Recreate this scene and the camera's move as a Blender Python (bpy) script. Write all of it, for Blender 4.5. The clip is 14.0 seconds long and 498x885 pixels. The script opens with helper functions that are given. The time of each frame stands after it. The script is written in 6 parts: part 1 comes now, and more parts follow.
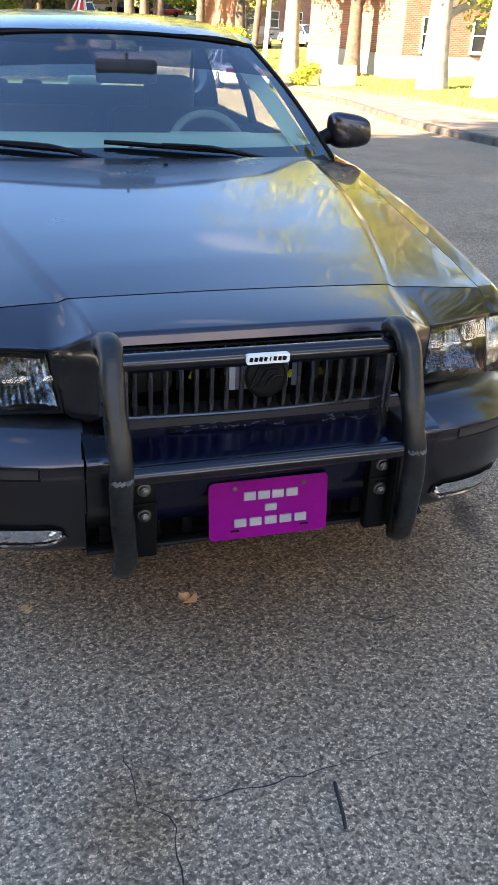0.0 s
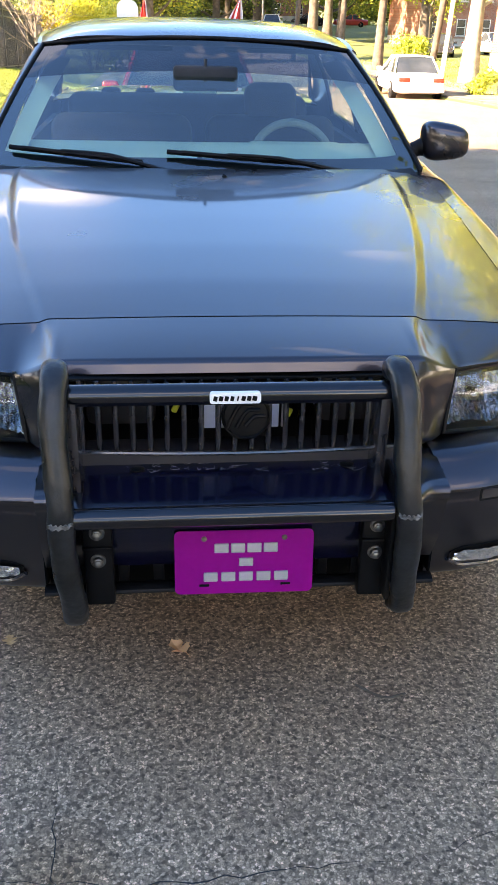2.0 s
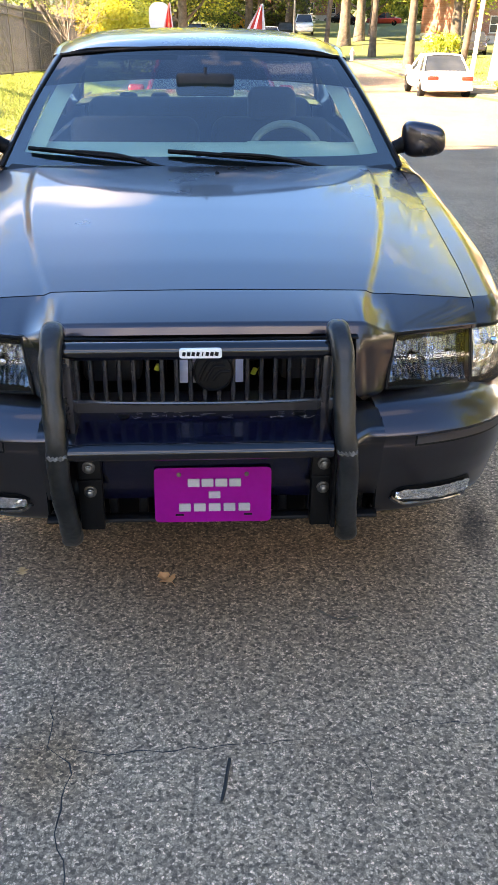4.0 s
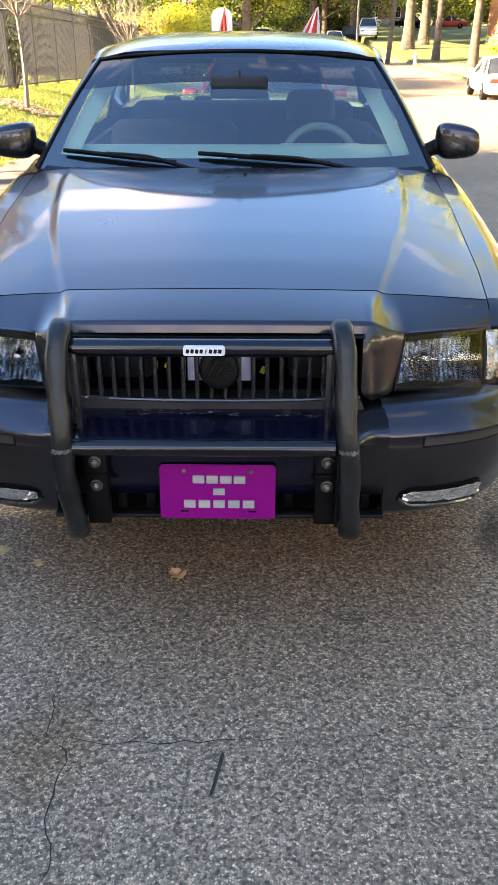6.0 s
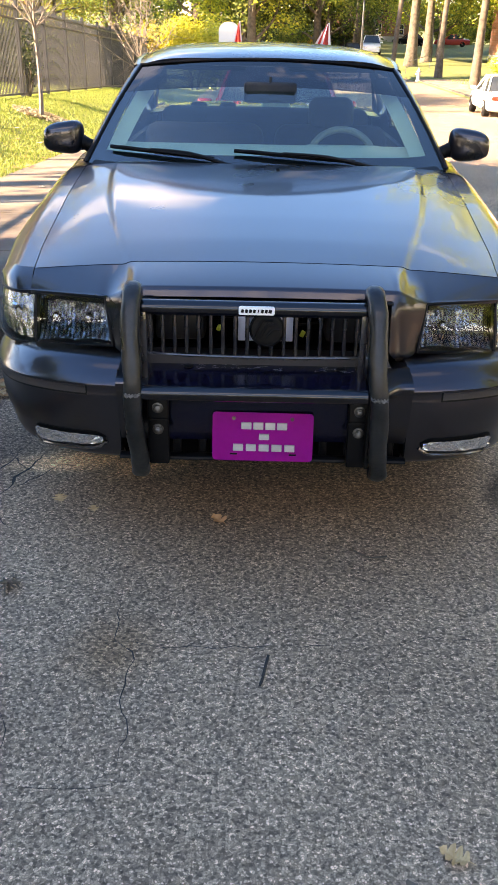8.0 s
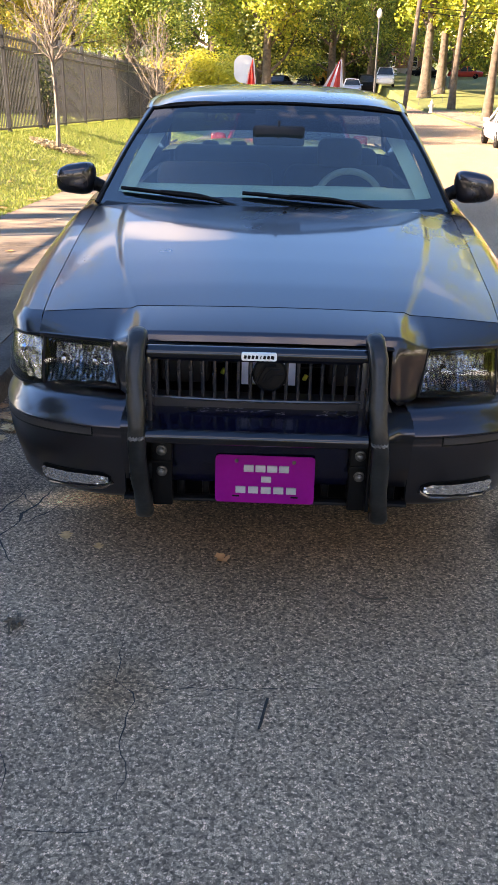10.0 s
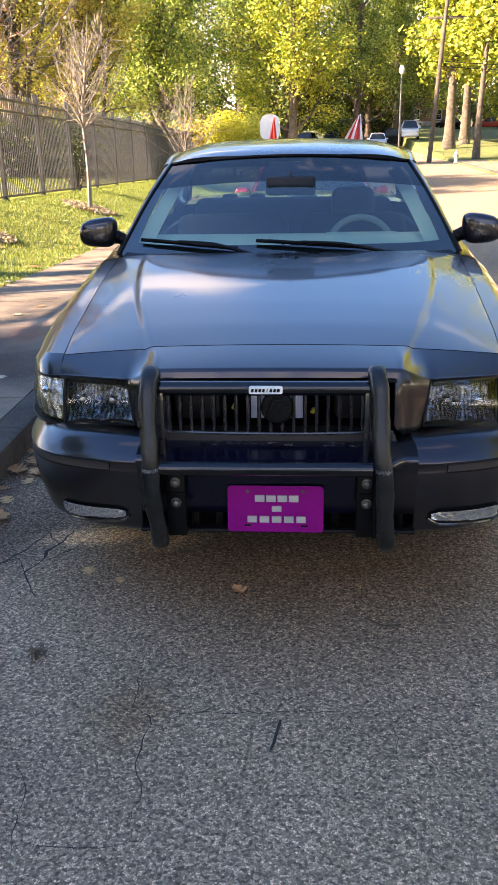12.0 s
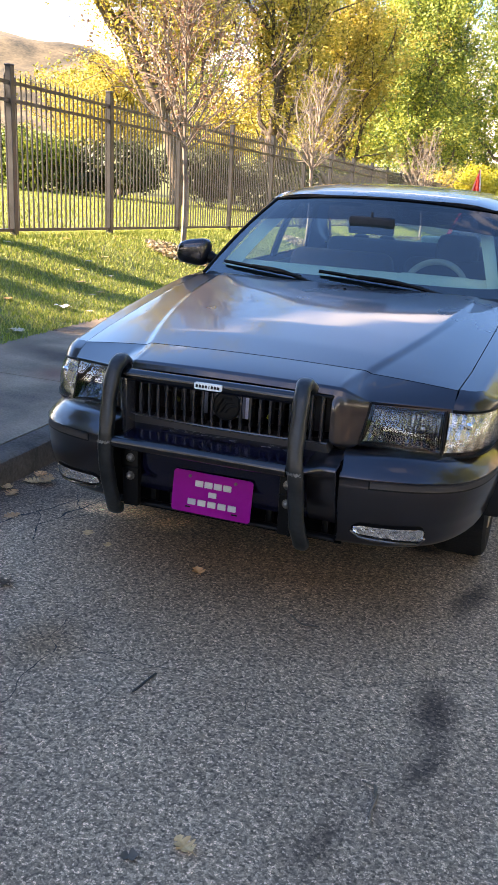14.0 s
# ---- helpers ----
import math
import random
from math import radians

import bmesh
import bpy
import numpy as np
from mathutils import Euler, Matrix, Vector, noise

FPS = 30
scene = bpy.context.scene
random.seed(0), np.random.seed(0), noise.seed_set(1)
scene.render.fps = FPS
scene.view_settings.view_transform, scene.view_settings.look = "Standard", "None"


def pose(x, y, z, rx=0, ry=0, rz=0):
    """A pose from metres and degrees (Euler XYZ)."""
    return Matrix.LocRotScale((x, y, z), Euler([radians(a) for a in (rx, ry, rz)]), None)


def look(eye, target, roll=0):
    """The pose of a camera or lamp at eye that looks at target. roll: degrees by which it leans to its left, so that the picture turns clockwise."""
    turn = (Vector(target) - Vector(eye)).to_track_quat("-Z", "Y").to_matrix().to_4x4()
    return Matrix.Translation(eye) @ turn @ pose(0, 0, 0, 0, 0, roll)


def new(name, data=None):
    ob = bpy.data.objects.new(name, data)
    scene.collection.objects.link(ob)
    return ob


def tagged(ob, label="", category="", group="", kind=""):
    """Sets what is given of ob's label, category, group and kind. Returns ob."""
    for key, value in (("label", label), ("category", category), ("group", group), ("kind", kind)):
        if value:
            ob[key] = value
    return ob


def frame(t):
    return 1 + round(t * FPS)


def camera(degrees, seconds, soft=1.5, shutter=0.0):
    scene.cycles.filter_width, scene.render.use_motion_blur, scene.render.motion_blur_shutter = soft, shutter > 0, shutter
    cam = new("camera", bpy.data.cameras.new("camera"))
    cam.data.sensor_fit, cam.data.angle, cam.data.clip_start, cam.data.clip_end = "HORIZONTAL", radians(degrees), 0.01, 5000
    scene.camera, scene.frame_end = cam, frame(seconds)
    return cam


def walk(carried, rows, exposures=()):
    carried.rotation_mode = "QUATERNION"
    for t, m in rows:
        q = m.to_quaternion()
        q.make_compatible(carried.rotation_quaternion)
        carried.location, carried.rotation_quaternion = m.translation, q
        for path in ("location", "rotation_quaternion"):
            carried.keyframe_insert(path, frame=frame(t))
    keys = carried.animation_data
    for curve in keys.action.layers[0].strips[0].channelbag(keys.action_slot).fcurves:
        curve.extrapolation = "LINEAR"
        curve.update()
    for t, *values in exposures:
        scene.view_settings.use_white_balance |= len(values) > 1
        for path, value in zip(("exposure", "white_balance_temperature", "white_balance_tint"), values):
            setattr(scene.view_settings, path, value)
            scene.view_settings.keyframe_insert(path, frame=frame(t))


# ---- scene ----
cam = camera(32.4, 14.0, soft=1.1)
PATH = [
    (0, (-0.591, 0.239, 1.538), (-0.065, 1.947, 0.641), 2.7),
    (0.5, (-0.479, 0.326, 1.526), (-0.165, 2.087, 0.632), 1.6),
    (1, (-0.238, 0.435, 1.528), (-0.03, 2.215, 0.64), 2.2),
    (1.5, (-0.165, 0.44, 1.524), (0.007, 2.222, 0.633), 1.8),
    (2, (-0.142, 0.4, 1.523), (0.024, 2.183, 0.632), 1.5),
    (2.5, (-0.124, 0.292, 1.528), (0.03, 2.077, 0.639), 1.4),
    (3, (-0.109, 0.113, 1.581), (0.042, 1.894, 0.684), 1.0),
    (5.5, (0.134, -0.011, 1.559), (0.114, 1.783, 0.675), 0.4),
    (6, (0.128, -0.005, 1.566), (0.087, 1.788, 0.681), -0.0),
    (6.5, (0.109, -0.051, 1.527), (-0.01, 1.744, 0.653), 0.3),
    (7, (0.056, -0.195, 1.507), (-0.053, 1.603, 0.637), 0.3),
    (7.5, (-0.038, -0.374, 1.542), (-0.075, 1.429, 0.679), 1.0),
    (8, (0.002, -0.391, 1.55), (-0.031, 1.415, 0.69), 1.1),
    (10.5, (0.032, -0.414, 1.62), (-0.036, 1.425, 0.837), 1.2),
    (11, (0.011, -0.479, 1.618), (-0.038, 1.372, 0.861), 0.6),
    (11.5, (0.006, -0.538, 1.61), (-0.013, 1.325, 0.884), 0.2),
    (12, (0.119, -0.518, 1.596), (-0.031, 1.351, 0.901), -1.1),
    (12.5, (0.349, -0.518, 1.582), (0.012, 1.333, 0.906), -0.3),
    (13, (0.551, -0.701, 1.563), (0.062, 1.117, 0.887), 3.2),
    (13.5, (0.799, -0.75, 1.594), (0.129, 1.01, 0.924), 2.3),
    (14, (1.1, -0.662, 1.565), (0.441, 1.125, 0.955), 3.1),
]
walk(cam, [(t, look(eye, target, roll)) for t, eye, target, roll in PATH],
     exposures=[(0, 3.06, 9900, 21), (1, 3.2, 9900, 21), (3, 3.22, 10200, 20), (5.5, 3.2, 10700, 22), (8, 2.98, 10700, 22), (10.5, 2.64, 9700, 24), (13, 2.7, 9600, 23), (14, 2.72, 9500, 23)])

# ---- light ----
SUN_DIR = Vector((0.80, 0.30, -0.47)).normalized()      # the way the sunlight travels
world = bpy.data.worlds.new("sky")
scene.world = world
world.use_nodes = True
wt = world.node_tree
sky = wt.nodes.new("ShaderNodeTexSky")
sky.sky_type = "NISHITA"
sky.sun_disc = False
sky.sun_elevation = math.asin(-SUN_DIR.z)
sky.sun_rotation = math.atan2(-SUN_DIR.x, -SUN_DIR.y)
sky.air_density, sky.dust_density, sky.ozone_density = 0.75, 0.0, 3.0
whue = wt.nodes.new("ShaderNodeHueSaturation")
whue.inputs["Saturation"].default_value, whue.inputs["Value"].default_value = 1.21, 0.88
whue.inputs["Hue"].default_value = 0.503
wt.links.new(sky.outputs[0], whue.inputs["Color"])


def wmath(kind, a, b=0.0, c=0.0):
    """A math node of the sky; a, b and c are numbers or sockets."""
    n = wt.nodes.new("ShaderNodeMath")
    n.operation = kind
    for k, v in enumerate((a, b, c)):
        if isinstance(v, (int, float)):
            n.inputs[k].default_value = v
        else:
            wt.links.new(v, n.inputs[k])
    return n.outputs[0]


# a clear blue sky with a low bank of cloud over the far trees, a few small ones, and white haze on the horizon
wco, wsep, wno, wfine = (wt.nodes.new(k) for k in ("ShaderNodeTexCoord", "ShaderNodeSeparateXYZ", "ShaderNodeTexNoise", "ShaderNodeTexNoise"))
wno.inputs["Scale"].default_value, wno.inputs["Detail"].default_value = 9.0, 7
wfine.inputs["Scale"].default_value, wfine.inputs["Detail"].default_value = 2.4, 6
wmap = wt.nodes.new("ShaderNodeMapping")
wmap.inputs["Scale"].default_value = (1, 1, 2.6)
wt.links.new(wco.outputs["Generated"], wsep.inputs[0])
wt.links.new(wco.outputs["Generated"], wmap.inputs[0])
wt.links.new(wmap.outputs[0], wno.inputs[0])
wt.links.new(wmap.outputs[0], wfine.inputs[0])
azimuth = wmath("MULTIPLY", wmath("ARCTAN2", wsep.outputs["X"], wsep.outputs["Y"]), 57.3)
height = wmath("MULTIPLY", wmath("ARCSINE", wsep.outputs["Z"]), 57.3)
ragged = wmath("MULTIPLY_ADD", wno.outputs["Fac"], 2.6, -1.3)
cover = wmath("MULTIPLY_ADD", wfine.outputs["Fac"], 5.0, -3.2)          # stray wisps
cover = wmath("MINIMUM", wmath("MAXIMUM", cover, 0.0), 0.12)
# the last two banks, behind the viewer, are added to brighten the car's reflections
for ca, ch, wide, tall, dense in ((-13.5, 20.4, 9.0, 1.2, 0.5), (-26.0, 21.6, 4.0, 0.6, 0.25), (18.0, 25.5, 4.0, 0.8, 0.2), (175.0, 33.0, 45.0, 5.0, 0.5), (-150.0, 16.0, 30.0, 5.0, 0.4)):
    da = wmath("DIVIDE", wmath("WRAP", wmath("SUBTRACT", azimuth, ca), 180.0, -180.0), wide)
    dh = wmath("DIVIDE", wmath("SUBTRACT", height, ch), tall)
    inside = wmath("SUBTRACT", 1.15, wmath("ADD", wmath("MULTIPLY", da, da), wmath("MULTIPLY", dh, dh)))
    bank = wmath("MULTIPLY", wmath("MINIMUM", wmath("MAXIMUM", wmath("ADD", inside, ragged), 0.0), 1.0), dense)
    cover = wmath("MAXIMUM", cover, bank)
haze = wmath("MULTIPLY", wmath("MINIMUM", wmath("MAXIMUM", wmath("DIVIDE", wmath("SUBTRACT", 9.5, height), 6.0), 0.0), 1.0), 0.8)
cover = wmath("MAXIMUM", cover, haze)
wmix = wt.nodes.new("ShaderNodeMixRGB")
wmix.inputs[2].default_value = (7.0, 6.9, 6.7, 1)
wt.links.new(cover, wmix.inputs[0])
wt.links.new(whue.outputs[0], wmix.inputs[1])
wt.links.new(wmix.outputs[0], wt.nodes["Background"].inputs[0])
wt.nodes["Background"].inputs[1].default_value = 0.155
sun = new("sun", bpy.data.lights.new("sun", "SUN"))
sun.data.energy, sun.data.angle, sun.data.color = 5.3, radians(0.53), (1.0, 0.965, 0.91)
sun.matrix_world = look((0, 0, 30), Vector((0, 0, 30)) + SUN_DIR)


# ---- material helpers ----
def pbr(name, c1, c2=None, rough=0.5, metal=0.0, scale=8.0, fine=60.0, bump=0.0, spec=0.5, coat=0.0, rvar=0.1, random_tint=0.0, coords="Object", bscale=None):
    """Two-tone procedural surface: broad patches and fine grain in colour, roughness and relief."""
    m = bpy.data.materials.new(name)
    m.use_nodes = True
    t = m.node_tree
    b = t.nodes["Principled BSDF"]
    c2 = c2 or tuple(min(1, v * 1.25) for v in c1)
    co = t.nodes.new("ShaderNodeTexCoord")
    n1, n2 = t.nodes.new("ShaderNodeTexNoise"), t.nodes.new("ShaderNodeTexNoise")
    n1.inputs["Scale"].default_value, n1.inputs["Detail"].default_value = scale, 6
    n2.inputs["Scale"].default_value, n2.inputs["Detail"].default_value = fine, 3
    add = t.nodes.new("ShaderNodeMath")
    add.operation = "MULTIPLY_ADD"
    add.inputs[1].default_value = 0.35
    ramp = t.nodes.new("ShaderNodeValToRGB")
    ramp.color_ramp.elements[0].position, ramp.color_ramp.elements[1].position = 0.45, 0.90
    ramp.color_ramp.elements[0].color, ramp.color_ramp.elements[1].color = (*c1, 1), (*c2, 1)
    t.links.new(co.outputs[coords], n1.inputs[0])
    t.links.new(co.outputs[coords], n2.inputs[0])
    t.links.new(n2.outputs["Fac"], add.inputs[0])
    t.links.new(n1.outputs["Fac"], add.inputs[2])
    t.links.new(add.outputs[0], ramp.inputs[0])
    out = ramp.outputs[0]
    if random_tint:
        oi = t.nodes.new("ShaderNodeObjectInfo")
        hs = t.nodes.new("ShaderNodeHueSaturation")
        mr = t.nodes.new("ShaderNodeMapRange")
        mr.inputs["To Min"].default_value, mr.inputs["To Max"].default_value = 1 - random_tint, 1 + random_tint
        t.links.new(oi.outputs["Random"], mr.inputs[0])
        t.links.new(mr.outputs[0], hs.inputs["Value"])
        t.links.new(out, hs.inputs["Color"])
        out = hs.outputs[0]
    t.links.new(out, b.inputs["Base Color"])
    rr = t.nodes.new("ShaderNodeMapRange")
    rr.inputs["To Min"].default_value, rr.inputs["To Max"].default_value = max(0.02, rough - rvar), min(1, rough + rvar)
    t.links.new(n1.outputs["Fac"], rr.inputs[0])
    t.links.new(rr.outputs[0], b.inputs["Roughness"])
    b.inputs["Metallic"].default_value = metal
    b.inputs["Specular IOR Level"].default_value = spec
    b.inputs["Coat Weight"].default_value = coat
    b.inputs["Coat Roughness"].default_value = 0.04
    if bump:
        bp = t.nodes.new("ShaderNodeBump")
        bp.inputs["Strength"].default_value, bp.inputs["Distance"].default_value = min(1, bump), 0.01 * max(1, bump)
        t.links.new(n2.outputs["Fac"], bp.inputs["Height"])
        t.links.new(bp.outputs[0], b.inputs["Normal"])
    return m


def glass(name, tint, base=0.06, rough=0.0):
    """Thin pane: see-through with a tint, and a mirror gloss that grows at grazing angles."""
    m = bpy.data.materials.new(name)
    m.use_nodes = True
    t = m.node_tree
    t.nodes.remove(t.nodes["Principled BSDF"])
    tr, gl, mx, lw, pw, ma = (t.nodes.new(k) for k in ("ShaderNodeBsdfTransparent", "ShaderNodeBsdfGlossy", "ShaderNodeMixShader", "ShaderNodeLayerWeight", "ShaderNodeMath", "ShaderNodeMath"))
    tr.inputs[0].default_value = (*tint, 1)
    gl.inputs["Roughness"].default_value = rough
    lw.inputs["Blend"].default_value = 0.5
    pw.operation, ma.operation = "POWER", "MULTIPLY_ADD"
    pw.inputs[1].default_value = 5.0
    ma.inputs[1].default_value, ma.inputs[2].default_value = 1 - base, base
    t.links.new(lw.outputs["Facing"], pw.inputs[0])
    t.links.new(pw.outputs[0], ma.inputs[0])
    t.links.new(ma.outputs[0], mx.inputs[0])
    t.links.new(tr.outputs[0], mx.inputs[1])
    t.links.new(gl.outputs[0], mx.inputs[2])
    t.links.new(mx.outputs[0], t.nodes["Material Output"].inputs[0])
    return m


def leafy(name, a, b, c):
    """Foliage: colour differs leaf by leaf, and light shines through."""
    m = bpy.data.materials.new(name)
    m.use_nodes = True
    t = m.node_tree
    p = t.nodes["Principled BSDF"]
    g = t.nodes.new("ShaderNodeNewGeometry")
    r = t.nodes.new("ShaderNodeValToRGB")
    e = r.color_ramp.elements
    e[0].color, e[1].color = (*a, 1), (*c, 1)
    e.new(0.5).color = (*b, 1)
    t.links.new(g.outputs["Random Per Island"], r.inputs[0])
    t.links.new(r.outputs[0], p.inputs["Base Color"])
    p.inputs["Roughness"].default_value = 0.6
    tl, mx = t.nodes.new("ShaderNodeBsdfTranslucent"), t.nodes.new("ShaderNodeMixShader")
    mx.inputs[0].default_value = 0.24
    t.links.new(r.outputs[0], tl.inputs[0])
    t.links.new(p.outputs[0], mx.inputs[1])
    t.links.new(tl.outputs[0], mx.inputs[2])
    t.links.new(mx.outputs[0], t.nodes["Material Output"].inputs[0])
    return m


# ---- mesh helpers ----
def outward(bm, down=False):
    """Turn an open sheet so that it faces away from the car's middle (or upwards)."""
    bm.normal_update()
    s = 0.0
    for f in bm.faces:
        c = f.calc_center_median()
        d = Vector((0, 0, 1)) if down else c - Vector((0, min(max(c.y, 2.9), 6.4), 0.45))
        s += f.normal.dot(d.normalized()) * f.calc_area()
    if s < 0:
        bmesh.ops.reverse_faces(bm, faces=bm.faces)


def finish(bm, name, smooth=35):
    me = bpy.data.meshes.new(name)
    if all(not e.is_boundary for e in bm.edges):
        bmesh.ops.recalc_face_normals(bm, faces=bm.faces)
    bm.to_mesh(me)
    bm.free()
    if smooth:
        me.shade_smooth()
        me.set_sharp_from_angle(angle=radians(smooth))
        rim = np.zeros(len(me.edges), dtype=bool)
        use = {}
        for p in me.polygons:
            for key in p.edge_keys:
                use[key] = use.get(key, 0) + 1
        at = me.attributes.get("sharp_edge") or me.attributes.new("sharp_edge", "BOOLEAN", "EDGE")
        at.data.foreach_get("value", rim)
        for e in me.edges:
            if use.get(e.key) == 1:
                rim[e.index] = True
        at.data.foreach_set("value", rim)
    return me


def thing(name, label, category, at=(0, 0, 0), group="", kind=""):
    ob = new(name)
    ob.location = at
    ob.empty_display_size = 0.1
    return tagged(ob, label, category, group, kind)


def part(name, bm, material, parent=None, label="", smooth=35, solid=0.0, kind="", down=False):
    if solid and isinstance(bm, bmesh.types.BMesh):
        outward(bm, down)
    me = finish(bm, name, smooth) if isinstance(bm, bmesh.types.BMesh) else bm
    ob = new(name, me)
    if material and not me.materials:
        me.materials.append(material)
    ob.parent = parent
    if solid:
        md = ob.modifiers.new("thickness", "SOLIDIFY")
        md.thickness, md.offset = solid, -1
    return tagged(ob, label, kind=kind)


def whole(name, bm, material, label, category, group="", kind="", smooth=35):
    return tagged(part(name, bm, material, None, label, smooth), label, category, group, kind)


def box(bm, c, s, bevel=0.0, seg=2, m=None):
    r = bmesh.ops.create_cube(bm, size=1.0)
    bmesh.ops.scale(bm, vec=s, verts=r["verts"])
    if bevel:
        ed = list({e for v in r["verts"] for e in v.link_edges})
        r = bmesh.ops.bevel(bm, geom=ed, offset=bevel, segments=seg, affect="EDGES", profile=0.5)
        vs = list({v for f in r["faces"] for v in f.verts})
        isl, todo = set(vs), list(vs)
        while todo:
            v = todo.pop()
            for e in v.link_edges:
                o = e.other_vert(v)
                if o not in isl:
                    isl.add(o)
                    todo.append(o)
        vs = list(isl)
    else:
        vs = r["verts"]
    bmesh.ops.transform(bm, matrix=Matrix.Translation(c) @ (m or Matrix()), verts=vs)
    return vs


def boxed(c, s, bevel=0.0, seg=2, m=None):
    bm = bmesh.new()
    box(bm, c, s, bevel, seg, m)
    return bm


def tube(bm, pts, r, n=10, cap=True):
    """A round bar through points; r is one radius or one per point."""
    pts = [Vector(p) for p in pts]
    rs = r if isinstance(r, (list, tuple)) else [r] * len(pts)
    rings, side = [], None
    for i, p in enumerate(pts):
        d = (pts[min(i + 1, len(pts) - 1)] - pts[max(i - 1, 0)]).normalized()
        if side is None:
            side = d.cross(Vector((0, 0, 1)) if abs(d.z) < 0.9 else Vector((0, 1, 0))).normalized()
        side = (side - d * side.dot(d)).normalized()
        up = d.cross(side)
        rings.append([bm.verts.new(p + rs[i] * (math.cos(a) * side + math.sin(a) * up)) for a in (2 * math.pi * k / n for k in range(n))])
    for a, b in zip(rings, rings[1:]):
        for k in range(n):
            bm.faces.new((a[k], a[(k + 1) % n], b[(k + 1) % n], b[k]))
    if cap:
        bm.faces.new(rings[0][::-1])
        bm.faces.new(rings[-1])
    return bm


def tubed(pts, r, n=10):
    return tube(bmesh.new(), pts, r, n)


def spline(pts, k=6):
    """Catmull-Rom through points."""
    P = [Vector(p) for p in pts]
    P = [2 * P[0] - P[1], *P, 2 * P[-1] - P[-2]]
    out = []
    for a, b, c, d in zip(P, P[1:], P[2:], P[3:]):
        for i in range(k):
            t = i / k
            out.append(0.5 * (2 * b + (c - a) * t + (2 * a - 5 * b + 4 * c - d) * t * t + (3 * b - a - 3 * c + d) * t ** 3))
    return out + [P[-2]]


def sheet(f, nu, nv, bm=None, keep=None):
    """A surface f(u, v) -> (x, y, z), u and v from 0 to 1."""
    bm = bm or bmesh.new()
    g = [[bm.verts.new(f(i / nu, j / nv)) for j in range(nv + 1)] for i in range(nu + 1)]
    for i in range(nu):
        for j in range(nv):
            if keep is None or keep((i + 0.5) / nu, (j + 0.5) / nv):
                bm.faces.new((g[i][j], g[i + 1][j], g[i + 1][j + 1], g[i][j + 1]))
    if keep:
        bmesh.ops.delete(bm, geom=[v for v in bm.verts if not v.link_faces], context="VERTS")
    return bm


def lathe(bm, prof, n=24, m=None):
    """Turned shape: prof is (radius, height along local z)."""
    rings = []
    for r, z in prof:
        rings.append([bm.verts.new((m or Matrix()) @ Vector((r * math.cos(2 * math.pi * k / n), r * math.sin(2 * math.pi * k / n), z))) for k in range(n)])
    for a, b in zip(rings, rings[1:]):
        for k in range(n):
            bm.faces.new((a[k], a[(k + 1) % n], b[(k + 1) % n], b[k]))
    bm.faces.new(rings[0][::-1])
    bm.faces.new(rings[-1])
    return bm


def lathed(prof, n=24, m=None):
    return lathe(bmesh.new(), prof, n, m)


def outline(pts, y0, y1):
    """A closed outline in x, z drawn out from y0 to y1."""
    bm = bmesh.new()
    a = [bm.verts.new((x, y0, z)) for x, z in pts]
    b = [bm.verts.new((x, y1, z)) for x, z in pts]
    bm.faces.new(a)
    bm.faces.new(b[::-1])
    for i in range(len(pts)):
        j = (i + 1) % len(pts)
        bm.faces.new((a[i], b[i], b[j], a[j]))
    return bm


def rounded(w, h, r, n=5):
    out = []
    for cx, cz, a0 in ((w / 2 - r, h / 2 - r, 0), (-w / 2 + r, h / 2 - r, 90), (-w / 2 + r, -h / 2 + r, 180), (w / 2 - r, -h / 2 + r, 270)):
        for k in range(n + 1):
            a = radians(a0 + 90 * k / n)
            out.append((cx + r * math.cos(a), cz + r * math.sin(a)))
    return out


def lerp(a, b, t):
    return a + (b - a) * t


def table(x, rows):
    """Smooth look-up in rows of (x, value)."""
    if x <= rows[0][0]:
        return rows[0][1]
    for (a, va), (b, vb) in zip(rows, rows[1:]):
        if x <= b:
            t = (x - a) / (b - a)
            return lerp(va, vb, t)
    return rows[-1][1]


def soft(a, b, x):
    t = min(1, max(0, (x - a) / (b - a)))
    return t * t * (3 - 2 * t)


# ---- materials ----
def stained(t, where, out, stains):
    """Soft-edged stains and patches of light or shade over a colour: place, half sizes, turn, tint, strength."""
    for px, py, hx, hy, turn, colour, strength in stains:
        mp, gr, rp, mx = (t.nodes.new(k) for k in ("ShaderNodeMapping", "ShaderNodeTexGradient", "ShaderNodeMapRange", "ShaderNodeMixRGB"))
        mp.vector_type = "TEXTURE"
        mp.inputs["Location"].default_value = (px, py, 0)
        mp.inputs["Rotation"].default_value = (0, 0, radians(turn))
        mp.inputs["Scale"].default_value = (hx, hy, 1)
        gr.gradient_type = "SPHERICAL"
        rp.inputs["From Max"].default_value = 0.75
        rp.inputs["To Max"].default_value = strength
        mx.blend_type = "MULTIPLY"
        mx.inputs[2].default_value = (*colour, 1)
        t.links.new(where, mp.inputs[0])
        t.links.new(mp.outputs[0], gr.inputs[0])
        t.links.new(gr.outputs["Fac"], rp.inputs[0])
        t.links.new(rp.outputs[0], mx.inputs[0])
        t.links.new(out, mx.inputs[1])
        out = mx.outputs[0]
    return out


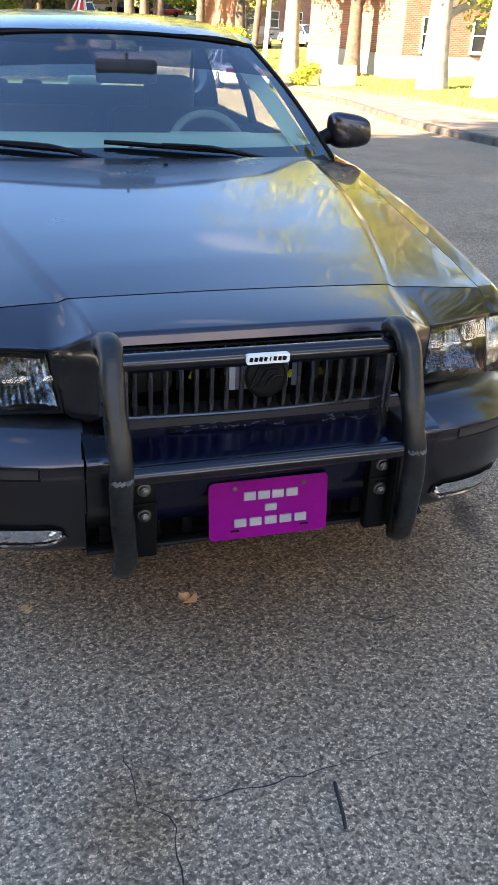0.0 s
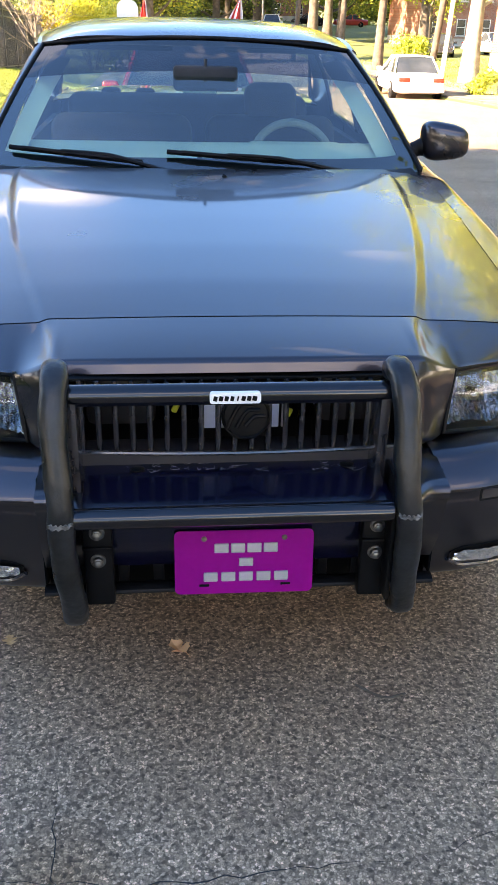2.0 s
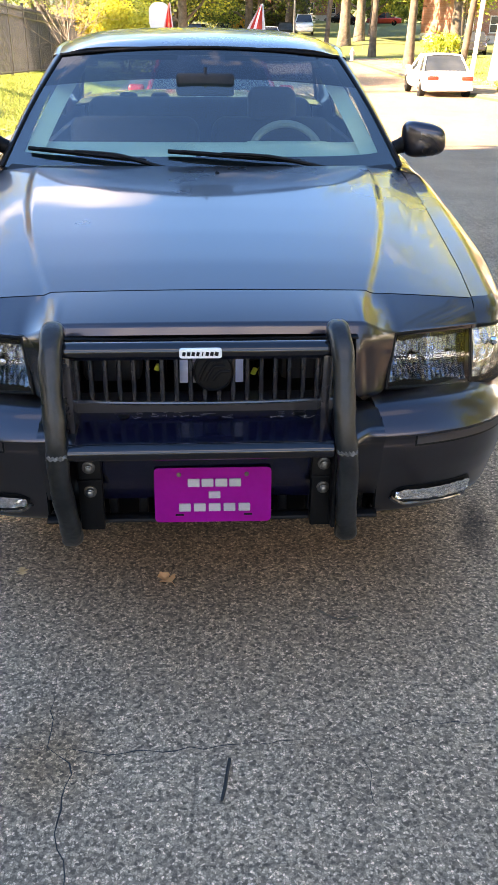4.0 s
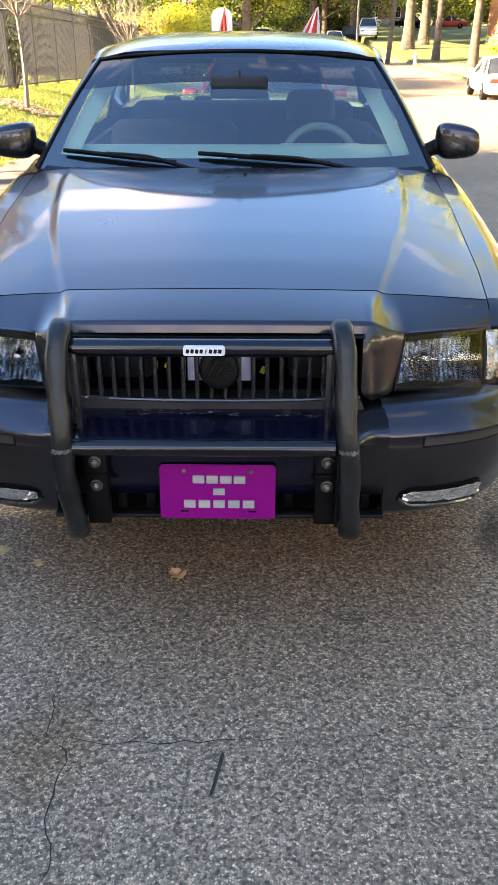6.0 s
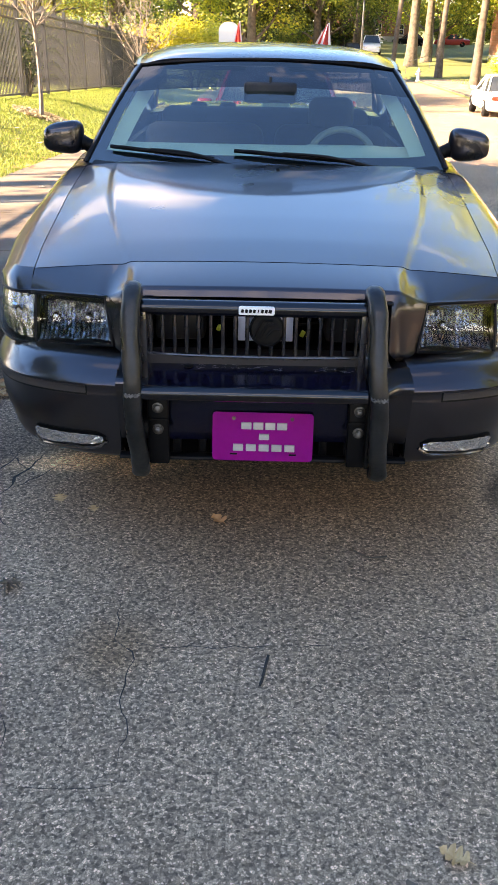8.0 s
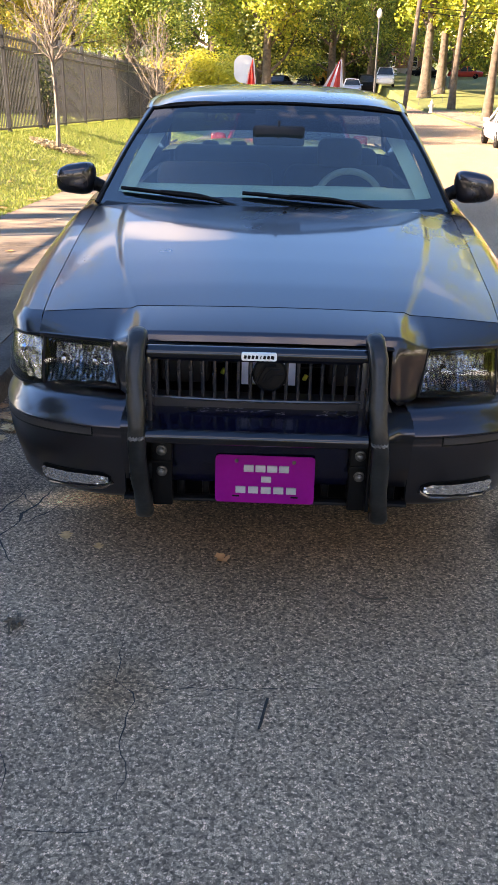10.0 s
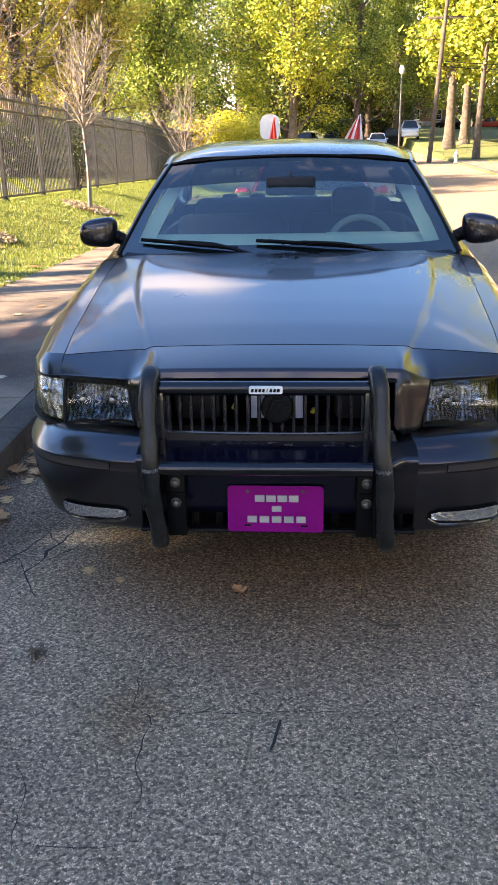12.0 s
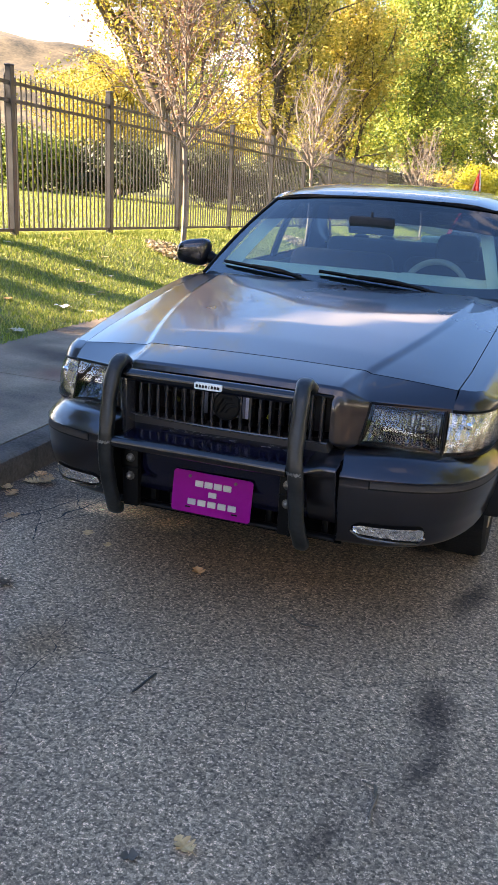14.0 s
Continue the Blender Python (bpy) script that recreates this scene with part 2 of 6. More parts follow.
def asphalt(name, dark, light, stone=170.0, worn=0.5, stains=()):
    """Worn asphalt: light and dark stones in a dark binder, broad stains, fine cracks."""
    m = bpy.data.materials.new(name)
    m.use_nodes = True
    t = m.node_tree
    b = t.nodes["Principled BSDF"]
    N = t.nodes.new
    L = t.links.new
    co = N("ShaderNodeTexCoord")
    # chips are angular: their cells lie in coordinates that are bent a little
    bend = N("ShaderNodeTexNoise")
    bend.inputs["Scale"].default_value, bend.inputs["Detail"].default_value = 1.1 * stone, 2
    L(co.outputs["Object"], bend.inputs["Vector"])
    bent = N("ShaderNodeVectorMath")
    bent.operation = "MULTIPLY_ADD"
    bent.inputs[1].default_value = (1.1 / stone,) * 3
    L(bend.outputs["Color"], bent.inputs[0])
    L(co.outputs["Object"], bent.inputs[2])
    vo, ve, grit = N("ShaderNodeTexVoronoi"), N("ShaderNodeTexVoronoi"), N("ShaderNodeTexVoronoi")
    vo.inputs["Scale"].default_value = ve.inputs["Scale"].default_value = stone
    ve.feature = "DISTANCE_TO_EDGE"
    grit.inputs["Scale"].default_value = 2.7 * stone
    for n in (vo, ve, grit):
        L(bent.outputs[0], n.inputs["Vector"])
    sep, gsep = N("ShaderNodeSeparateColor"), N("ShaderNodeSeparateColor")
    L(vo.outputs["Color"], sep.inputs[0])
    L(grit.outputs["Color"], gsep.inputs[0])
    ramp = N("ShaderNodeValToRGB")
    e = ramp.color_ramp.elements
    e[0].position, e[0].color = 0.0, (*dark, 1)
    e[1].position, e[1].color = 1.0, (*light, 1)
    for at, k in ((0.30, 0.20), (0.65, 0.40), (0.93, 0.60)):
        e.new(at).color = (*(lerp(a, c, k) for a, c in zip(dark, light)), 1)
    edge = N("ShaderNodeMapRange")      # the binder between the chips is dark
    edge.inputs["From Min"].default_value, edge.inputs["From Max"].default_value = 0.02, 0.13
    edge.inputs["To Min"].default_value, edge.inputs["To Max"].default_value = 0.30, 1.05
    L(ve.outputs["Distance"], edge.inputs[0])
    fine = N("ShaderNodeMath")
    fine.operation = "MULTIPLY_ADD"
    fine.inputs[1].default_value, fine.inputs[2].default_value = 0.55, 0.78
    L(gsep.outputs[0], fine.inputs[0])
    lift = N("ShaderNodeMath")
    lift.operation = "MULTIPLY"
    L(sep.outputs[0], lift.inputs[0])
    L(fine.outputs[0], lift.inputs[1])
    both = N("ShaderNodeMath")
    both.operation = "MULTIPLY"
    L(lift.outputs[0], both.inputs[0])
    L(edge.outputs[0], both.inputs[1])
    L(both.outputs[0], ramp.inputs[0])
    big = N("ShaderNodeTexNoise")
    big.inputs["Scale"].default_value, big.inputs["Detail"].default_value = 1.3, 8
    L(co.outputs["Object"], big.inputs["Vector"])
    mr = N("ShaderNodeMapRange")
    mr.inputs["From Min"].default_value, mr.inputs["From Max"].default_value = 0.3, 0.7
    mr.inputs["To Min"].default_value, mr.inputs["To Max"].default_value = 1 - 0.4 * worn, 1 + 0.35 * worn
    L(big.outputs["Fac"], mr.inputs[0])
    mul = N("ShaderNodeMixRGB")
    mul.blend_type = "MULTIPLY"
    mul.inputs[0].default_value = 1
    L(ramp.outputs[0], mul.inputs[1])
    L(mr.outputs[0], mul.inputs[2])
    # pits: small dark clusters where stones have gone
    pn = N("ShaderNodeTexNoise")
    pn.inputs["Scale"].default_value, pn.inputs["Detail"].default_value = 75, 3
    L(co.outputs["Object"], pn.inputs["Vector"])
    pr = N("ShaderNodeMapRange")
    pr.inputs["From Min"].default_value, pr.inputs["From Max"].default_value = 0.34, 0.60
    pr.inputs["To Min"].default_value, pr.inputs["To Max"].default_value = 0.50, 1.22
    L(pn.outputs["Fac"], pr.inputs[0])
    mp2 = N("ShaderNodeMixRGB")
    mp2.blend_type = "MULTIPLY"
    mp2.inputs[0].default_value = 1
    L(mul.outputs[0], mp2.inputs[1])
    L(pr.outputs[0], mp2.inputs[2])
    mul = mp2
    # cracks: edges of large warped cells, only here and there
    wr = N("ShaderNodeTexNoise")
    wr.inputs["Scale"].default_value = 3.0
    L(co.outputs["Object"], wr.inputs["Vector"])
    wm = N("ShaderNodeMixRGB")
    wm.inputs[0].default_value = 0.06
    L(co.outputs["Object"], wm.inputs[1])
    L(wr.outputs["Color"], wm.inputs[2])
    ck = N("ShaderNodeTexVoronoi")
    ck.feature = "DISTANCE_TO_EDGE"
    ck.inputs["Scale"].default_value = 1.5
    L(wm.outputs[0], ck.inputs["Vector"])
    cr = N("ShaderNodeValToRGB")
    cr.color_ramp.elements[0].position, cr.color_ramp.elements[1].position = 0.002, 0.008
    cr.color_ramp.elements[0].color = (0.62, 0.62, 0.62, 1)
    L(ck.outputs["Distance"], cr.inputs[0])
    gate = N("ShaderNodeMapRange")
    gate.inputs["From Min"].default_value, gate.inputs["From Max"].default_value = 0.46, 0.56
    L(big.outputs["Fac"], gate.inputs[0])
    m2 = N("ShaderNodeMixRGB")
    m2.blend_type = "MULTIPLY"
    L(gate.outputs[0], m2.inputs[0])
    L(mul.outputs[0], m2.inputs[1])
    L(cr.outputs[0], m2.inputs[2])
    out = m2.outputs[0]
    out = stained(t, wm.outputs[0], out, stains)
    L(out, b.inputs["Base Color"])
    b.inputs["Roughness"].default_value = 0.85
    b.inputs["Specular IOR Level"].default_value = 0.35
    bp = N("ShaderNodeBump")
    bp.inputs["Strength"].default_value, bp.inputs["Distance"].default_value = 0.7, 0.004
    hh = N("ShaderNodeMath")
    hh.operation = "MULTIPLY"
    L(sep.outputs[1], hh.inputs[0])
    L(cr.outputs[0], hh.inputs[1])
    L(hh.outputs[0], bp.inputs["Height"])
    L(bp.outputs[0], b.inputs["Normal"])
    return m


def brickwork(name, c1, c2, mortar):
    m = bpy.data.materials.new(name)
    m.use_nodes = True
    t = m.node_tree
    b = t.nodes["Principled BSDF"]
    co, mp, br = t.nodes.new("ShaderNodeTexCoord"), t.nodes.new("ShaderNodeMapping"), t.nodes.new("ShaderNodeTexBrick")
    mp.inputs["Rotation"].default_value = (radians(90), 0, 0)
    br.inputs["Color1"].default_value, br.inputs["Color2"].default_value, br.inputs["Mortar"].default_value = (*c1, 1), (*c2, 1), (*mortar, 1)
    br.inputs["Scale"].default_value = 1.0
    br.inputs["Brick Width"].default_value, br.inputs["Row Height"].default_value, br.inputs["Mortar Size"].default_value = 0.21, 0.07, 0.008
    t.links.new(co.outputs["Object"], mp.inputs[0])
    t.links.new(mp.outputs[0], br.inputs[0])
    t.links.new(br.outputs[0], b.inputs["Base Color"])
    b.inputs["Roughness"].default_value = 0.9
    return m


SHADOW_SMUDGE, DUST = (0.13, 0.13, 0.14), (0.75, 0.60, 0.42)
SUN_FLECK, BROWN, GREASE = (1.55, 1.40, 1.2), (0.64, 0.55, 0.48), (0.26, 0.25, 0.25)
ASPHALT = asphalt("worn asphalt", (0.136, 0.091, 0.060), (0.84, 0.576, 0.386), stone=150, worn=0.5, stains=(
    # dark smudges right of the car: remains of a cast shadow, put into the colour
    (0.87, 1.61, 0.085, 0.23, 10, SHADOW_SMUDGE, 0.85), (0.89, 1.36, 0.05, 0.16, -25, SHADOW_SMUDGE, 0.7), (0.88, 2.37, 0.07, 0.22, -12, SHADOW_SMUDGE, 0.8), (0.64, 2.74, 0.12, 0.06, 0, SHADOW_SMUDGE, 0.95), (0.70, 0.98, 0.05, 0.16, -10, SHADOW_SMUDGE, 0.6),
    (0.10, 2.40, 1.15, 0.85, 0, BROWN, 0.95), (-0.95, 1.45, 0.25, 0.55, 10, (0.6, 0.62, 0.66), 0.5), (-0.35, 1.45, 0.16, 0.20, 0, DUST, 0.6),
    # four brightening spots by the nose are sun flecks put into the colour
    (-0.68, 2.52, 0.30, 0.09, 8, SUN_FLECK, 0.9), (-0.40, 2.50, 0.16, 0.06, 35, SUN_FLECK, 0.7), (-1.0, 2.58, 0.26, 0.60, -18, GREASE, 0.7), (-1.26, 2.4, 0.24, 2.4, 0, GREASE, 0.8), (-0.68, 2.52, 0.34, 0.11, 8, (2.4, 2.2, 1.95), 0.9), (-0.40, 2.47, 0.20, 0.08, 30, (2.1, 1.95, 1.75), 0.8)))
CONCRETE = pbr("weathered concrete", (0.075, 0.056, 0.040), (0.34, 0.255, 0.18), 0.88, scale=2.0, fine=90, bump=0.3)
ct = CONCRETE.node_tree
cbase = ct.nodes["Principled BSDF"].inputs["Base Color"]
cwhere = ct.nodes.new("ShaderNodeMixRGB")
cwhere.inputs[0].default_value = 0.12
cnoise = ct.nodes.new("ShaderNodeTexNoise")
cnoise.inputs["Scale"].default_value = 2.6
cspot = next(n for n in ct.nodes if n.bl_idname == "ShaderNodeTexCoord").outputs["Object"]
ct.links.new(cspot, cnoise.inputs["Vector"])
ct.links.new(cspot, cwhere.inputs[1])
ct.links.new(cnoise.outputs["Color"], cwhere.inputs[2])
ct.links.new(stained(ct, cwhere.outputs[0], cbase.links[0].from_socket, (
    (-2.15, 4.28, 0.75, 0.22, -18, (0.28, 0.27, 0.29), 0.9), (-1.62, 4.35, 0.34, 0.60, 0, (0.30, 0.28, 0.29), 0.85), (-1.87, 3.84, 0.30, 0.20, -30, (0.62, 0.34, 0.30), 0.8), (-1.75, 5.10, 0.26, 0.45, 0, (0.80, 0.38, 0.32), 0.75),
    (-2.5, 2.9, 0.9, 0.5, 20, (0.62, 0.60, 0.58), 0.7), (-1.8, 2.6, 0.5, 0.9, 0, (0.66, 0.63, 0.60), 0.7))), cbase)
KERB = pbr("stained kerb concrete", (0.02, 0.018, 0.015), (0.13, 0.115, 0.095), 0.9, scale=4, fine=60, bump=0.6)
SOIL = pbr("thatch and soil", (0.075, 0.10, 0.022), (0.17, 0.18, 0.05), 0.95, scale=2.2, fine=40, bump=0.6)
GRASS = leafy("lawn grass", (0.09, 0.16, 0.018), (0.23, 0.295, 0.038), (0.46, 0.43, 0.12))
FENCE_PAINT = pbr("black fence paint", (0.024, 0.0245, 0.027), (0.050, 0.051, 0.055), 0.34, scale=4, fine=90)
BARK_PALE = pbr("pale bark", (0.20, 0.165, 0.125), (0.44, 0.37, 0.29), 0.9, scale=3, fine=22, bump=0.8)
BARK_DARK = pbr("dark bark", (0.05, 0.038, 0.028), (0.15, 0.115, 0.085), 0.95, scale=4, fine=26, bump=0.9)
TWIG = pbr("grey twigs", (0.13, 0.105, 0.085), (0.28, 0.235, 0.195), 0.9, scale=6, fine=40)
LEAF_GREEN = leafy("green leaves", (0.045, 0.095, 0.014), (0.165, 0.235, 0.034), (0.42, 0.42, 0.07))
LEAF_YELLOW = leafy("turning leaves", (0.10, 0.17, 0.015), (0.31, 0.36, 0.04), (0.60, 0.54, 0.08))
LEAF_GOLD = leafy("golden leaves", (0.16, 0.15, 0.02), (0.42, 0.35, 0.05), (0.66, 0.52, 0.13))
LEAF_BRIGHT = leafy("bright yellow leaves", (0.36, 0.36, 0.03), (0.55, 0.50, 0.05), (0.70, 0.62, 0.10))
LEAF_DEEP = leafy("deep green leaves", (0.03, 0.06, 0.008), (0.09, 0.125, 0.02), (0.22, 0.22, 0.045))
LEAF_DARK = leafy("hedge leaves", (0.012, 0.025, 0.006), (0.03, 0.05, 0.01), (0.10, 0.10, 0.03))
LEAF_DRYMULCH = leafy("straw mulch", (0.30, 0.22, 0.12), (0.42, 0.33, 0.2), (0.5, 0.42, 0.28))
LEAF_DRY = leafy("dry red-brown leaves", (0.14, 0.07, 0.04), (0.25, 0.13, 0.08), (0.33, 0.22, 0.14))
BRICK = brickwork("red brick", (0.26, 0.085, 0.05), (0.36, 0.14, 0.085), (0.30, 0.25, 0.21))
STONE_BASE = pbr("pale foundation", (0.36, 0.34, 0.31), (0.50, 0.47, 0.43), 0.9, scale=1)
WHITE_PAINT = pbr("white paint", (0.72, 0.72, 0.70), (0.82, 0.82, 0.80), 0.5, scale=2, fine=40)
DARK_GLASS = pbr("dark window glass", (0.02, 0.025, 0.03), (0.05, 0.055, 0.06), 0.08, scale=1, fine=3, rvar=0.03)
ROOF = pbr("grey shingles", (0.07, 0.065, 0.06), (0.14, 0.13, 0.12), 0.9, scale=3)
CAR_PAINT = pbr("dark grey-violet metallic paint", (0.037, 0.0345, 0.041), (0.045, 0.0415, 0.048), 0.28, metal=0.9, scale=1.5, fine=900, coat=0.8, rvar=0.03)
CAR_PAINT.node_tree.nodes["Principled BSDF"].inputs["Coat IOR"].default_value = 1.42
# bumper centre's shade and mirrored sky are put into this navy colour
NAVY_SHADE_PAINT = pbr("car paint tinted navy for shade and sky", (0.0016, 0.0021, 0.009), (0.0032, 0.0042, 0.014), 0.2, scale=3, fine=40, spec=0.3, coat=0.2, rvar=0.05)
# near-black: the shade of grille and bumper recesses is put into the colour
VOID = pbr("black plastic with recess shade", (0.0008, 0.0008, 0.0008), (0.0016, 0.0016, 0.0016), 0.9, scale=12, fine=120, spec=0.05)
MIRROR_BACK = pbr("grey mirror housing", (0.020, 0.025, 0.030), (0.030, 0.035, 0.042), 0.85, scale=9, spec=0.1)
BLACK_PLASTIC = pbr("black plastic", (0.002, 0.002, 0.0024), (0.005, 0.005, 0.0055), 0.45, scale=12, fine=120, spec=0.12)
GREY_PLASTIC = pbr("dark grey moulded plastic", (0.018, 0.016, 0.018), (0.034, 0.031, 0.033), 0.20, scale=9, fine=90, coat=0.6)
RUBBER = pbr("scuffed black rubber", (0.0008, 0.0010, 0.0012), (0.018, 0.021, 0.023), 0.34, scale=9, fine=60, bump=0.14, rvar=0.24, spec=0.34, coat=0.05)
GLOSS_BLACK = pbr("gloss black tube", (0.002, 0.002, 0.0035), (0.004, 0.004, 0.007), 0.2, scale=5, fine=80, coat=0.4, spec=0.35)
TYRE = pbr("tyre rubber", (0.004, 0.004, 0.004), (0.010, 0.010, 0.010), 0.8, scale=10, fine=80, bump=0.2, spec=0.15)
LETTER = pbr("bright silver", (0.34, 0.35, 0.35), (0.46, 0.47, 0.47), 0.3, metal=0.5, scale=14, fine=300)
CHROME = pbr("chrome", (0.72, 0.72, 0.73), (0.85, 0.85, 0.86), 0.10, metal=1.0, scale=20, rvar=0.05)
STRIP = pbr("dull moulded strip", (0.014, 0.0125, 0.014), (0.023, 0.021, 0.0225), 0.5, scale=9, fine=90)
STEEL = pbr("dull steel", (0.06, 0.06, 0.06), (0.17, 0.17, 0.165), 0.42, metal=0.9, scale=40, fine=200)
FOG_GLASS = pbr("prismatic fog reflector", (0.36, 0.37, 0.38), (0.80, 0.80, 0.80), 0.16, metal=0.8, scale=60, fine=160, bump=0.2)
REFLECTOR = pbr("lamp reflector", (0.16, 0.165, 0.165), (0.50, 0.50, 0.49), 0.18, metal=1.0, scale=30, fine=120, bump=0.3)
PLATE = pbr("magenta plate", (0.20, 0.0005, 0.135), (0.235, 0.0008, 0.16), 0.4, scale=10, fine=90, spec=0.10)
WHEEL_TRIM = pbr("grey-green wheel rim", (0.15, 0.185, 0.165), (0.19, 0.225, 0.20), 0.7, scale=5, fine=120)
INTERIOR = pbr("grey-green trim", (0.40, 0.49, 0.37), (0.46, 0.55, 0.43), 0.8, scale=5, fine=120)
SEAT = pbr("dark cloth", (0.016, 0.020, 0.026), (0.028, 0.033, 0.040), 0.9, scale=6, fine=160, bump=0.2)
SILVER = pbr("silver panel", (0.66, 0.66, 0.78), (0.78, 0.78, 0.88), 0.4, metal=0.2, scale=5)
RED_PAINT = pbr("red car paint", (0.42, 0.018, 0.012), (0.52, 0.03, 0.02), 0.3, scale=2, coat=0.8)
WHITE_CAR = pbr("white car paint", (0.74, 0.74, 0.73), (0.8, 0.8, 0.79), 0.3, scale=2, coat=0.8)
RED_LENS = pbr("red lamp lens", (0.45, 0.02, 0.015), (0.6, 0.05, 0.03), 0.15, scale=30)
CLOTH_RED = pbr("red flag cloth", (0.55, 0.03, 0.02), (0.7, 0.06, 0.04), 0.8, scale=14)
CLOTH_WHITE = pbr("white flag cloth", (0.75, 0.74, 0.72), (0.82, 0.82, 0.8), 0.8, scale=14)
WINDSHIELD = glass("windscreen glass", (0.66, 0.80, 0.76), 0.16)
SHADE_BAND = glass("tinted glass band", (0.05, 0.075, 0.14), 0.09)
SIDE_GLASS = glass("side glass", (0.78, 0.86, 0.84), 0.05)
CLEAR = glass("clear lamp lens", (0.93, 0.94, 0.94), 0.05)
SCUFF = pbr("pale scuffed rubber", (0.02, 0.022, 0.022), (0.16, 0.16, 0.155), 0.6, scale=40, fine=160)


# ---- ground, road, pavement ----
KERB_X, WALK_X, FENCE_X = -1.39, -3.10, -5.85


def fk(y):
    """Where the far kerb runs: the street widens beyond the parked car."""
    return 7.3 + 1.9 * soft(14, 27, y)


def road_z(y):
    """The road lies level by the car, then falls gently to a hollow."""
    if y < 5:
        return 0.0
    if y < 8:
        return -0.036 * (y - 5) ** 2 / 6
    return -0.054 - 0.036 * (y - 8) if y < 34 else -0.99 + 0.5 * soft(75, 130, y)


def ground_z(x, y):
    r = road_z(y)
    if x >= fk(y):
        return r + 0.11 + 0.8 * soft(58, 95, y) * (1 - soft(14, 19, x)) + 0.6 * soft(95, 125, y) + 0.04 * min(max(x - fk(y) - 3, 0), 12) * soft(8, 14, x) + 6 * soft(130, 400, math.hypot(x, y))
    if x > WALK_X:
        return r + (0.13 if x < KERB_X else -0.12)
    fence_z = 0.88 - 0.036 * max(min(y, 60), 5)
    if x > FENCE_X:
        return lerp(r + 0.13, fence_z, soft(0, 1, (WALK_X - x) / (WALK_X - FENCE_X)))
    return fence_z + 0.030 * min(FENCE_X - x, 30) + 5 * soft(60, 250, -x) + 10 * soft(150, 500, math.hypot(x, y))


def span(a, b, n):
    return [a + (b - a) * i / n for i in range(n + 1)]


def terrain(xs, ys, zf):
    bm = bmesh.new()
    g = [[bm.verts.new((x, y, zf(x, y))) for y in ys] for x in xs]
    for i in range(len(xs) - 1):
        for j in range(len(ys) - 1):
            bm.faces.new((g[i][j], g[i + 1][j], g[i + 1][j + 1], g[i][j + 1]))
    return bm


XS = [-1500, -800, -400, -200, -120, -80, -50, -36, *span(-26, FENCE_X, 12), *span(FENCE_X + 0.4, WALK_X, 7), WALK_X + 0.02, KERB_X - 0.2, KERB_X, 7.25, *span(7.5, 10.5, 12), *span(11, 40, 20), 60, 90, 140, 250, 500, 900, 1500]
YS = [-1500, -600, -200, -80, -40, -20, -10, -4, 0, *span(2, 60, 58), *span(64, 150, 20), 200, 300, 450, 700, 1100, 1600]
whole("ground", terrain(XS, YS, ground_z), SOIL, "rough autumn lawn on gently rising ground", "ground", kind="structure", smooth=60)
RYS = [-14, -8, -4, *span(-2, 60, 124), *span(64, 130, 20)]
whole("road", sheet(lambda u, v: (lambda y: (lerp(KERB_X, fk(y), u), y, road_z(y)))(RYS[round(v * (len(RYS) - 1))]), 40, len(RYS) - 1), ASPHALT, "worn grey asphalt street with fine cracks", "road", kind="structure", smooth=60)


def kerb_run(name, edge, back, top):
    """Kerb stones with rounded top edges, laid end to end."""
    run = thing(name, "stained concrete kerb along the street", "kerb", kind="structure")
    y, first = -6.0, None
    lip = 0.03 if back > 0 else -0.03
    for i in range(34):
        length = 2.4 if i < 14 else 5.0
        a, b = y + 0.005, y + length - 0.005
        bm = bmesh.new()
        prof = [(0, -0.10), (0, top - 0.035), (lip * 0.3, top - 0.012), (lip, top), (back, top), (back, -0.10)]
        rings = [[bm.verts.new((edge(yy) + px, yy, pz + road_z(yy))) for px, pz in prof] for yy in span(a, b, 6)]
        for p, q in zip(rings, rings[1:]):
            for k in range(len(prof)):
                bm.faces.new((p[k], p[(k + 1) % 6], q[(k + 1) % 6], q[k]))
        bm.faces.new(rings[0])
        bm.faces.new(rings[-1][::-1])
        part("kerb_stone", bm, KERB, run)
        y += length


kerb_run("kerb_left", lambda y: KERB_X, -0.16, 0.135)
kerb_run("kerb_right", fk, 0.16, 0.12)
farwalk = thing("far_pavement", "sunlit pale concrete pavement across the street", "pavement", kind="structure")
y = 2.0
while y < 62:
    part("slab", sheet(lambda u, v: (fk(y + 3 * v) + lerp(0.168, 3.0, u), lerp(y + 0.008, y + 2.992, v), road_z(y + 3 * v) + 0.124), 2, 3), CONCRETE, farwalk, smooth=0, solid=0.08, down=True)
    y += 3.0

walkway = thing("pavement", "weathered concrete pavement slabs with open joints", "pavement", kind="structure")
y = -5.0
while y < 60:
    ln = 1.52
    part("slab", sheet(lambda u, v: (lerp(KERB_X - 0.168, WALK_X, u), lerp(y + 0.006, y + ln - 0.006, v), road_z(y + ln * v) + 0.137), 2, 3), CONCRETE, walkway, smooth=0, solid=0.10, down=True)
    y += ln


# ---- the parked sedan ----
car = thing("sedan_car", "dark grey-violet sedan at the kerb with a black push bar", "car", (-0.0318, 4.7, 0))
car.rotation_euler.z = radians(0.7)


def cpart(name, bm, material, parent=None, label="", smooth=35, solid=0.0):
    """A part of the sedan, given in world metres."""
    ob = part(name, bm, material, parent or car, label, smooth, solid)
    if parent is None:
        ob.location = (0, -4.7, 0)
    return ob


def hood_w(y):
    return table(y, [(2.30, 0.752), (2.6, 0.779), (3.2, 0.807), (3.75, 0.818)])


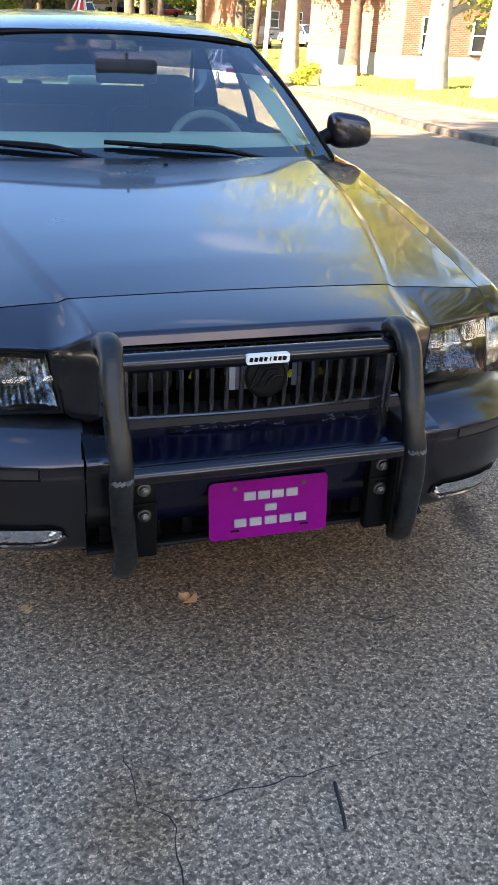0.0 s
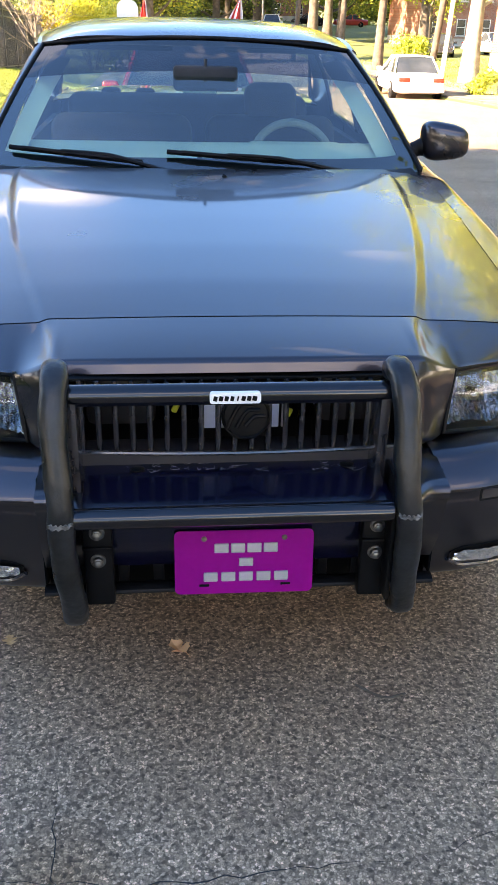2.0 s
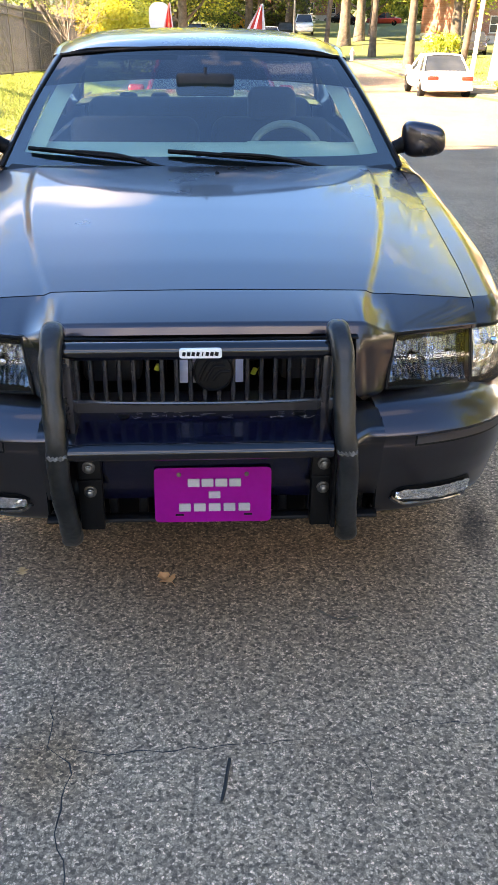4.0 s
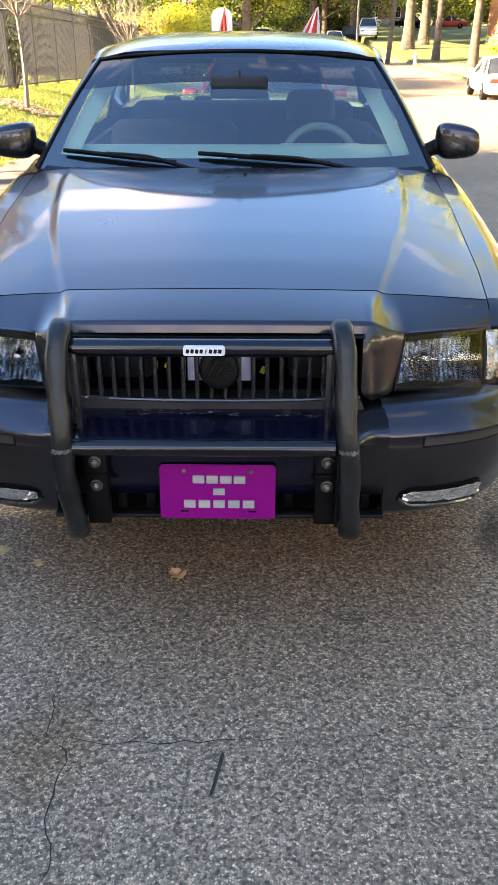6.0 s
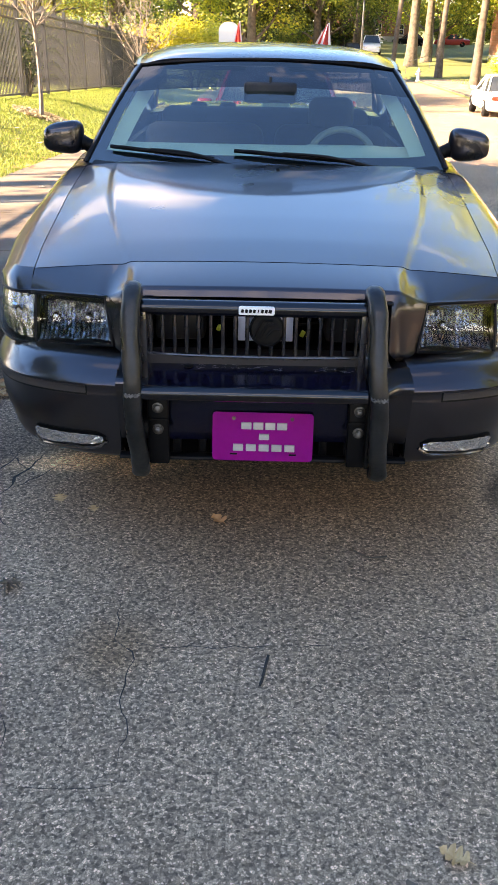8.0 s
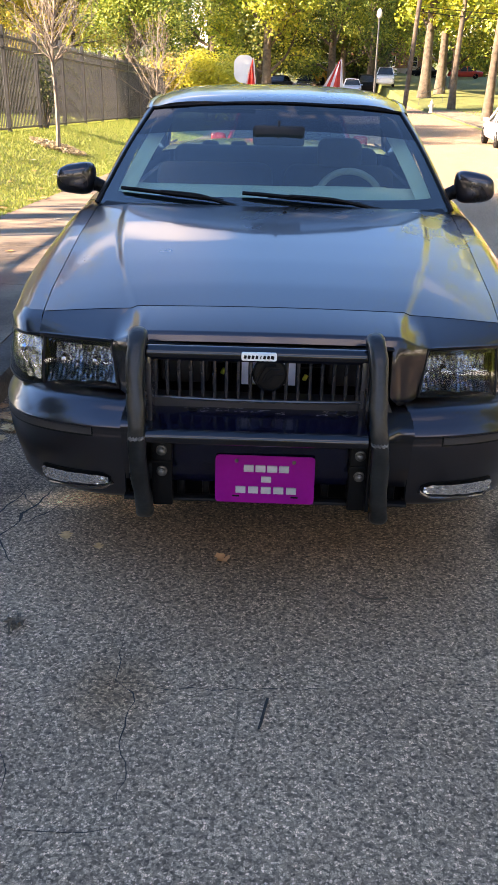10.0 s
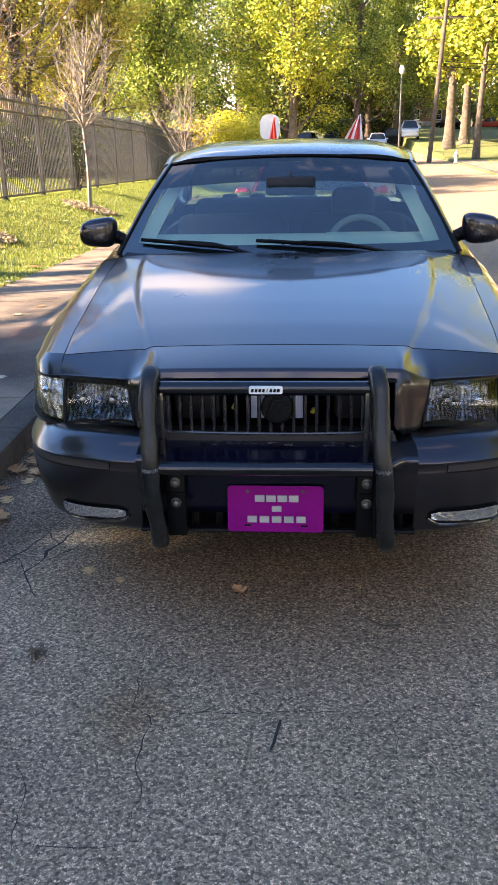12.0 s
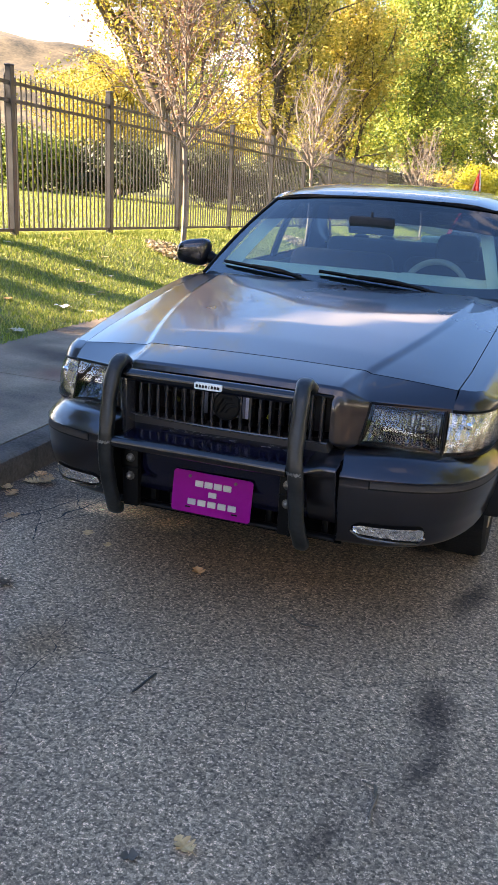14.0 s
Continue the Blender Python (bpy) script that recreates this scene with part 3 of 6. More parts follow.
def hood_top(y):
    return table(y, [(2.10, 0.866), (2.20, 0.885), (2.30, 0.902), (2.50, 0.930), (2.75, 0.958), (3.0, 0.982), (3.3, 1.008), (3.6, 1.030)])


def hood_side(y):
    return table(y, [(2.30, 0.828), (2.40, 0.845), (2.7, 0.885), (3.2, 0.948), (3.65, 0.998)])


CREASE = 0.009


def crease_x(y):
    return table(y, [(2.05, 0.385), (2.15, 0.402), (2.30, 0.436), (2.55, 0.505), (2.84, 0.573), (3.1, 0.620), (3.38, 0.655), (3.6, 0.672)])


def crease(a, y):
    """0 inside and 1 outside the narrow slanting step that runs from grille to screen."""
    k = crease_x(y)
    return soft(k - 0.013, k + 0.015, a)


def hood_z(s, y):
    """Height over the bonnet: flat middle, a narrow step at each side, then a fall to the edge."""
    c, e, a = hood_top(y), hood_side(y), abs(s)
    k = crease_x(y) / hood_w(y)
    drop = 0.30 * (a / k) ** 2 if a < k else 0.30 + 0.70 * ((a - k) / (1 - k)) ** 1.25
    return c - (c - e - CREASE) * drop - CREASE * crease(a * hood_w(y), y)


def hood_front(s):
    return 2.300 + 0.095 * s * s


def hood_rear(s):
    return 3.585 + 0.10 * s * s


def hood_pt(u, v):
    s = 2 * u - 1
    y = lerp(hood_front(s), hood_rear(s), v)
    return s * hood_w(y), y, hood_z(s, y)


cpart("hood", sheet(hood_pt, 190, 40), CAR_PAINT, label="glossy dark grey-violet bonnet", solid=0.014, smooth=60)


# nose panel over the grille and lamps, with a leg down each side of the grille
def nose_pt(u, v):
    s = 2 * u - 1
    yf = hood_front(s) - 0.0045
    x = s * hood_w(yf)
    a = abs(x)
    zt = hood_z(s, yf) - 0.0005 + CREASE * crease(a, yf)
    yb, zb = nose_edge(a)
    lip = 0.025 * (1 - soft(0.40, 0.50, a))
    zl = zb + CREASE * crease(a, yb)
    if v < 0.851:
        w = v / 0.85
        y, z = lerp(yf, yb + 0.5 * lip, w), lerp(zt, zl + lip, 0.85 * w + 0.15 * w ** 3)
    else:
        w = (v - 0.85) / 0.15
        y, z = lerp(yb + 0.5 * lip, yb, w), lerp(zl + lip, zl, w)
    return x, y, z - CREASE * crease(a, y)


def nose_edge(a):
    """Lower front edge of the nose panel at this distance from the middle."""
    k = soft(0.37, 0.50, a)
    return lerp(2.088 + 0.025 * (a / 0.4) ** 2, 2.165 + (a - 0.475) * 0.52, k), lerp(0.846 - 0.01 * (a / 0.4) ** 2, 0.814 - 0.09 * max(0.0, a - 0.52), k)


nose = sheet(nose_pt, 170, 20)
cpart("nose_panel", nose, CAR_PAINT, solid=0.012, smooth=60)
for sd in (-1, 1):
    def leg_pt(u, v):
        xi = 0.376 + 0.03 * soft(0.75, 1, v) * v
        xo = lerp(0.492, 0.468, v) - 0.050 * soft(0.72, 1.0, v) ** 2
        x = lerp(xi, xo, u)
        yb, zb = nose_edge(x)
        z = lerp(zb + 0.001, 0.642 - 0.01 * u, v)
        kx = lerp(0.390, 0.408, v)
        step = 0.010 * soft(kx - 0.010, kx + 0.012, x) * soft(0, 0.3, v)
        return sd * x, yb + step - 0.014 * math.sin(0.5 * math.pi * min(1, 3.5 * v)) - 0.010 * v + 0.035 * soft(0.80, 1.0, v) ** 2, z
    cpart("grille_cheek", sheet(leg_pt, 26, 24), CAR_PAINT, solid=0.02, smooth=60)

# grille
grille = cpart("grille", outline([(-0.385, 0.640), (0.385, 0.640), (0.372, 0.668), (-0.372, 0.668)], 2.070, 2.14), STRIP, label="dark plastic grille with upright bars")
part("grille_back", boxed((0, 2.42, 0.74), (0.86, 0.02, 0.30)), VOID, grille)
part("grille_top_lip", boxed((0, 2.115, 0.832), (0.76, 0.05, 0.008), 0.003), BLACK_PLASTIC, grille)
fins = bmesh.new()
for i in range(26):
    box(fins, (-0.36 + i * 0.0288, 2.38, 0.74), (0.004, 0.05, 0.24))
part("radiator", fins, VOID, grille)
for sd in (-1, 1):
    part("radiator_duct", boxed((sd * 0.27, 2.26, 0.735), (0.16, 0.10, 0.14), 0.02), STRIP, grille)
part("grille_sill", tubed([(x, 2.062 + 0.02 * (x / 0.36) ** 2, 0.668) for x in span(-0.372, 0.372, 12)], 0.0055, 8), GREY_PLASTIC, grille)
slat = None
for i in range(20):
    x = -0.3468 + i * 0.0365
    if slat is None:
        bm = tubed([(0, 0.0, 0.655), (0, -0.016, 0.664), (0, -0.024, 0.69), (0, -0.026, 0.75), (0, -0.02, 0.832)], 0.0062, 8)
        box(bm, (0, -0.004, 0.745), (0.009, 0.04, 0.175), 0.002, 1)
        slat = finish(bm, "slat")
        slat.materials.append(GREY_PLASTIC)
    ob = part("slat", slat, None, grille)
    ob.location = (x, 2.09 + 0.02 * (x / 0.36) ** 2, 0)
part("silver_panel", boxed((0.0, 2.125, 0.742), (0.168, 0.004, 0.085), 0.0015), SILVER, grille, "silver panel behind the emblem")
EMB = pose(0.004, 2.064, 0.757, 82, 0, 0)
emblem = part("emblem", lathed([(0.020, -0.03), (0.046, -0.012), (0.053, 0.0), (0.053, 0.006), (0.049, 0.010), (0.046, 0.007), (0.040, 0.008)], 40, EMB), BLACK_PLASTIC, grille, "round black emblem with swept ridges")
for k in range(3):
    r = 0.013 + 0.011 * k
    pts = [EMB @ Vector((-0.040 + 0.019 * k + q * (0.050 - 0.006 * k), -0.028 + 0.003 * k + w * (0.054 - 0.016 * k), 0.010)) for q, w in ((0, 0), (0.25, 0.55), (0.55, 1.0), (0.8, 1.02), (1.15, 1.02))]
    part("ridge", tubed(spline(pts, 4), 0.0048, 8), BLACK_PLASTIC, emblem)
for x, z in ((0.118, 0.700), (-0.145, 0.715)):
    part("tag", boxed((x, 2.20, z), (0.014, 0.006, 0.022), 0.003, 2, pose(0, 0, 0, 0, 25, 0)), pbr("yellow tag", (0.55, 0.5, 0.03), (0.7, 0.62, 0.05), 0.5), grille, "small yellow tag")
part("cable", tubed(spline([(-0.3, 2.3, 0.70), (-0.1, 2.25, 0.73), (0.1, 2.26, 0.71), (0.32, 2.3, 0.74)]), 0.004, 6), BLACK_PLASTIC, grille)

# headlamps
for sd in (-1, 1):
    def quad(it, ot, ib, ob_, bow=0.0, back=0.0):
        it, ot, ib, ob_ = (Vector(p) for p in (it, ot, ib, ob_))

        def f(u, v):
            p = it.lerp(ot, u).lerp(ib.lerp(ob_, u), v)
            b = bow * math.sin(math.pi * u) * 0.6 + bow * math.sin(math.pi * v)
            return sd * p.x, p.y - b + back, p.z
        return f
    IT, IB, OT, OB = (0.500, 2.176, 0.807), (0.480, 2.142, 0.672), (0.735, 2.302, 0.786), (0.739, 2.256, 0.632)

    def grown(e, back):
        """The lamp's outline widened by e all round and set back."""
        return quad((IT[0] - e, IT[1] - 0.3 * e, IT[2] + 0.6 * e), (OT[0] + e, OT[1] + 0.6 * e, OT[2] + 0.6 * e), (IB[0] - e, IB[1] - 0.3 * e, IB[2] - 0.7 * e), (OB[0] + e, OB[1] + 0.4 * e, OB[2] - 0.7 * e), 0.0, back)
    lamp = cpart("headlamp", sheet(grown(0.011, 0.105), 6, 6), BLACK_PLASTIC, label="clear headlamp with faceted chrome reflector", solid=0.02)
    rim = grown(0.006, 0.004)
    part("bezel", tubed([rim(*q) for q in [(k / 8, 0) for k in range(8)] + [(1, k / 6) for k in range(6)] + [(1 - k / 8, 1) for k in range(8)] + [(0, 1 - k / 6) for k in range(7)]], 0.0058, 6), BLACK_PLASTIC, lamp, "black lamp gasket")
    for wa, wb in (((0, 0), (1, 0)), ((0, 1), (1, 1)), ((0, 0), (0, 1)), ((1, 0), (1, 1))):
        part("lamp_wall", sheet(lambda u, v: (lambda p: (p[0], p[1] + 0.10 * v, p[2]))(rim(lerp(wa[0], wb[0], u), lerp(wa[1], wb[1], u))), 4, 2), BLACK_PLASTIC, lamp)

    def reflector(u, v):
        x, yy, z = quad(IT, OT, IB, OB, 0.0, 0.007)(0.015 + 0.97 * u, 0.025 + 0.95 * v)
        c = 0.27 if u < 0.5 else 0.73
        d = 0.055 * (1 - ((v - 0.45) / 0.56) ** 2) + 0.02 * (1 - ((u - c) / 0.25) ** 2)
        j = (0.006 if round(32 * u) % 2 else -0.006) + lrng.uniform(-0.0035, 0.0035)
        return x + lrng.uniform(-0.0012, 0.0012), yy + 0.014 + max(d, 0) + 0.6 * j, z + lrng.uniform(-0.0012, 0.0012)
    lrng = random.Random(8 + sd)
    part("reflector", sheet(reflector, 32, 14), REFLECTOR, lamp, "faceted chrome reflector", smooth=0)
    for cu in (0.27, 0.73):
        x, yy, z = quad(IT, OT, IB, OB, 0, 0.018)(cu, 0.48)
        part("bulb_cap", lathed([(0.006, -0.03), (0.013, -0.02), (0.015, 0.0), (0.011, 0.012), (0.004, 0.016)], 14, pose(x, yy, z, 90, 0, 0)), REFLECTOR, lamp)
    part("upper_brow", sheet(quad((0.506, 2.180, 0.803), (0.731, 2.302, 0.782), (0.504, 2.174, 0.789), (0.731, 2.298, 0.768), 0, 0.012), 6, 2), BLACK_PLASTIC, lamp, solid=0.004)
    part("lens", sheet(quad(IT, OT, IB, OB, 0.012, 0.0), 14, 8), CLEAR, lamp, "clear lens", smooth=80).visible_shadow = False

    def crn(v0, v1, back=0.0):
        top = spline([(0.748, 2.318, 0.786), (0.815, 2.344, 0.781), (0.872, 2.416, 0.777), (0.908, 2.532, 0.774)], 5)
        bot = spline([(0.748, 2.262, 0.628), (0.828, 2.303, 0.629), (0.890, 2.395, 0.636), (0.920, 2.525, 0.654)], 5)

        def f(u, v):
            i = u * (len(top) - 1)
            k = min(int(i), len(top) - 2)
            w = lerp(v0, v1, v)
            p = top[k].lerp(top[k + 1], i - k).lerp(bot[k].lerp(bot[k + 1], i - k), w)
            b = 0.010 * math.sin(math.pi * w) - back
            return sd * (p.x + 0.5 * b), p.y - b, p.z
        return f
    side = cpart("corner_lamp", sheet(crn(0, 1, 0.050), 14, 6), BLACK_PLASTIC, label="wrap-around corner lamp", solid=0.02)
    for w in (0.0, 1.0):
        part("bezel", tubed([crn(w, w)(u, 0) for u in span(0, 1, 14)], 0.0055, 6), BLACK_PLASTIC, side)
        part("lamp_wall", sheet(lambda u, v: (lambda p: (p[0] - sd * 0.015 * v, p[1] + 0.05 * v, p[2]))(crn(w, w)(u, 0)), 14, 2), BLACK_PLASTIC, side)
    cl = crn(0.07, 0.92, 0.011)
    part("reflector", sheet(lambda u, v: (lambda p: (p[0], p[1] + 0.006 * math.sin(38 * u) * math.sin(9 * v) + 0.012 * math.sin(math.pi * u), p[2]))(cl(0.03 + 0.9 * u, v)), 24, 12), REFLECTOR, side, smooth=20)
    part("lens", sheet(crn(0.03, 0.96), 14, 6), CLEAR, side, smooth=80).visible_shadow = False
    bx_, by_, bz_ = crn(0.3, 0.3, 0.004)(0.33, 0)
    part("bulb", lathed([(0.004, -0.012), (0.012, -0.006), (0.013, 0.004), (0.006, 0.010)], 12, pose(bx_, by_, bz_, 90, 0, 0)), CHROME, side)

# bumper
BX = -0.036
PLAN = spline([(0.442, 2.020, 0), (0.55, 2.033, 0), (0.65, 2.062, 0), (0.735, 2.108, 0), (0.80, 2.165, 0), (0.850, 2.235, 0), (0.890, 2.325, 0), (0.919, 2.43, 0), (0.937, 2.55, 0), (0.943, 2.66, 0)], 6)
PROF = [(0.646, 0.150), (0.645, 0.100), (0.642, 0.076), (0.634, 0.056), (0.618, 0.036), (0.598, 0.017), (0.582, 0.005), (0.574, 0.000), (0.566, 0.004), (0.548, 0.004), (0.542, 0.003), (0.520, 0.003), (0.47, 0.006), (0.42, 0.014), (0.385, 0.024), (0.352, 0.032), (0.332, 0.040), (0.318, 0.056), (0.311, 0.11), (0.310, 0.20)]


def plan_at(k):
    k = min(max(k, 0), 1) * (len(PLAN) - 1)
    i = min(int(k), len(PLAN) - 2)
    d = (PLAN[i + 1] - PLAN[i]).normalized()
    return PLAN[i].lerp(PLAN[i + 1], k - i), Vector((-d.y, d.x, 0))


def prof_at(z):
    rows = sorted(PROF[:18])
    return table(z, rows)


def dip(k, z):
    """The bumper's shoulder falls a little towards its corner."""
    return (0.024 * soft(0.12, 0.75, k) - 0.006) * soft(0.44, 0.54, z)


def bump_pt(sd, k, z, proud=0.0):
    p, n = plan_at(k)
    q = p + n * (prof_at(z) - proud)
    return sd * q.x, q.y, z - dip(k, z)


def middle(x, v):
    """The bumper between its wings: a flat shelf, a rounded edge, a face below."""
    y = table(v, [(0, 2.12), (0.18, 2.06), (0.50, 1.935), (0.58, 1.908), (0.64, 1.902), (0.70, 1.935), (0.76, 1.972), (0.86, 1.988), (1, 2.030)])
    z = table(v, [(0, 0.642), (0.18, 0.640), (0.50, 0.629), (0.58, 0.624), (0.64, 0.612), (0.70, 0.598), (0.76, 0.580), (0.86, 0.49), (1, 0.405)])
    return x, y + 0.055 * soft(0.345, 0.41, abs(x)) * soft(0.1, 0.5, v) * (1 - soft(0.62, 0.78, v)), z


bumper = cpart("front_bumper", sheet(lambda u, v: middle(lerp(-0.340, 0.340, u), v), 24, 40), NAVY_SHADE_PAINT, label="bumper centre with a flat shelf top, tinted dark navy for shade and sky reflection", solid=0.012, smooth=50)
for sd in (-1, 1):
    part("bumper_end", sheet(lambda u, v: middle(sd * lerp(0.341, 0.441, u), v), 12, 40), CAR_PAINT, bumper, solid=0.012, smooth=50)
for sd in (-1, 1):
    def wing(u, v):
        i = v * (len(PROF) - 1)
        k = min(int(i), len(PROF) - 2)
        z, ins = lerp(PROF[k][0], PROF[k + 1][0], i - k), lerp(PROF[k][1], PROF[k + 1][1], i - k)
        p, n = plan_at(u)
        q = p + n * ins
        return sd * q.x, q.y, z - dip(u, z)
    part("bumper_wing", sheet(wing, 54, 54), CAR_PAINT, bumper, solid=0.010, smooth=60)
    part("wing_return", sheet(lambda u, v: (sd * lerp(0.445, 0.436, u), lerp(2.03, 2.13, u), lerp(0.63, 0.36, v)), 3, 6), VOID, bumper, solid=0.006)
    part("bumper_strip", sheet(lambda u, v: bump_pt(sd, lerp(0.108, 1.0, u), lerp(0.569, 0.545, v), 0.0022), 50, 6), STRIP, bumper, "dark moulded strip", solid=0.006, smooth=50)
    part("strip_gap", sheet(lambda u, v: bump_pt(sd, lerp(0.102, 1.0, u), lerp(0.5755, 0.5390, v), 0.0008), 50, 4), BLACK_PLASTIC, bumper, solid=0.004, smooth=50)

    def fogshape(u, v, grow=0.0):
        k = lerp(0.062, 0.345, u)
        top, bot = lerp(0.410, 0.402, u) + grow, lerp(0.376, 0.352, u) - grow
        c, hh = (top + bot) / 2, (top - bot) / 2
        end = max(0.13 - u, 0.0) / 0.13 if u < 0.5 else max(u - 0.93, 0.0) / 0.07
        hh *= math.sqrt(max(0.10, 1 - 0.72 * end * end))
        return k, c + hh * (1 - 2 * v)
    fog = part("fog_lamp", sheet(lambda u, v: bump_pt(sd, *fogshape(lerp(-0.03, 1.04, u), v, 0.010), 0.004), 26, 6), BLACK_PLASTIC, bumper, "slim clear fog lamp", solid=0.03)
    frng = random.Random(21 + sd)

    def facet(u, v):
        p = bump_pt(sd, *fogshape(u, v), 0.0105)
        return p[0], p[1] + frng.uniform(-0.0032, 0.0032), p[2]
    part("reflector", sheet(facet, 24, 4), FOG_GLASS, fog, "faceted bright reflector", smooth=0)
    part("lens", sheet(lambda u, v: bump_pt(sd, *fogshape(u, v), 0.017), 26, 6), CLEAR, fog, smooth=80).visible_shadow = False
    pts = [bump_pt(sd, *fogshape(u, 1.0, 0.016), 0.004) for u in span(-0.04, 1.05, 22)]
    part("fog_trim", tubed(pts, 0.0070, 8), GREY_PLASTIC, fog, "grey lower trim")
lipbar = sheet(lambda u, v: (lerp(-0.445, 0.445, u), 2.018 + 0.02 * math.cos(math.pi * 2 * v), 0.352 + 0.010 * math.sin(math.pi * 2 * v)), 30, 12)
part("lower_lip", lipbar, BLACK_PLASTIC, bumper)
for x in (-0.40, -0.27, -0.19, 0.19, 0.27, 0.40):
    part("lip_strut", boxed((x, 2.06, 0.38), (0.024, 0.03, 0.07), 0.004), BLACK_PLASTIC, bumper)
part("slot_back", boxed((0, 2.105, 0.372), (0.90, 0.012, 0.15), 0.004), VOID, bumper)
part("air_dam", sheet(lambda u, v: (lerp(-0.80, 0.80, u), 2.30 + 0.12 * abs(2 * u - 1) ** 2, lerp(0.36, 0.26, v)), 20, 2), BLACK_PLASTIC, bumper, solid=0.006)
srng = random.Random(14)
for i in range(34):
    x, y = srng.choice((-0.20, -0.10, 0.02, 0.20)) + srng.uniform(-0.06, 0.06), srng.uniform(2.03, 2.075)
    q = [(x + k * srng.uniform(-0.004, 0.010), y + srng.uniform(-0.009, 0.009), 0.6395 + 0.03 * (y - 2.06) * 2) for k in range(4)]
    part("scratch", tubed(spline(q, 3), 0.0007, 4), SCUFF, bumper)
for x in (-0.23, 0.23):
    part("shelf_clip", lathed([(0.016, 0), (0.016, 0.003), (0.010, 0.005)], 14, pose(x, 2.05, 0.638, -6, 0, 0)), BLACK_PLASTIC, bumper, "round push clip")

# fenders, doors and rear quarters share one side section
WHEEL_Y = (2.97, 5.97)


def side_top(y):
    """Upper edge of the body side: along the bonnet, then the window line."""
    if y < 3.75:
        return hood_w(y) + 0.0035, hood_side(y) - 0.001
    return lerp(0.8225, 0.872, soft(3.75, 4.1, y)) - 0.03 * soft(6.3, 7.3, y), lerp(0.998, 1.005, soft(3.75, 4.2, y)) + 0.02 * soft(5.5, 6.8, y)


def side_pt(sd, y, t, zb):
    x0, z0 = side_top(y)
    w = 1.0 - 0.055 * (1 - soft(2.35, 2.95, y)) - 0.06 * soft(6.7, 7.36, y) ** 1.5
    full = 0.976 * w
    pts = [(x0, z0), (lerp(x0, full, 0.45), z0 - 0.010), (lerp(x0, full, 0.80), z0 - 0.055), (lerp(x0, full, 0.97), z0 - 0.14), (full, 0.66), (full - 0.004, 0.56), (full - 0.010, 0.40), (full - 0.05, 0.235)]
    if t < 0.42:
        i = t / 0.42 * 3
        k = min(int(i), 2)
        x, z = lerp(pts[k][0], pts[k + 1][0], i - k), lerp(pts[k][1], pts[k + 1][1], i - k)
    else:
        z = lerp(pts[3][1], zb, (t - 0.42) / 0.58)
        x = table(z, [(q[1], q[0]) for q in pts[::-1]])
    return sd * x, y, z


def arch(y):
    z = 0.235
    for c in WHEEL_Y:
        d = abs(y - c)
        if d < 0.40:
            z = max(z, 0.33 + math.sqrt(0.40 ** 2 - d * d))
    return min(z, 0.70)


def panel(sd, ya, yb, front=None):
    def f(u, v):
        a = ya + (front(v) if front else 0.0)
        y = lerp(a, yb, u)
        return side_pt(sd, y, v, arch(y))
    return sheet(f, max(10, int((yb - ya) / 0.035)), 28)


FRONT = [(0, 0), (0.10, 0.02), (0.28, 0.14), (0.42, 0.19), (0.52, 0.262), (1, 0.262)]
for sd in (-1, 1):
    lamp_top = spline([(0.748, 2.318, 0.789), (0.815, 2.344, 0.784), (0.872, 2.416, 0.780), (0.908, 2.532, 0.777)], 5)

    def tip(u, v):
        """Skin between the corner lamp's top and the front edge of the fender."""
        i = u * (len(lamp_top) - 1)
        k = min(int(i), len(lamp_top) - 2)
        p = lamp_top[k].lerp(lamp_top[k + 1], i - k)
        t = 0.30 * u
        q = Vector(side_pt(1, 2.407 + table(t, FRONT), t, 0.25))
        r = p.lerp(q, v)
        return sd * (r.x + 0.006 * math.sin(math.pi * v)), r.y - 0.004 * math.sin(math.pi * v), r.z + 0.004 * math.sin(math.pi * v)
    cpart("fender_tip", sheet(tip, 16, 6), CAR_PAINT, solid=0.008, smooth=60)
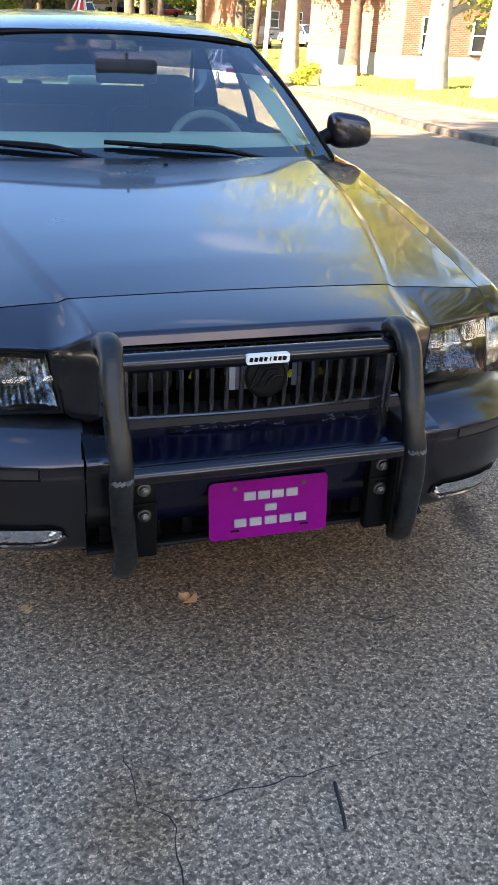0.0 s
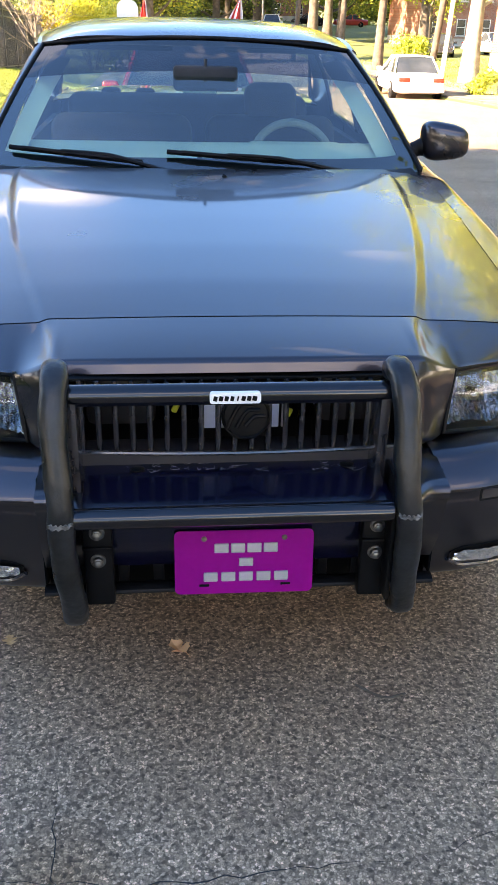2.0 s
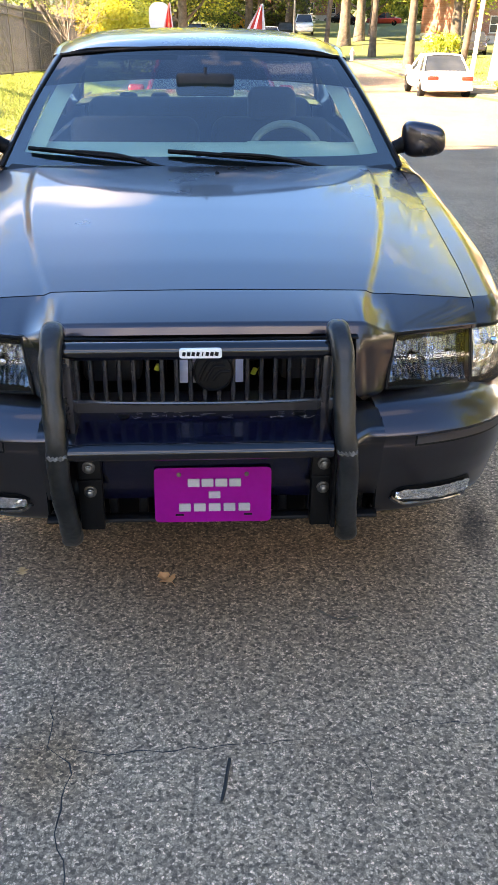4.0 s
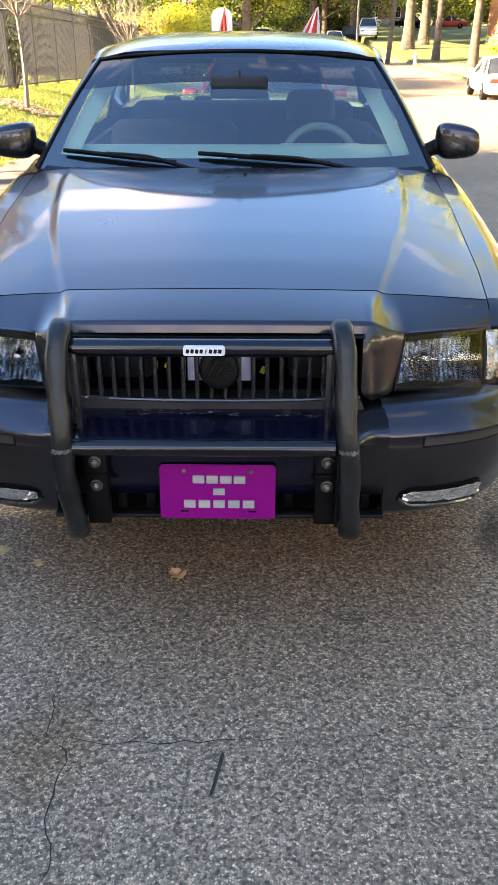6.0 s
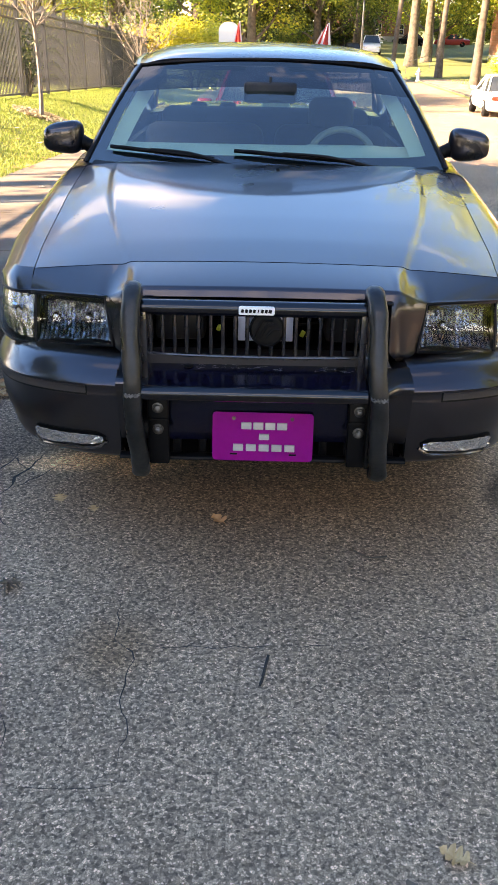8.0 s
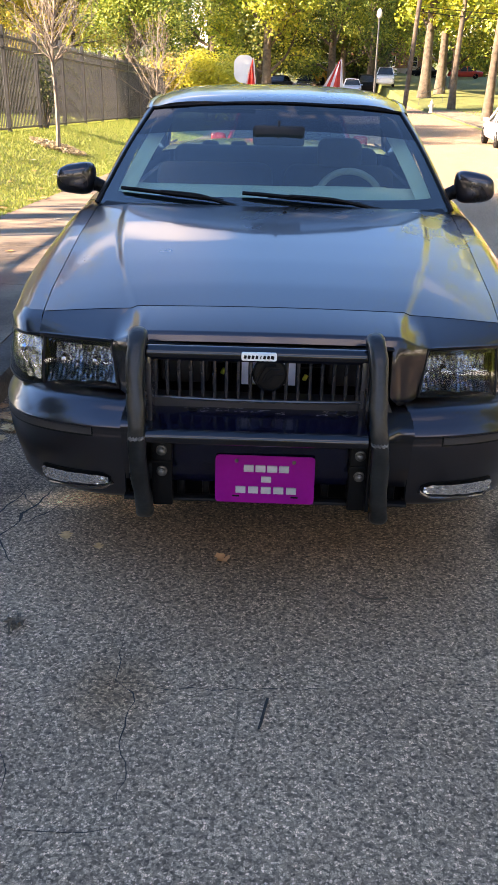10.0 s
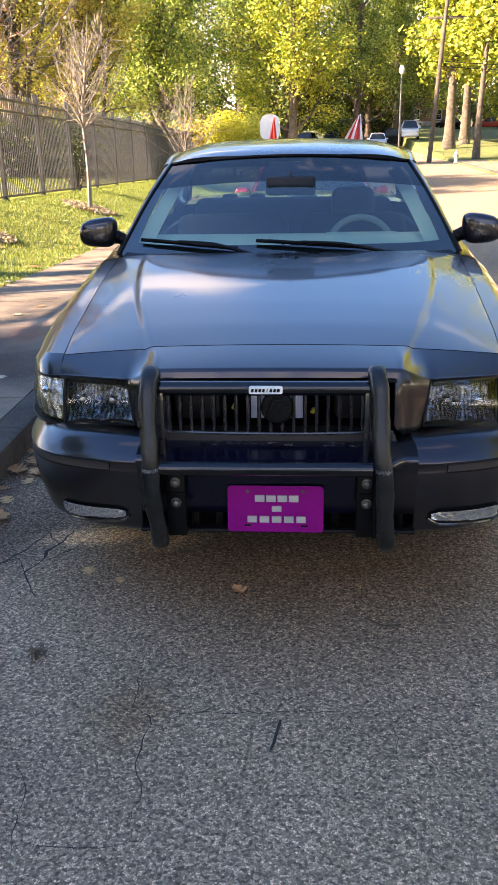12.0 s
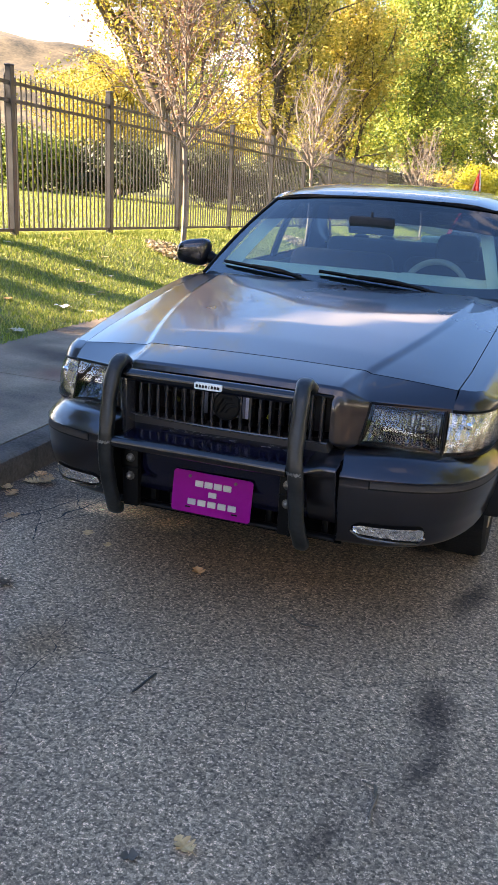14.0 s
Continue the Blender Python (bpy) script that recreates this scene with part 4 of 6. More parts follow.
for sd in (-1, 1):
    cpart("fender", panel(sd, 2.405, 3.925, lambda v: table(v, FRONT)), CAR_PAINT, solid=0.012, smooth=60)
    for nm, a, b in (("front_door", 3.935, 5.02), ("rear_door", 5.03, 5.90)):
        door = cpart(nm, panel(sd, a, b), CAR_PAINT, solid=0.012, smooth=60)
        part("handle", boxed((sd * 0.985, b - 0.16, 0.83), (0.03, 0.17, 0.035), 0.012), CAR_PAINT, door)
        part("side_moulding", boxed((sd * 0.99, (a + b) / 2, 0.58), (0.014, b - a - 0.02, 0.06), 0.006), CAR_PAINT, door)
    cpart("rear_quarter", panel(sd, 5.91, 7.34), CAR_PAINT, solid=0.012, smooth=60)
    for wy in WHEEL_Y:
        m = pose(sd * 0.80, wy, 0.335, 0, 90, 0)
        wheel = cpart("wheel", lathed([(0.20, -0.10), (0.30, -0.112), (0.325, -0.10), (0.335, -0.07), (0.335, 0.07), (0.325, 0.10), (0.30, 0.112), (0.20, 0.10)], 44, m), TYRE, label="black tyre on a steel rim")
        part("rim", lathed([(0.06, -0.105), (0.18, -0.085), (0.205, -0.108), (0.21, -0.09), (0.21, 0.09), (0.205, 0.108), (0.18, 0.085), (0.06, 0.105)], 32, m), STEEL, wheel)
        for k in range(3):
            grv = lathed([(0.3352, -0.05 + 0.045 * k), (0.3365, -0.045 + 0.045 * k), (0.3352, -0.04 + 0.045 * k)], 44, m)
            part("tread_rib", grv, TYRE, wheel)
        cpart("wheel_liner", sheet(lambda u, v: (sd * lerp(0.60, 0.955, v), wy + 0.405 * math.cos(math.pi * u), 0.325 + 0.405 * math.sin(math.pi * u)), 18, 2), BLACK_PLASTIC, solid=0.008)

# cabin: screen, pillars, roof, glass
CX = 0.0


def screen_pt(u, v, off=0.0):
    s = 2 * u - 1
    bottom = Vector((0.842 * s + CX, 3.615 + 0.165 * s * s, 1.010 - 0.014 * s * s))
    top = Vector((0.655 * s + CX, 4.350 + 0.10 * s * s, 1.436 - 0.040 * s * s))
    p = bottom.lerp(top, v)
    p.z += 0.020 * math.sin(math.pi * v) + off
    p.y -= 0.01 * math.sin(math.pi * v)
    return p


cpart("windscreen", sheet(lambda u, v: screen_pt(u, v * (0.69 - 0.03 * abs(2 * u - 1) ** 2)), 30, 14), WINDSHIELD, label="raked windscreen reflecting the sky", smooth=80).visible_shadow = False
cpart("sun_band", sheet(lambda u, v: screen_pt(u, lerp(0.69 - 0.03 * abs(2 * u - 1) ** 2, 1.0, v)), 30, 8), SHADE_BAND, label="dark tinted band along the screen top", smooth=80).visible_shadow = False
cpart("screen_frit", sheet(lambda u, v: screen_pt(u, lerp(-0.01, 0.096 + 0.05 * abs(2 * u - 1) ** 8, v), -0.005), 30, 3), BLACK_PLASTIC, solid=0.003)
for sd in (-1, 1):
    cpart("screen_frit", sheet(lambda u, v: screen_pt(0.5 + 0.5 * sd * lerp(0.915 + 0.02 * v, 1.0, u), lerp(0.05, 0.98, v), -0.005), 3, 16), BLACK_PLASTIC, solid=0.003)
cpart("cowl", sheet(lambda u, v: (lambda s: (s * lerp(0.83, 0.79, v), lerp(hood_rear(s) - 0.06, 3.66 + 0.165 * s * s, v), lerp(hood_z(s, hood_rear(s)) - 0.028, 1.000 + 0.02 * s * s, v)))(2 * u - 1), 30, 4), BLACK_PLASTIC, solid=0.01)


def roof_half(y):
    return table(y, [(4.35, 0.668), (4.7, 0.690), (5.2, 0.698), (5.62, 0.672), (5.75, 0.652)])


def roof_pt(u, v):
    s = 2 * u - 1
    y = lerp(4.352 + 0.10 * s * s, 5.66 - 0.06 * s * s, v)
    c = table(y, [(4.35, 1.438), (4.40, 1.4525), (4.46, 1.466), (4.54, 1.479), (4.64, 1.491), (4.76, 1.5005), (4.90, 1.5075), (5.05, 1.511), (5.2, 1.511), (5.45, 1.495), (5.7, 1.460)])
    return s * roof_half(y) + CX, y, c - 0.030 * s * s - 0.048 * abs(s) ** 7


roof = cpart("roof", sheet(roof_pt, 40, 30), CAR_PAINT, label="glossy dark roof", solid=0.02, smooth=60)
part("headliner", sheet(lambda u, v: (lambda p: ((p[0] - CX) * 0.96 + CX, p[1], p[2] - 0.035))(roof_pt(u, v)), 20, 12), INTERIOR, roof)
part("screen_seal", tubed([screen_pt(u, 0.998, 0.002) for u in span(0, 1, 24)], 0.009, 6), BLACK_PLASTIC, roof)
for sd in (-1, 1):
    def pillar(u, v):
        a = screen_pt(0.5 + 0.5 * sd, v)
        outer = Vector((sd * lerp(0.872, 0.700, v ** 0.95) + CX, lerp(3.865, 4.52, v), lerp(0.990, 1.382, v) + 0.02 * math.sin(math.pi * v)))
        p = a.lerp(outer, u)
        p.z += 0.012 * math.sin(math.pi * u)
        return p
    cpart("a_pillar", sheet(pillar, 5, 16), CAR_PAINT, solid=0.014, smooth=60)
    cpart("pillar_seal", tubed([screen_pt(0.5 + 0.497 * sd, v, 0.003) for v in span(0, 1, 16)], 0.007, 6), BLACK_PLASTIC)
    cpart("pillar_trim", sheet(lambda u, v: (lambda a: (a.x - sd * lerp(0.060, 0.128, u), a.y + lerp(0.010, 0.046, u), a.z - lerp(0.010, 0.028, u)))(screen_pt(0.5 + 0.5 * sd, lerp(0.09, 0.93, v))), 4, 12), INTERIOR, label="pale grey-green pillar trim", solid=0.006)
    # roof rail, pillars and side glass

    def rail(y):
        s = 1.0
        return Vector((sd * roof_half(y) * 0.995 + CX, y, roof_pt(1, (y - 4.45) / 1.15)[2]))
    cpart("roof_rail", tubed([rail(y) + Vector((sd * 0.006, 0, -0.008)) for y in span(4.47, 5.60, 16)], 0.018, 8), CAR_PAINT)

    def flank(ya, yb, ta, tb):
        """Cabin side between body and roof rail; t gives the y at the rail."""
        def f(u, v):
            yl, yu = lerp(ya, yb, u), lerp(ta, tb, u)
            x0, z0 = side_top(yl)
            r = rail(min(max(yu, 4.47), 5.60))
            lo = Vector((sd * (x0 - 0.008), yl, z0 - 0.005))
            p = lo.lerp(Vector((r.x, yu, r.z - 0.02)), v)
            p.x += sd * 0.02 * math.sin(math.pi * v)
            return p
        return f
    cpart("side_window", sheet(flank(4.00, 4.98, 4.50, 5.00), 8, 6), SIDE_GLASS, smooth=80).visible_shadow = False
    cpart("side_window", sheet(flank(5.06, 5.80, 5.08, 5.52), 8, 6), SIDE_GLASS, smooth=80).visible_shadow = False
    cpart("b_pillar", sheet(flank(4.975, 5.065, 4.995, 5.085), 3, 6), BLACK_PLASTIC, solid=0.02)
    cpart("c_pillar", sheet(flank(5.79, 6.46, 5.51, 5.66), 8, 10), CAR_PAINT, solid=0.02, smooth=60)
    cpart("door_sail", sheet(flank(3.87, 4.01, 4.50, 4.51), 3, 6), BLACK_PLASTIC, solid=0.01)
    # door mirror
    bm = bmesh.new()
    r = bmesh.ops.create_uvsphere(bm, u_segments=28, v_segments=18, radius=1.0)
    for v in r["verts"]:
        x, yy, z = v.co
        f = lambda q, e: math.copysign(abs(q) ** e, q)
        X, Z = f(x, 0.62), f(z, 0.60)
        v.co = (0.092 * X + 0.008 * (1 - z), 0.060 * f(yy, 0.75) - 0.02 * X, (0.073 - 0.012 * X) * Z)
        v.co.x = v.co.x * sd
    bmesh.ops.transform(bm, matrix=Matrix.Translation((sd * 0.965, 3.955, 1.089)), verts=bm.verts)
    mirror = cpart("door_mirror", bm, CAR_PAINT, label="glossy dark door mirror housing", smooth=80)
    part("mirror_arm", tubed(spline([(sd * 0.85, 3.99, 1.045), (sd * 0.885, 3.985, 1.060), (sd * 0.93, 3.97, 1.070)], 4), [0.032] * 4 + [0.036] * 4 + [0.04], 12), BLACK_PLASTIC, mirror)
    part("mirror_glass", boxed((sd * 0.965, 4.012, 1.089), (0.135, 0.006, 0.10), 0.002), CHROME, mirror)

# rear: back glass, deck lid, tail
def back_pt(u, v):
    s = 2 * u - 1
    a = Vector((0.672 * s + CX, 5.655 - 0.06 * s * s, 1.456 - 0.05 * s * s))
    b = Vector((0.80 * s + CX, 6.34 - 0.08 * s * s, 1.068 - 0.01 * s * s))
    p = a.lerp(b, v)
    p.z += 0.03 * math.sin(math.pi * v)
    return p


for sd in (-1, 1):
    def filler(u, v):
        q = Vector((sd * lerp(0.668, 0.870, v), lerp(5.64, 6.47, v), lerp(1.428, 1.012, v) + 0.02 * math.sin(math.pi * v)))
        return back_pt(0.5 + 0.5 * sd, lerp(-0.02, 1.0, v)).lerp(q, lerp(-0.04, 1.03, u))
    cpart("rear_pillar", sheet(filler, 4, 12), CAR_PAINT, solid=0.02, smooth=60)
cpart("rear_window", sheet(back_pt, 20, 12), SIDE_GLASS, smooth=80).visible_shadow = False
cpart("boot_lid", sheet(lambda u, v: (lambda s, y: (s * side_top(y)[0] * 0.995, y, table(y, [(6.28, 1.06), (6.5, 1.075), (7.0, 1.07), (7.33, 1.03)]) - 0.045 * abs(s) ** 3))(2 * u - 1, lerp(6.30, 7.335, v)), 24, 16), CAR_PAINT, solid=0.012, smooth=60)
tail = cpart("tail_panel", sheet(lambda u, v: (lambda s: (s * 0.905, 7.345 + 0.02 * math.sin(math.pi * v) - 0.04 * abs(s) ** 4, lerp(1.028 - 0.04 * abs(s) ** 3, 0.60, v)))(2 * u - 1), 24, 8), CAR_PAINT, solid=0.012, smooth=60)
for sd in (-1, 1):
    part("tail_lamp", boxed((sd * 0.68, 7.35, 0.86), (0.38, 0.05, 0.15), 0.015), RED_LENS, tail)
cpart("rear_bumper", sheet(lambda u, v: (lambda s: (s * 0.95, 7.40 - 0.10 * abs(s) ** 5 + 0.05 * (v - 0.5) ** 2, lerp(0.62, 0.30, v)))(2 * u - 1), 24, 8), CAR_PAINT, solid=0.02, smooth=60)
cpart("floor_pan", boxed((0, 4.85, 0.27), (1.50, 4.6, 0.06), 0.02), BLACK_PLASTIC)
cpart("engine_bay", boxed((0, 2.98, 0.52), (1.16, 1.06, 0.42), 0.03), BLACK_PLASTIC)
cpart("firewall", boxed((0, 3.80, 0.66), (1.62, 0.04, 0.66)), BLACK_PLASTIC)

# wipers
for a, b, piv in ((-0.725, -0.235, -0.14), (-0.145, 0.400, 0.52)):
    def on_glass(x, v, off=0.016):
        p = screen_pt(0.5 + x / (2 * lerp(0.842, 0.655, v)), v)
        return p + Vector((0, -0.5 * off, off))
    blade = [on_glass(lerp(a, b, k), lerp(0.112, 0.035, k) if a < -0.5 else lerp(0.098, 0.03, k)) for k in span(0, 1, 10)]
    wiper = cpart("wiper", tubed(blade, 0.0095, 6), BLACK_PLASTIC, label="black wiper resting at the screen base")
    part("blade_frame", tubed([p + Vector((0, -0.004, 0.003)) for p in blade[1:9]], 0.0085, 6), BLACK_PLASTIC, wiper)
    armp = [blade[4] + Vector((0, -0.006, 0.008)), blade[7] + Vector((0.03, -0.010, 0.008)), on_glass(piv, -0.02, 0.014)]
    part("arm", tubed(spline(armp, 5), [0.007] * 5 + [0.009] * 5 + [0.011], 8), BLACK_PLASTIC, wiper)
cpart("washer_nozzle", lathed([(0.010, 0), (0.008, 0.006), (0.004, 0.009)], 10, pose(0.05, 3.47, 1.019)), BLACK_PLASTIC)

# inside the cabin
dash = cpart("dashboard", sheet(lambda u, v: (lambda s: (s * 0.78, lerp(3.70, 4.12, v) + 0.11 * s * s * (1 - v), table(v, [(0, 0.985), (0.5, 1.035), (0.8, 1.066), (0.93, 1.050), (1.0, 0.94)])))(2 * u - 1), 24, 12), INTERIOR, label="pale grey-green dashboard", solid=0.02, smooth=60)
part("dash_face", sheet(lambda u, v: (lerp(-0.78, 0.78, u), 4.12 + 0.05 * v, lerp(0.92, 0.55, v)), 6, 3), INTERIOR, dash)
part("binnacle", boxed((0.385, 4.07, 1.030), (0.40, 0.14, 0.06), 0.028, 4), INTERIOR, dash)
part("sensor_dome", lathed([(0.016, 0), (0.014, 0.010), (0.006, 0.015)], 12, pose(-0.02, 3.82, 1.022)), BLACK_PLASTIC, dash)
WM = pose(0.385, 4.15, 0.972, 62, 0, 0)
wheel = cpart("steering_wheel", tubed([WM @ Vector((0.170 * math.cos(a), 0.170 * math.sin(a), 0)) for a in span(0, 2 * math.pi, 40)], 0.017, 10), WHEEL_TRIM, label="pale grey-green steering wheel")
part("hub", lathed([(0.06, -0.03), (0.085, -0.01), (0.08, 0.02), (0.05, 0.03)], 20, WM), INTERIOR, wheel)
for a in (200, 340, 270):
    part("spoke", tubed([WM @ Vector((0, 0, 0)), WM @ Vector((0.160 * math.cos(radians(a)), 0.160 * math.sin(radians(a)), 0))], 0.018, 8), WHEEL_TRIM, wheel)
part("column", tubed([WM @ Vector((0, 0, -0.02)), WM @ Vector((0, 0, -0.3))], 0.045, 10), INTERIOR, wheel)


def seat(x, w, top, rest):
    s_ = cpart("front_seat", boxed((x, 4.62, 0.52), (w, 0.50, 0.18), 0.06, 4), SEAT, label="dark cloth front seat")
    part("backrest", boxed((x, 4.93, 0.765), (w, 0.17, 0.64), 0.08, 5, pose(0, 0, 0, -14, 0, 0)), SEAT, s_)
    if rest:
        part("headrest", boxed((x, 5.01, top), (0.265, 0.12, 0.20), 0.058, 6, pose(0, 0, 0, -8, 0, 0)), SEAT, s_)
    return s_


seat(0.385, 0.66, 1.128, True)
seat(-0.360, 0.70, 1.1, False)
cpart("centre_armrest", boxed((0, 4.80, 0.62), (0.20, 0.46, 0.24), 0.05, 3), SEAT)
rs = cpart("rear_seat", boxed((0, 5.55, 0.50), (1.40, 0.50, 0.20), 0.06, 3), SEAT, label="dark cloth rear bench")
part("backrest", boxed((0, 5.84, 0.80), (1.42, 0.18, 0.62), 0.07, 3, pose(0, 0, 0, -16, 0, 0)), SEAT, rs)
for x in (-0.455, -0.255):
    part("headrest", boxed((x, 5.92, 1.10), (0.12, 0.07, 0.055), 0.03, 3), SEAT, rs)
shelf = cpart("parcel_shelf", boxed((0, 6.12, 1.045), (1.30, 0.40, 0.02), 0.005), INTERIOR)
part("brake_lamp", boxed((0.075, 6.10, 1.105), (0.20, 0.10, 0.07), 0.02, 3), INTERIOR, shelf, "pale high brake lamp housing")
rv = cpart("rear_view_mirror", boxed((0.015, 4.10, 1.296), (0.256, 0.035, 0.094), 0.016, 3), MIRROR_BACK, label="rear-view mirror hung from the screen")
part("mirror_stem", tubed([(0.015, 4.09, 1.32), (0.015, 4.10, 1.366)], 0.007, 8), MIRROR_BACK, rv)
for sd in (-1, 1):
    cpart("sun_visor", boxed((sd * 0.33, 4.46, 1.402), (0.44, 0.16, 0.014), 0.006, 2, pose(0, 0, 0, 10, 0, 0)), SEAT)
    cpart("door_trim", sheet(lambda u, v: (sd * 0.80, lerp(3.9, 5.9, u), lerp(0.98, 0.4, v)), 6, 3), SEAT, solid=0.03)

# push bar
bar = cpart("push_bar", tubed([(BX - 0.335, 1.985, 0.842), (BX + 0.335, 1.985, 0.842)], 0.0225, 24), GLOSS_BLACK, label="black steel push bar with rubber-faced uprights")
part("lower_tube", tubed([(BX - 0.330, 1.884, 0.618), (BX + 0.330, 1.884, 0.618)], 0.0215, 20), GLOSS_BLACK, bar)
for sd in (-1, 1):
    rng = random.Random(5 + sd)
    path = spline([(0, a, b) for a, b in ((2.040, 0.868), (2.005, 0.890), (1.965, 0.884), (1.935, 0.845), (1.905, 0.76), (1.882, 0.68), (1.872, 0.62), (1.876, 0.54), (1.888, 0.45), (1.905, 0.39), (1.925, 0.350), (1.950, 0.338))], 5)
    bm = bmesh.new()
    sec, rings = rounded(1, 1, 0.40, 6), []
    for i, p in enumerate(path):
        d = (path[min(i + 1, len(path) - 1)] - path[max(i - 1, 0)]).normalized()
        n = Vector((0, d.z, -d.y))
        wd = 0.053 + 0.0022 * math.sin(0.9 * i + sd) + rng.uniform(-0.0008, 0.0008)
        th = 0.046
        way = table(p.z, [(0.35, 0.026), (0.62, 0.010), (0.89, -0.001)]) - sd * table(p.z, [(0.35, -0.001), (0.62, 0.005), (0.89, 0.011)])
        q = Vector((BX + sd * 0.357 + way + 0.0025 * math.sin(0.37 * i + 2 * sd), p.y, p.z)) - n * 0.002
        rings.append([bm.verts.new(q + Vector((a * wd, 0, 0)) + n * (b * th)) for a, b in sec])
    for a, b in zip(rings, rings[1:]):
        for k in range(len(sec)):
            bm.faces.new((a[k], a[(k + 1) % len(sec)], b[(k + 1) % len(sec)], b[k]))
    bm.faces.new(rings[0][::-1])
    bm.faces.new(rings[-1])
    part("upright", bm, RUBBER, bar, "upright faced with scuffed rubber", smooth=60)
    for z0, z1, wide in ((0.616, 0.624, 0.048),):
        scuff = sheet(lambda u, v: (BX + 0.010 + sd * 0.352 + wide * (u - 0.5) + 0.003 * math.sin(9 * v + sd), 1.8485 + 0.010 * abs(2 * u - 1) ** 3 + 0.01 * abs(z0 - 0.62), lerp(z0 + 0.003 * math.sin(23 * u + sd), z1 + 0.004 * math.sin(31 * u + 2 * sd), v)), 22, 3)
        part("scuff", scuff, SCUFF, bar, "pale scuff on the rubber", solid=0.0012)
    part("back_plate", boxed((BX + sd * 0.318, 2.0, 0.735), (0.022, 0.07, 0.22), 0.004), GREY_PLASTIC, bar)
    part("side_plate", boxed((BX + sd * 0.345, 1.955, 0.525), (0.012, 0.10, 0.30), 0.004), BLACK_PLASTIC, bar)
    br = part("bracket", boxed((sd * 0.300 - 0.016, 1.962, 0.475), (0.062, 0.03, 0.235), 0.006), BLACK_PLASTIC, bar)
    part("bracket_step", boxed((sd * 0.300 - 0.016, 1.955, 0.508), (0.064, 0.03, 0.006), 0.002), BLACK_PLASTIC, br)
    for z in (0.545, 0.476):
        m = pose(sd * 0.300 - 0.016, 1.947, z, 90, 0, 0)
        bolt = part("bolt", lathed([(0.0165, 0), (0.0165, 0.004), (0.012, 0.005), (0.011, 0.012), (0.008, 0.014)], 20, m), STEEL, br, "steel bolt with washer")
        part("bolt_head", lathed([(0.0095, 0.005), (0.0095, 0.017), (0.006, 0.019)], 6, m), STEEL, bolt)
badge = part("badge", outline([(x + BX + 0.008, z + 0.844) for x, z in rounded(0.102, 0.023, 0.006)], 1.955, 1.966), WHITE_PAINT, bar, "small white maker's badge with dark bars")
for i, w in enumerate((0.011, 0.011, 0.011, 0.010, 0.004, 0.011, 0.011, 0.013)):
    part("mark", boxed((BX + 0.008 - 0.040 + i * 0.0112, 1.954, 0.844), (w * 0.72, 0.003, 0.010), 0.0008, 1, pose(0, 0, 0, 0, 12, 0)), BLACK_PLASTIC, badge)

# plate
PM = pose(0, 1.966, 0.4475, -8, 0, 0)
bm = outline(rounded(0.305, 0.152, 0.012), -0.0015, 0.0015)
bm.transform(PM)
plate = tagged(part("vanity_plate", bm, PLATE, None, smooth=30), "magenta metal plate with silver raised bars, bolted to the bumper", "plate")
for z, xs, h in ((0.035, (-0.054, -0.018, 0.018, 0.054), 0.031), (0.001, (0.0,), 0.027), (-0.034, (-0.078, -0.039, 0.0, 0.039, 0.078), 0.031)):
    for x in xs:
        part("bar", boxed(PM @ Vector((x + 0.004, -0.003, z)), (0.031, 0.004, 0.72 * h), 0.0015, 1, pose(0, 0, 0, -8, 0, 0)), LETTER, plate, "silver raised bar")
for x in (-0.088, 0.088):
    part("screw", lathed([(0.006, 0), (0.006, 0.003), (0.003, 0.004)], 10, PM @ pose(x, -0.0015, 0.058, 90, 0, 0)), BARK_DARK, plate, "rusty screw")
for x in (-0.088, 0.092):
    part("slot", boxed(PM @ Vector((x, -0.0022, -0.055)), (0.022, 0.002, 0.006), 0.0006, 1), BLACK_PLASTIC, plate)


# ---- greenery ----
def leaf_mesh(name, centres, size, rng, flat=0.35, face=None):
    """Many small two-sided leaves, one rhombus each, at the given places, turned roughly to the given sides."""
    n = len(centres)
    c = np.asarray(centres, dtype=float)
    a = rng.normal(size=(n, 3))
    a[:, 2] *= flat
    a /= np.linalg.norm(a, axis=1)[:, None]
    up = rng.normal(size=(n, 3)) * 0.6
    up[:, 2] += 1.0 if face is None else 0.45
    if face is not None:
        up += face
    up /= np.linalg.norm(up, axis=1)[:, None]
    a -= up * (a * up).sum(axis=1)[:, None]
    a /= np.linalg.norm(a, axis=1)[:, None]
    b = np.cross(a, up)
    b /= np.linalg.norm(b, axis=1)[:, None]
    s = (size * rng.uniform(0.55, 1.35, n))[:, None]
    v = np.stack([c - a * s * 0.5, c + b * s * 0.30 - a * s * 0.05, c + a * s * 0.5, c - b * s * 0.30 - a * s * 0.05], axis=1).reshape(-1, 3)
    me = bpy.data.meshes.new(name)
    i = np.arange(n) * 4
    me.from_pydata(v.tolist(), [], np.stack([i, i + 1, i + 2, i + 3], axis=1).tolist())
    me.update()
    return me


def branch_pts(start, way, length, rng, bend=0.25, n=6, up=0.15):
    pts, p, d = [Vector(start)], Vector(start), Vector(way).normalized()
    for _ in range(n):
        d = (d + Vector(rng.normal(size=3) * bend) + Vector((0, 0, up))).normalized()
        p = p + d * (length / n)
        pts.append(p.copy())
    return pts


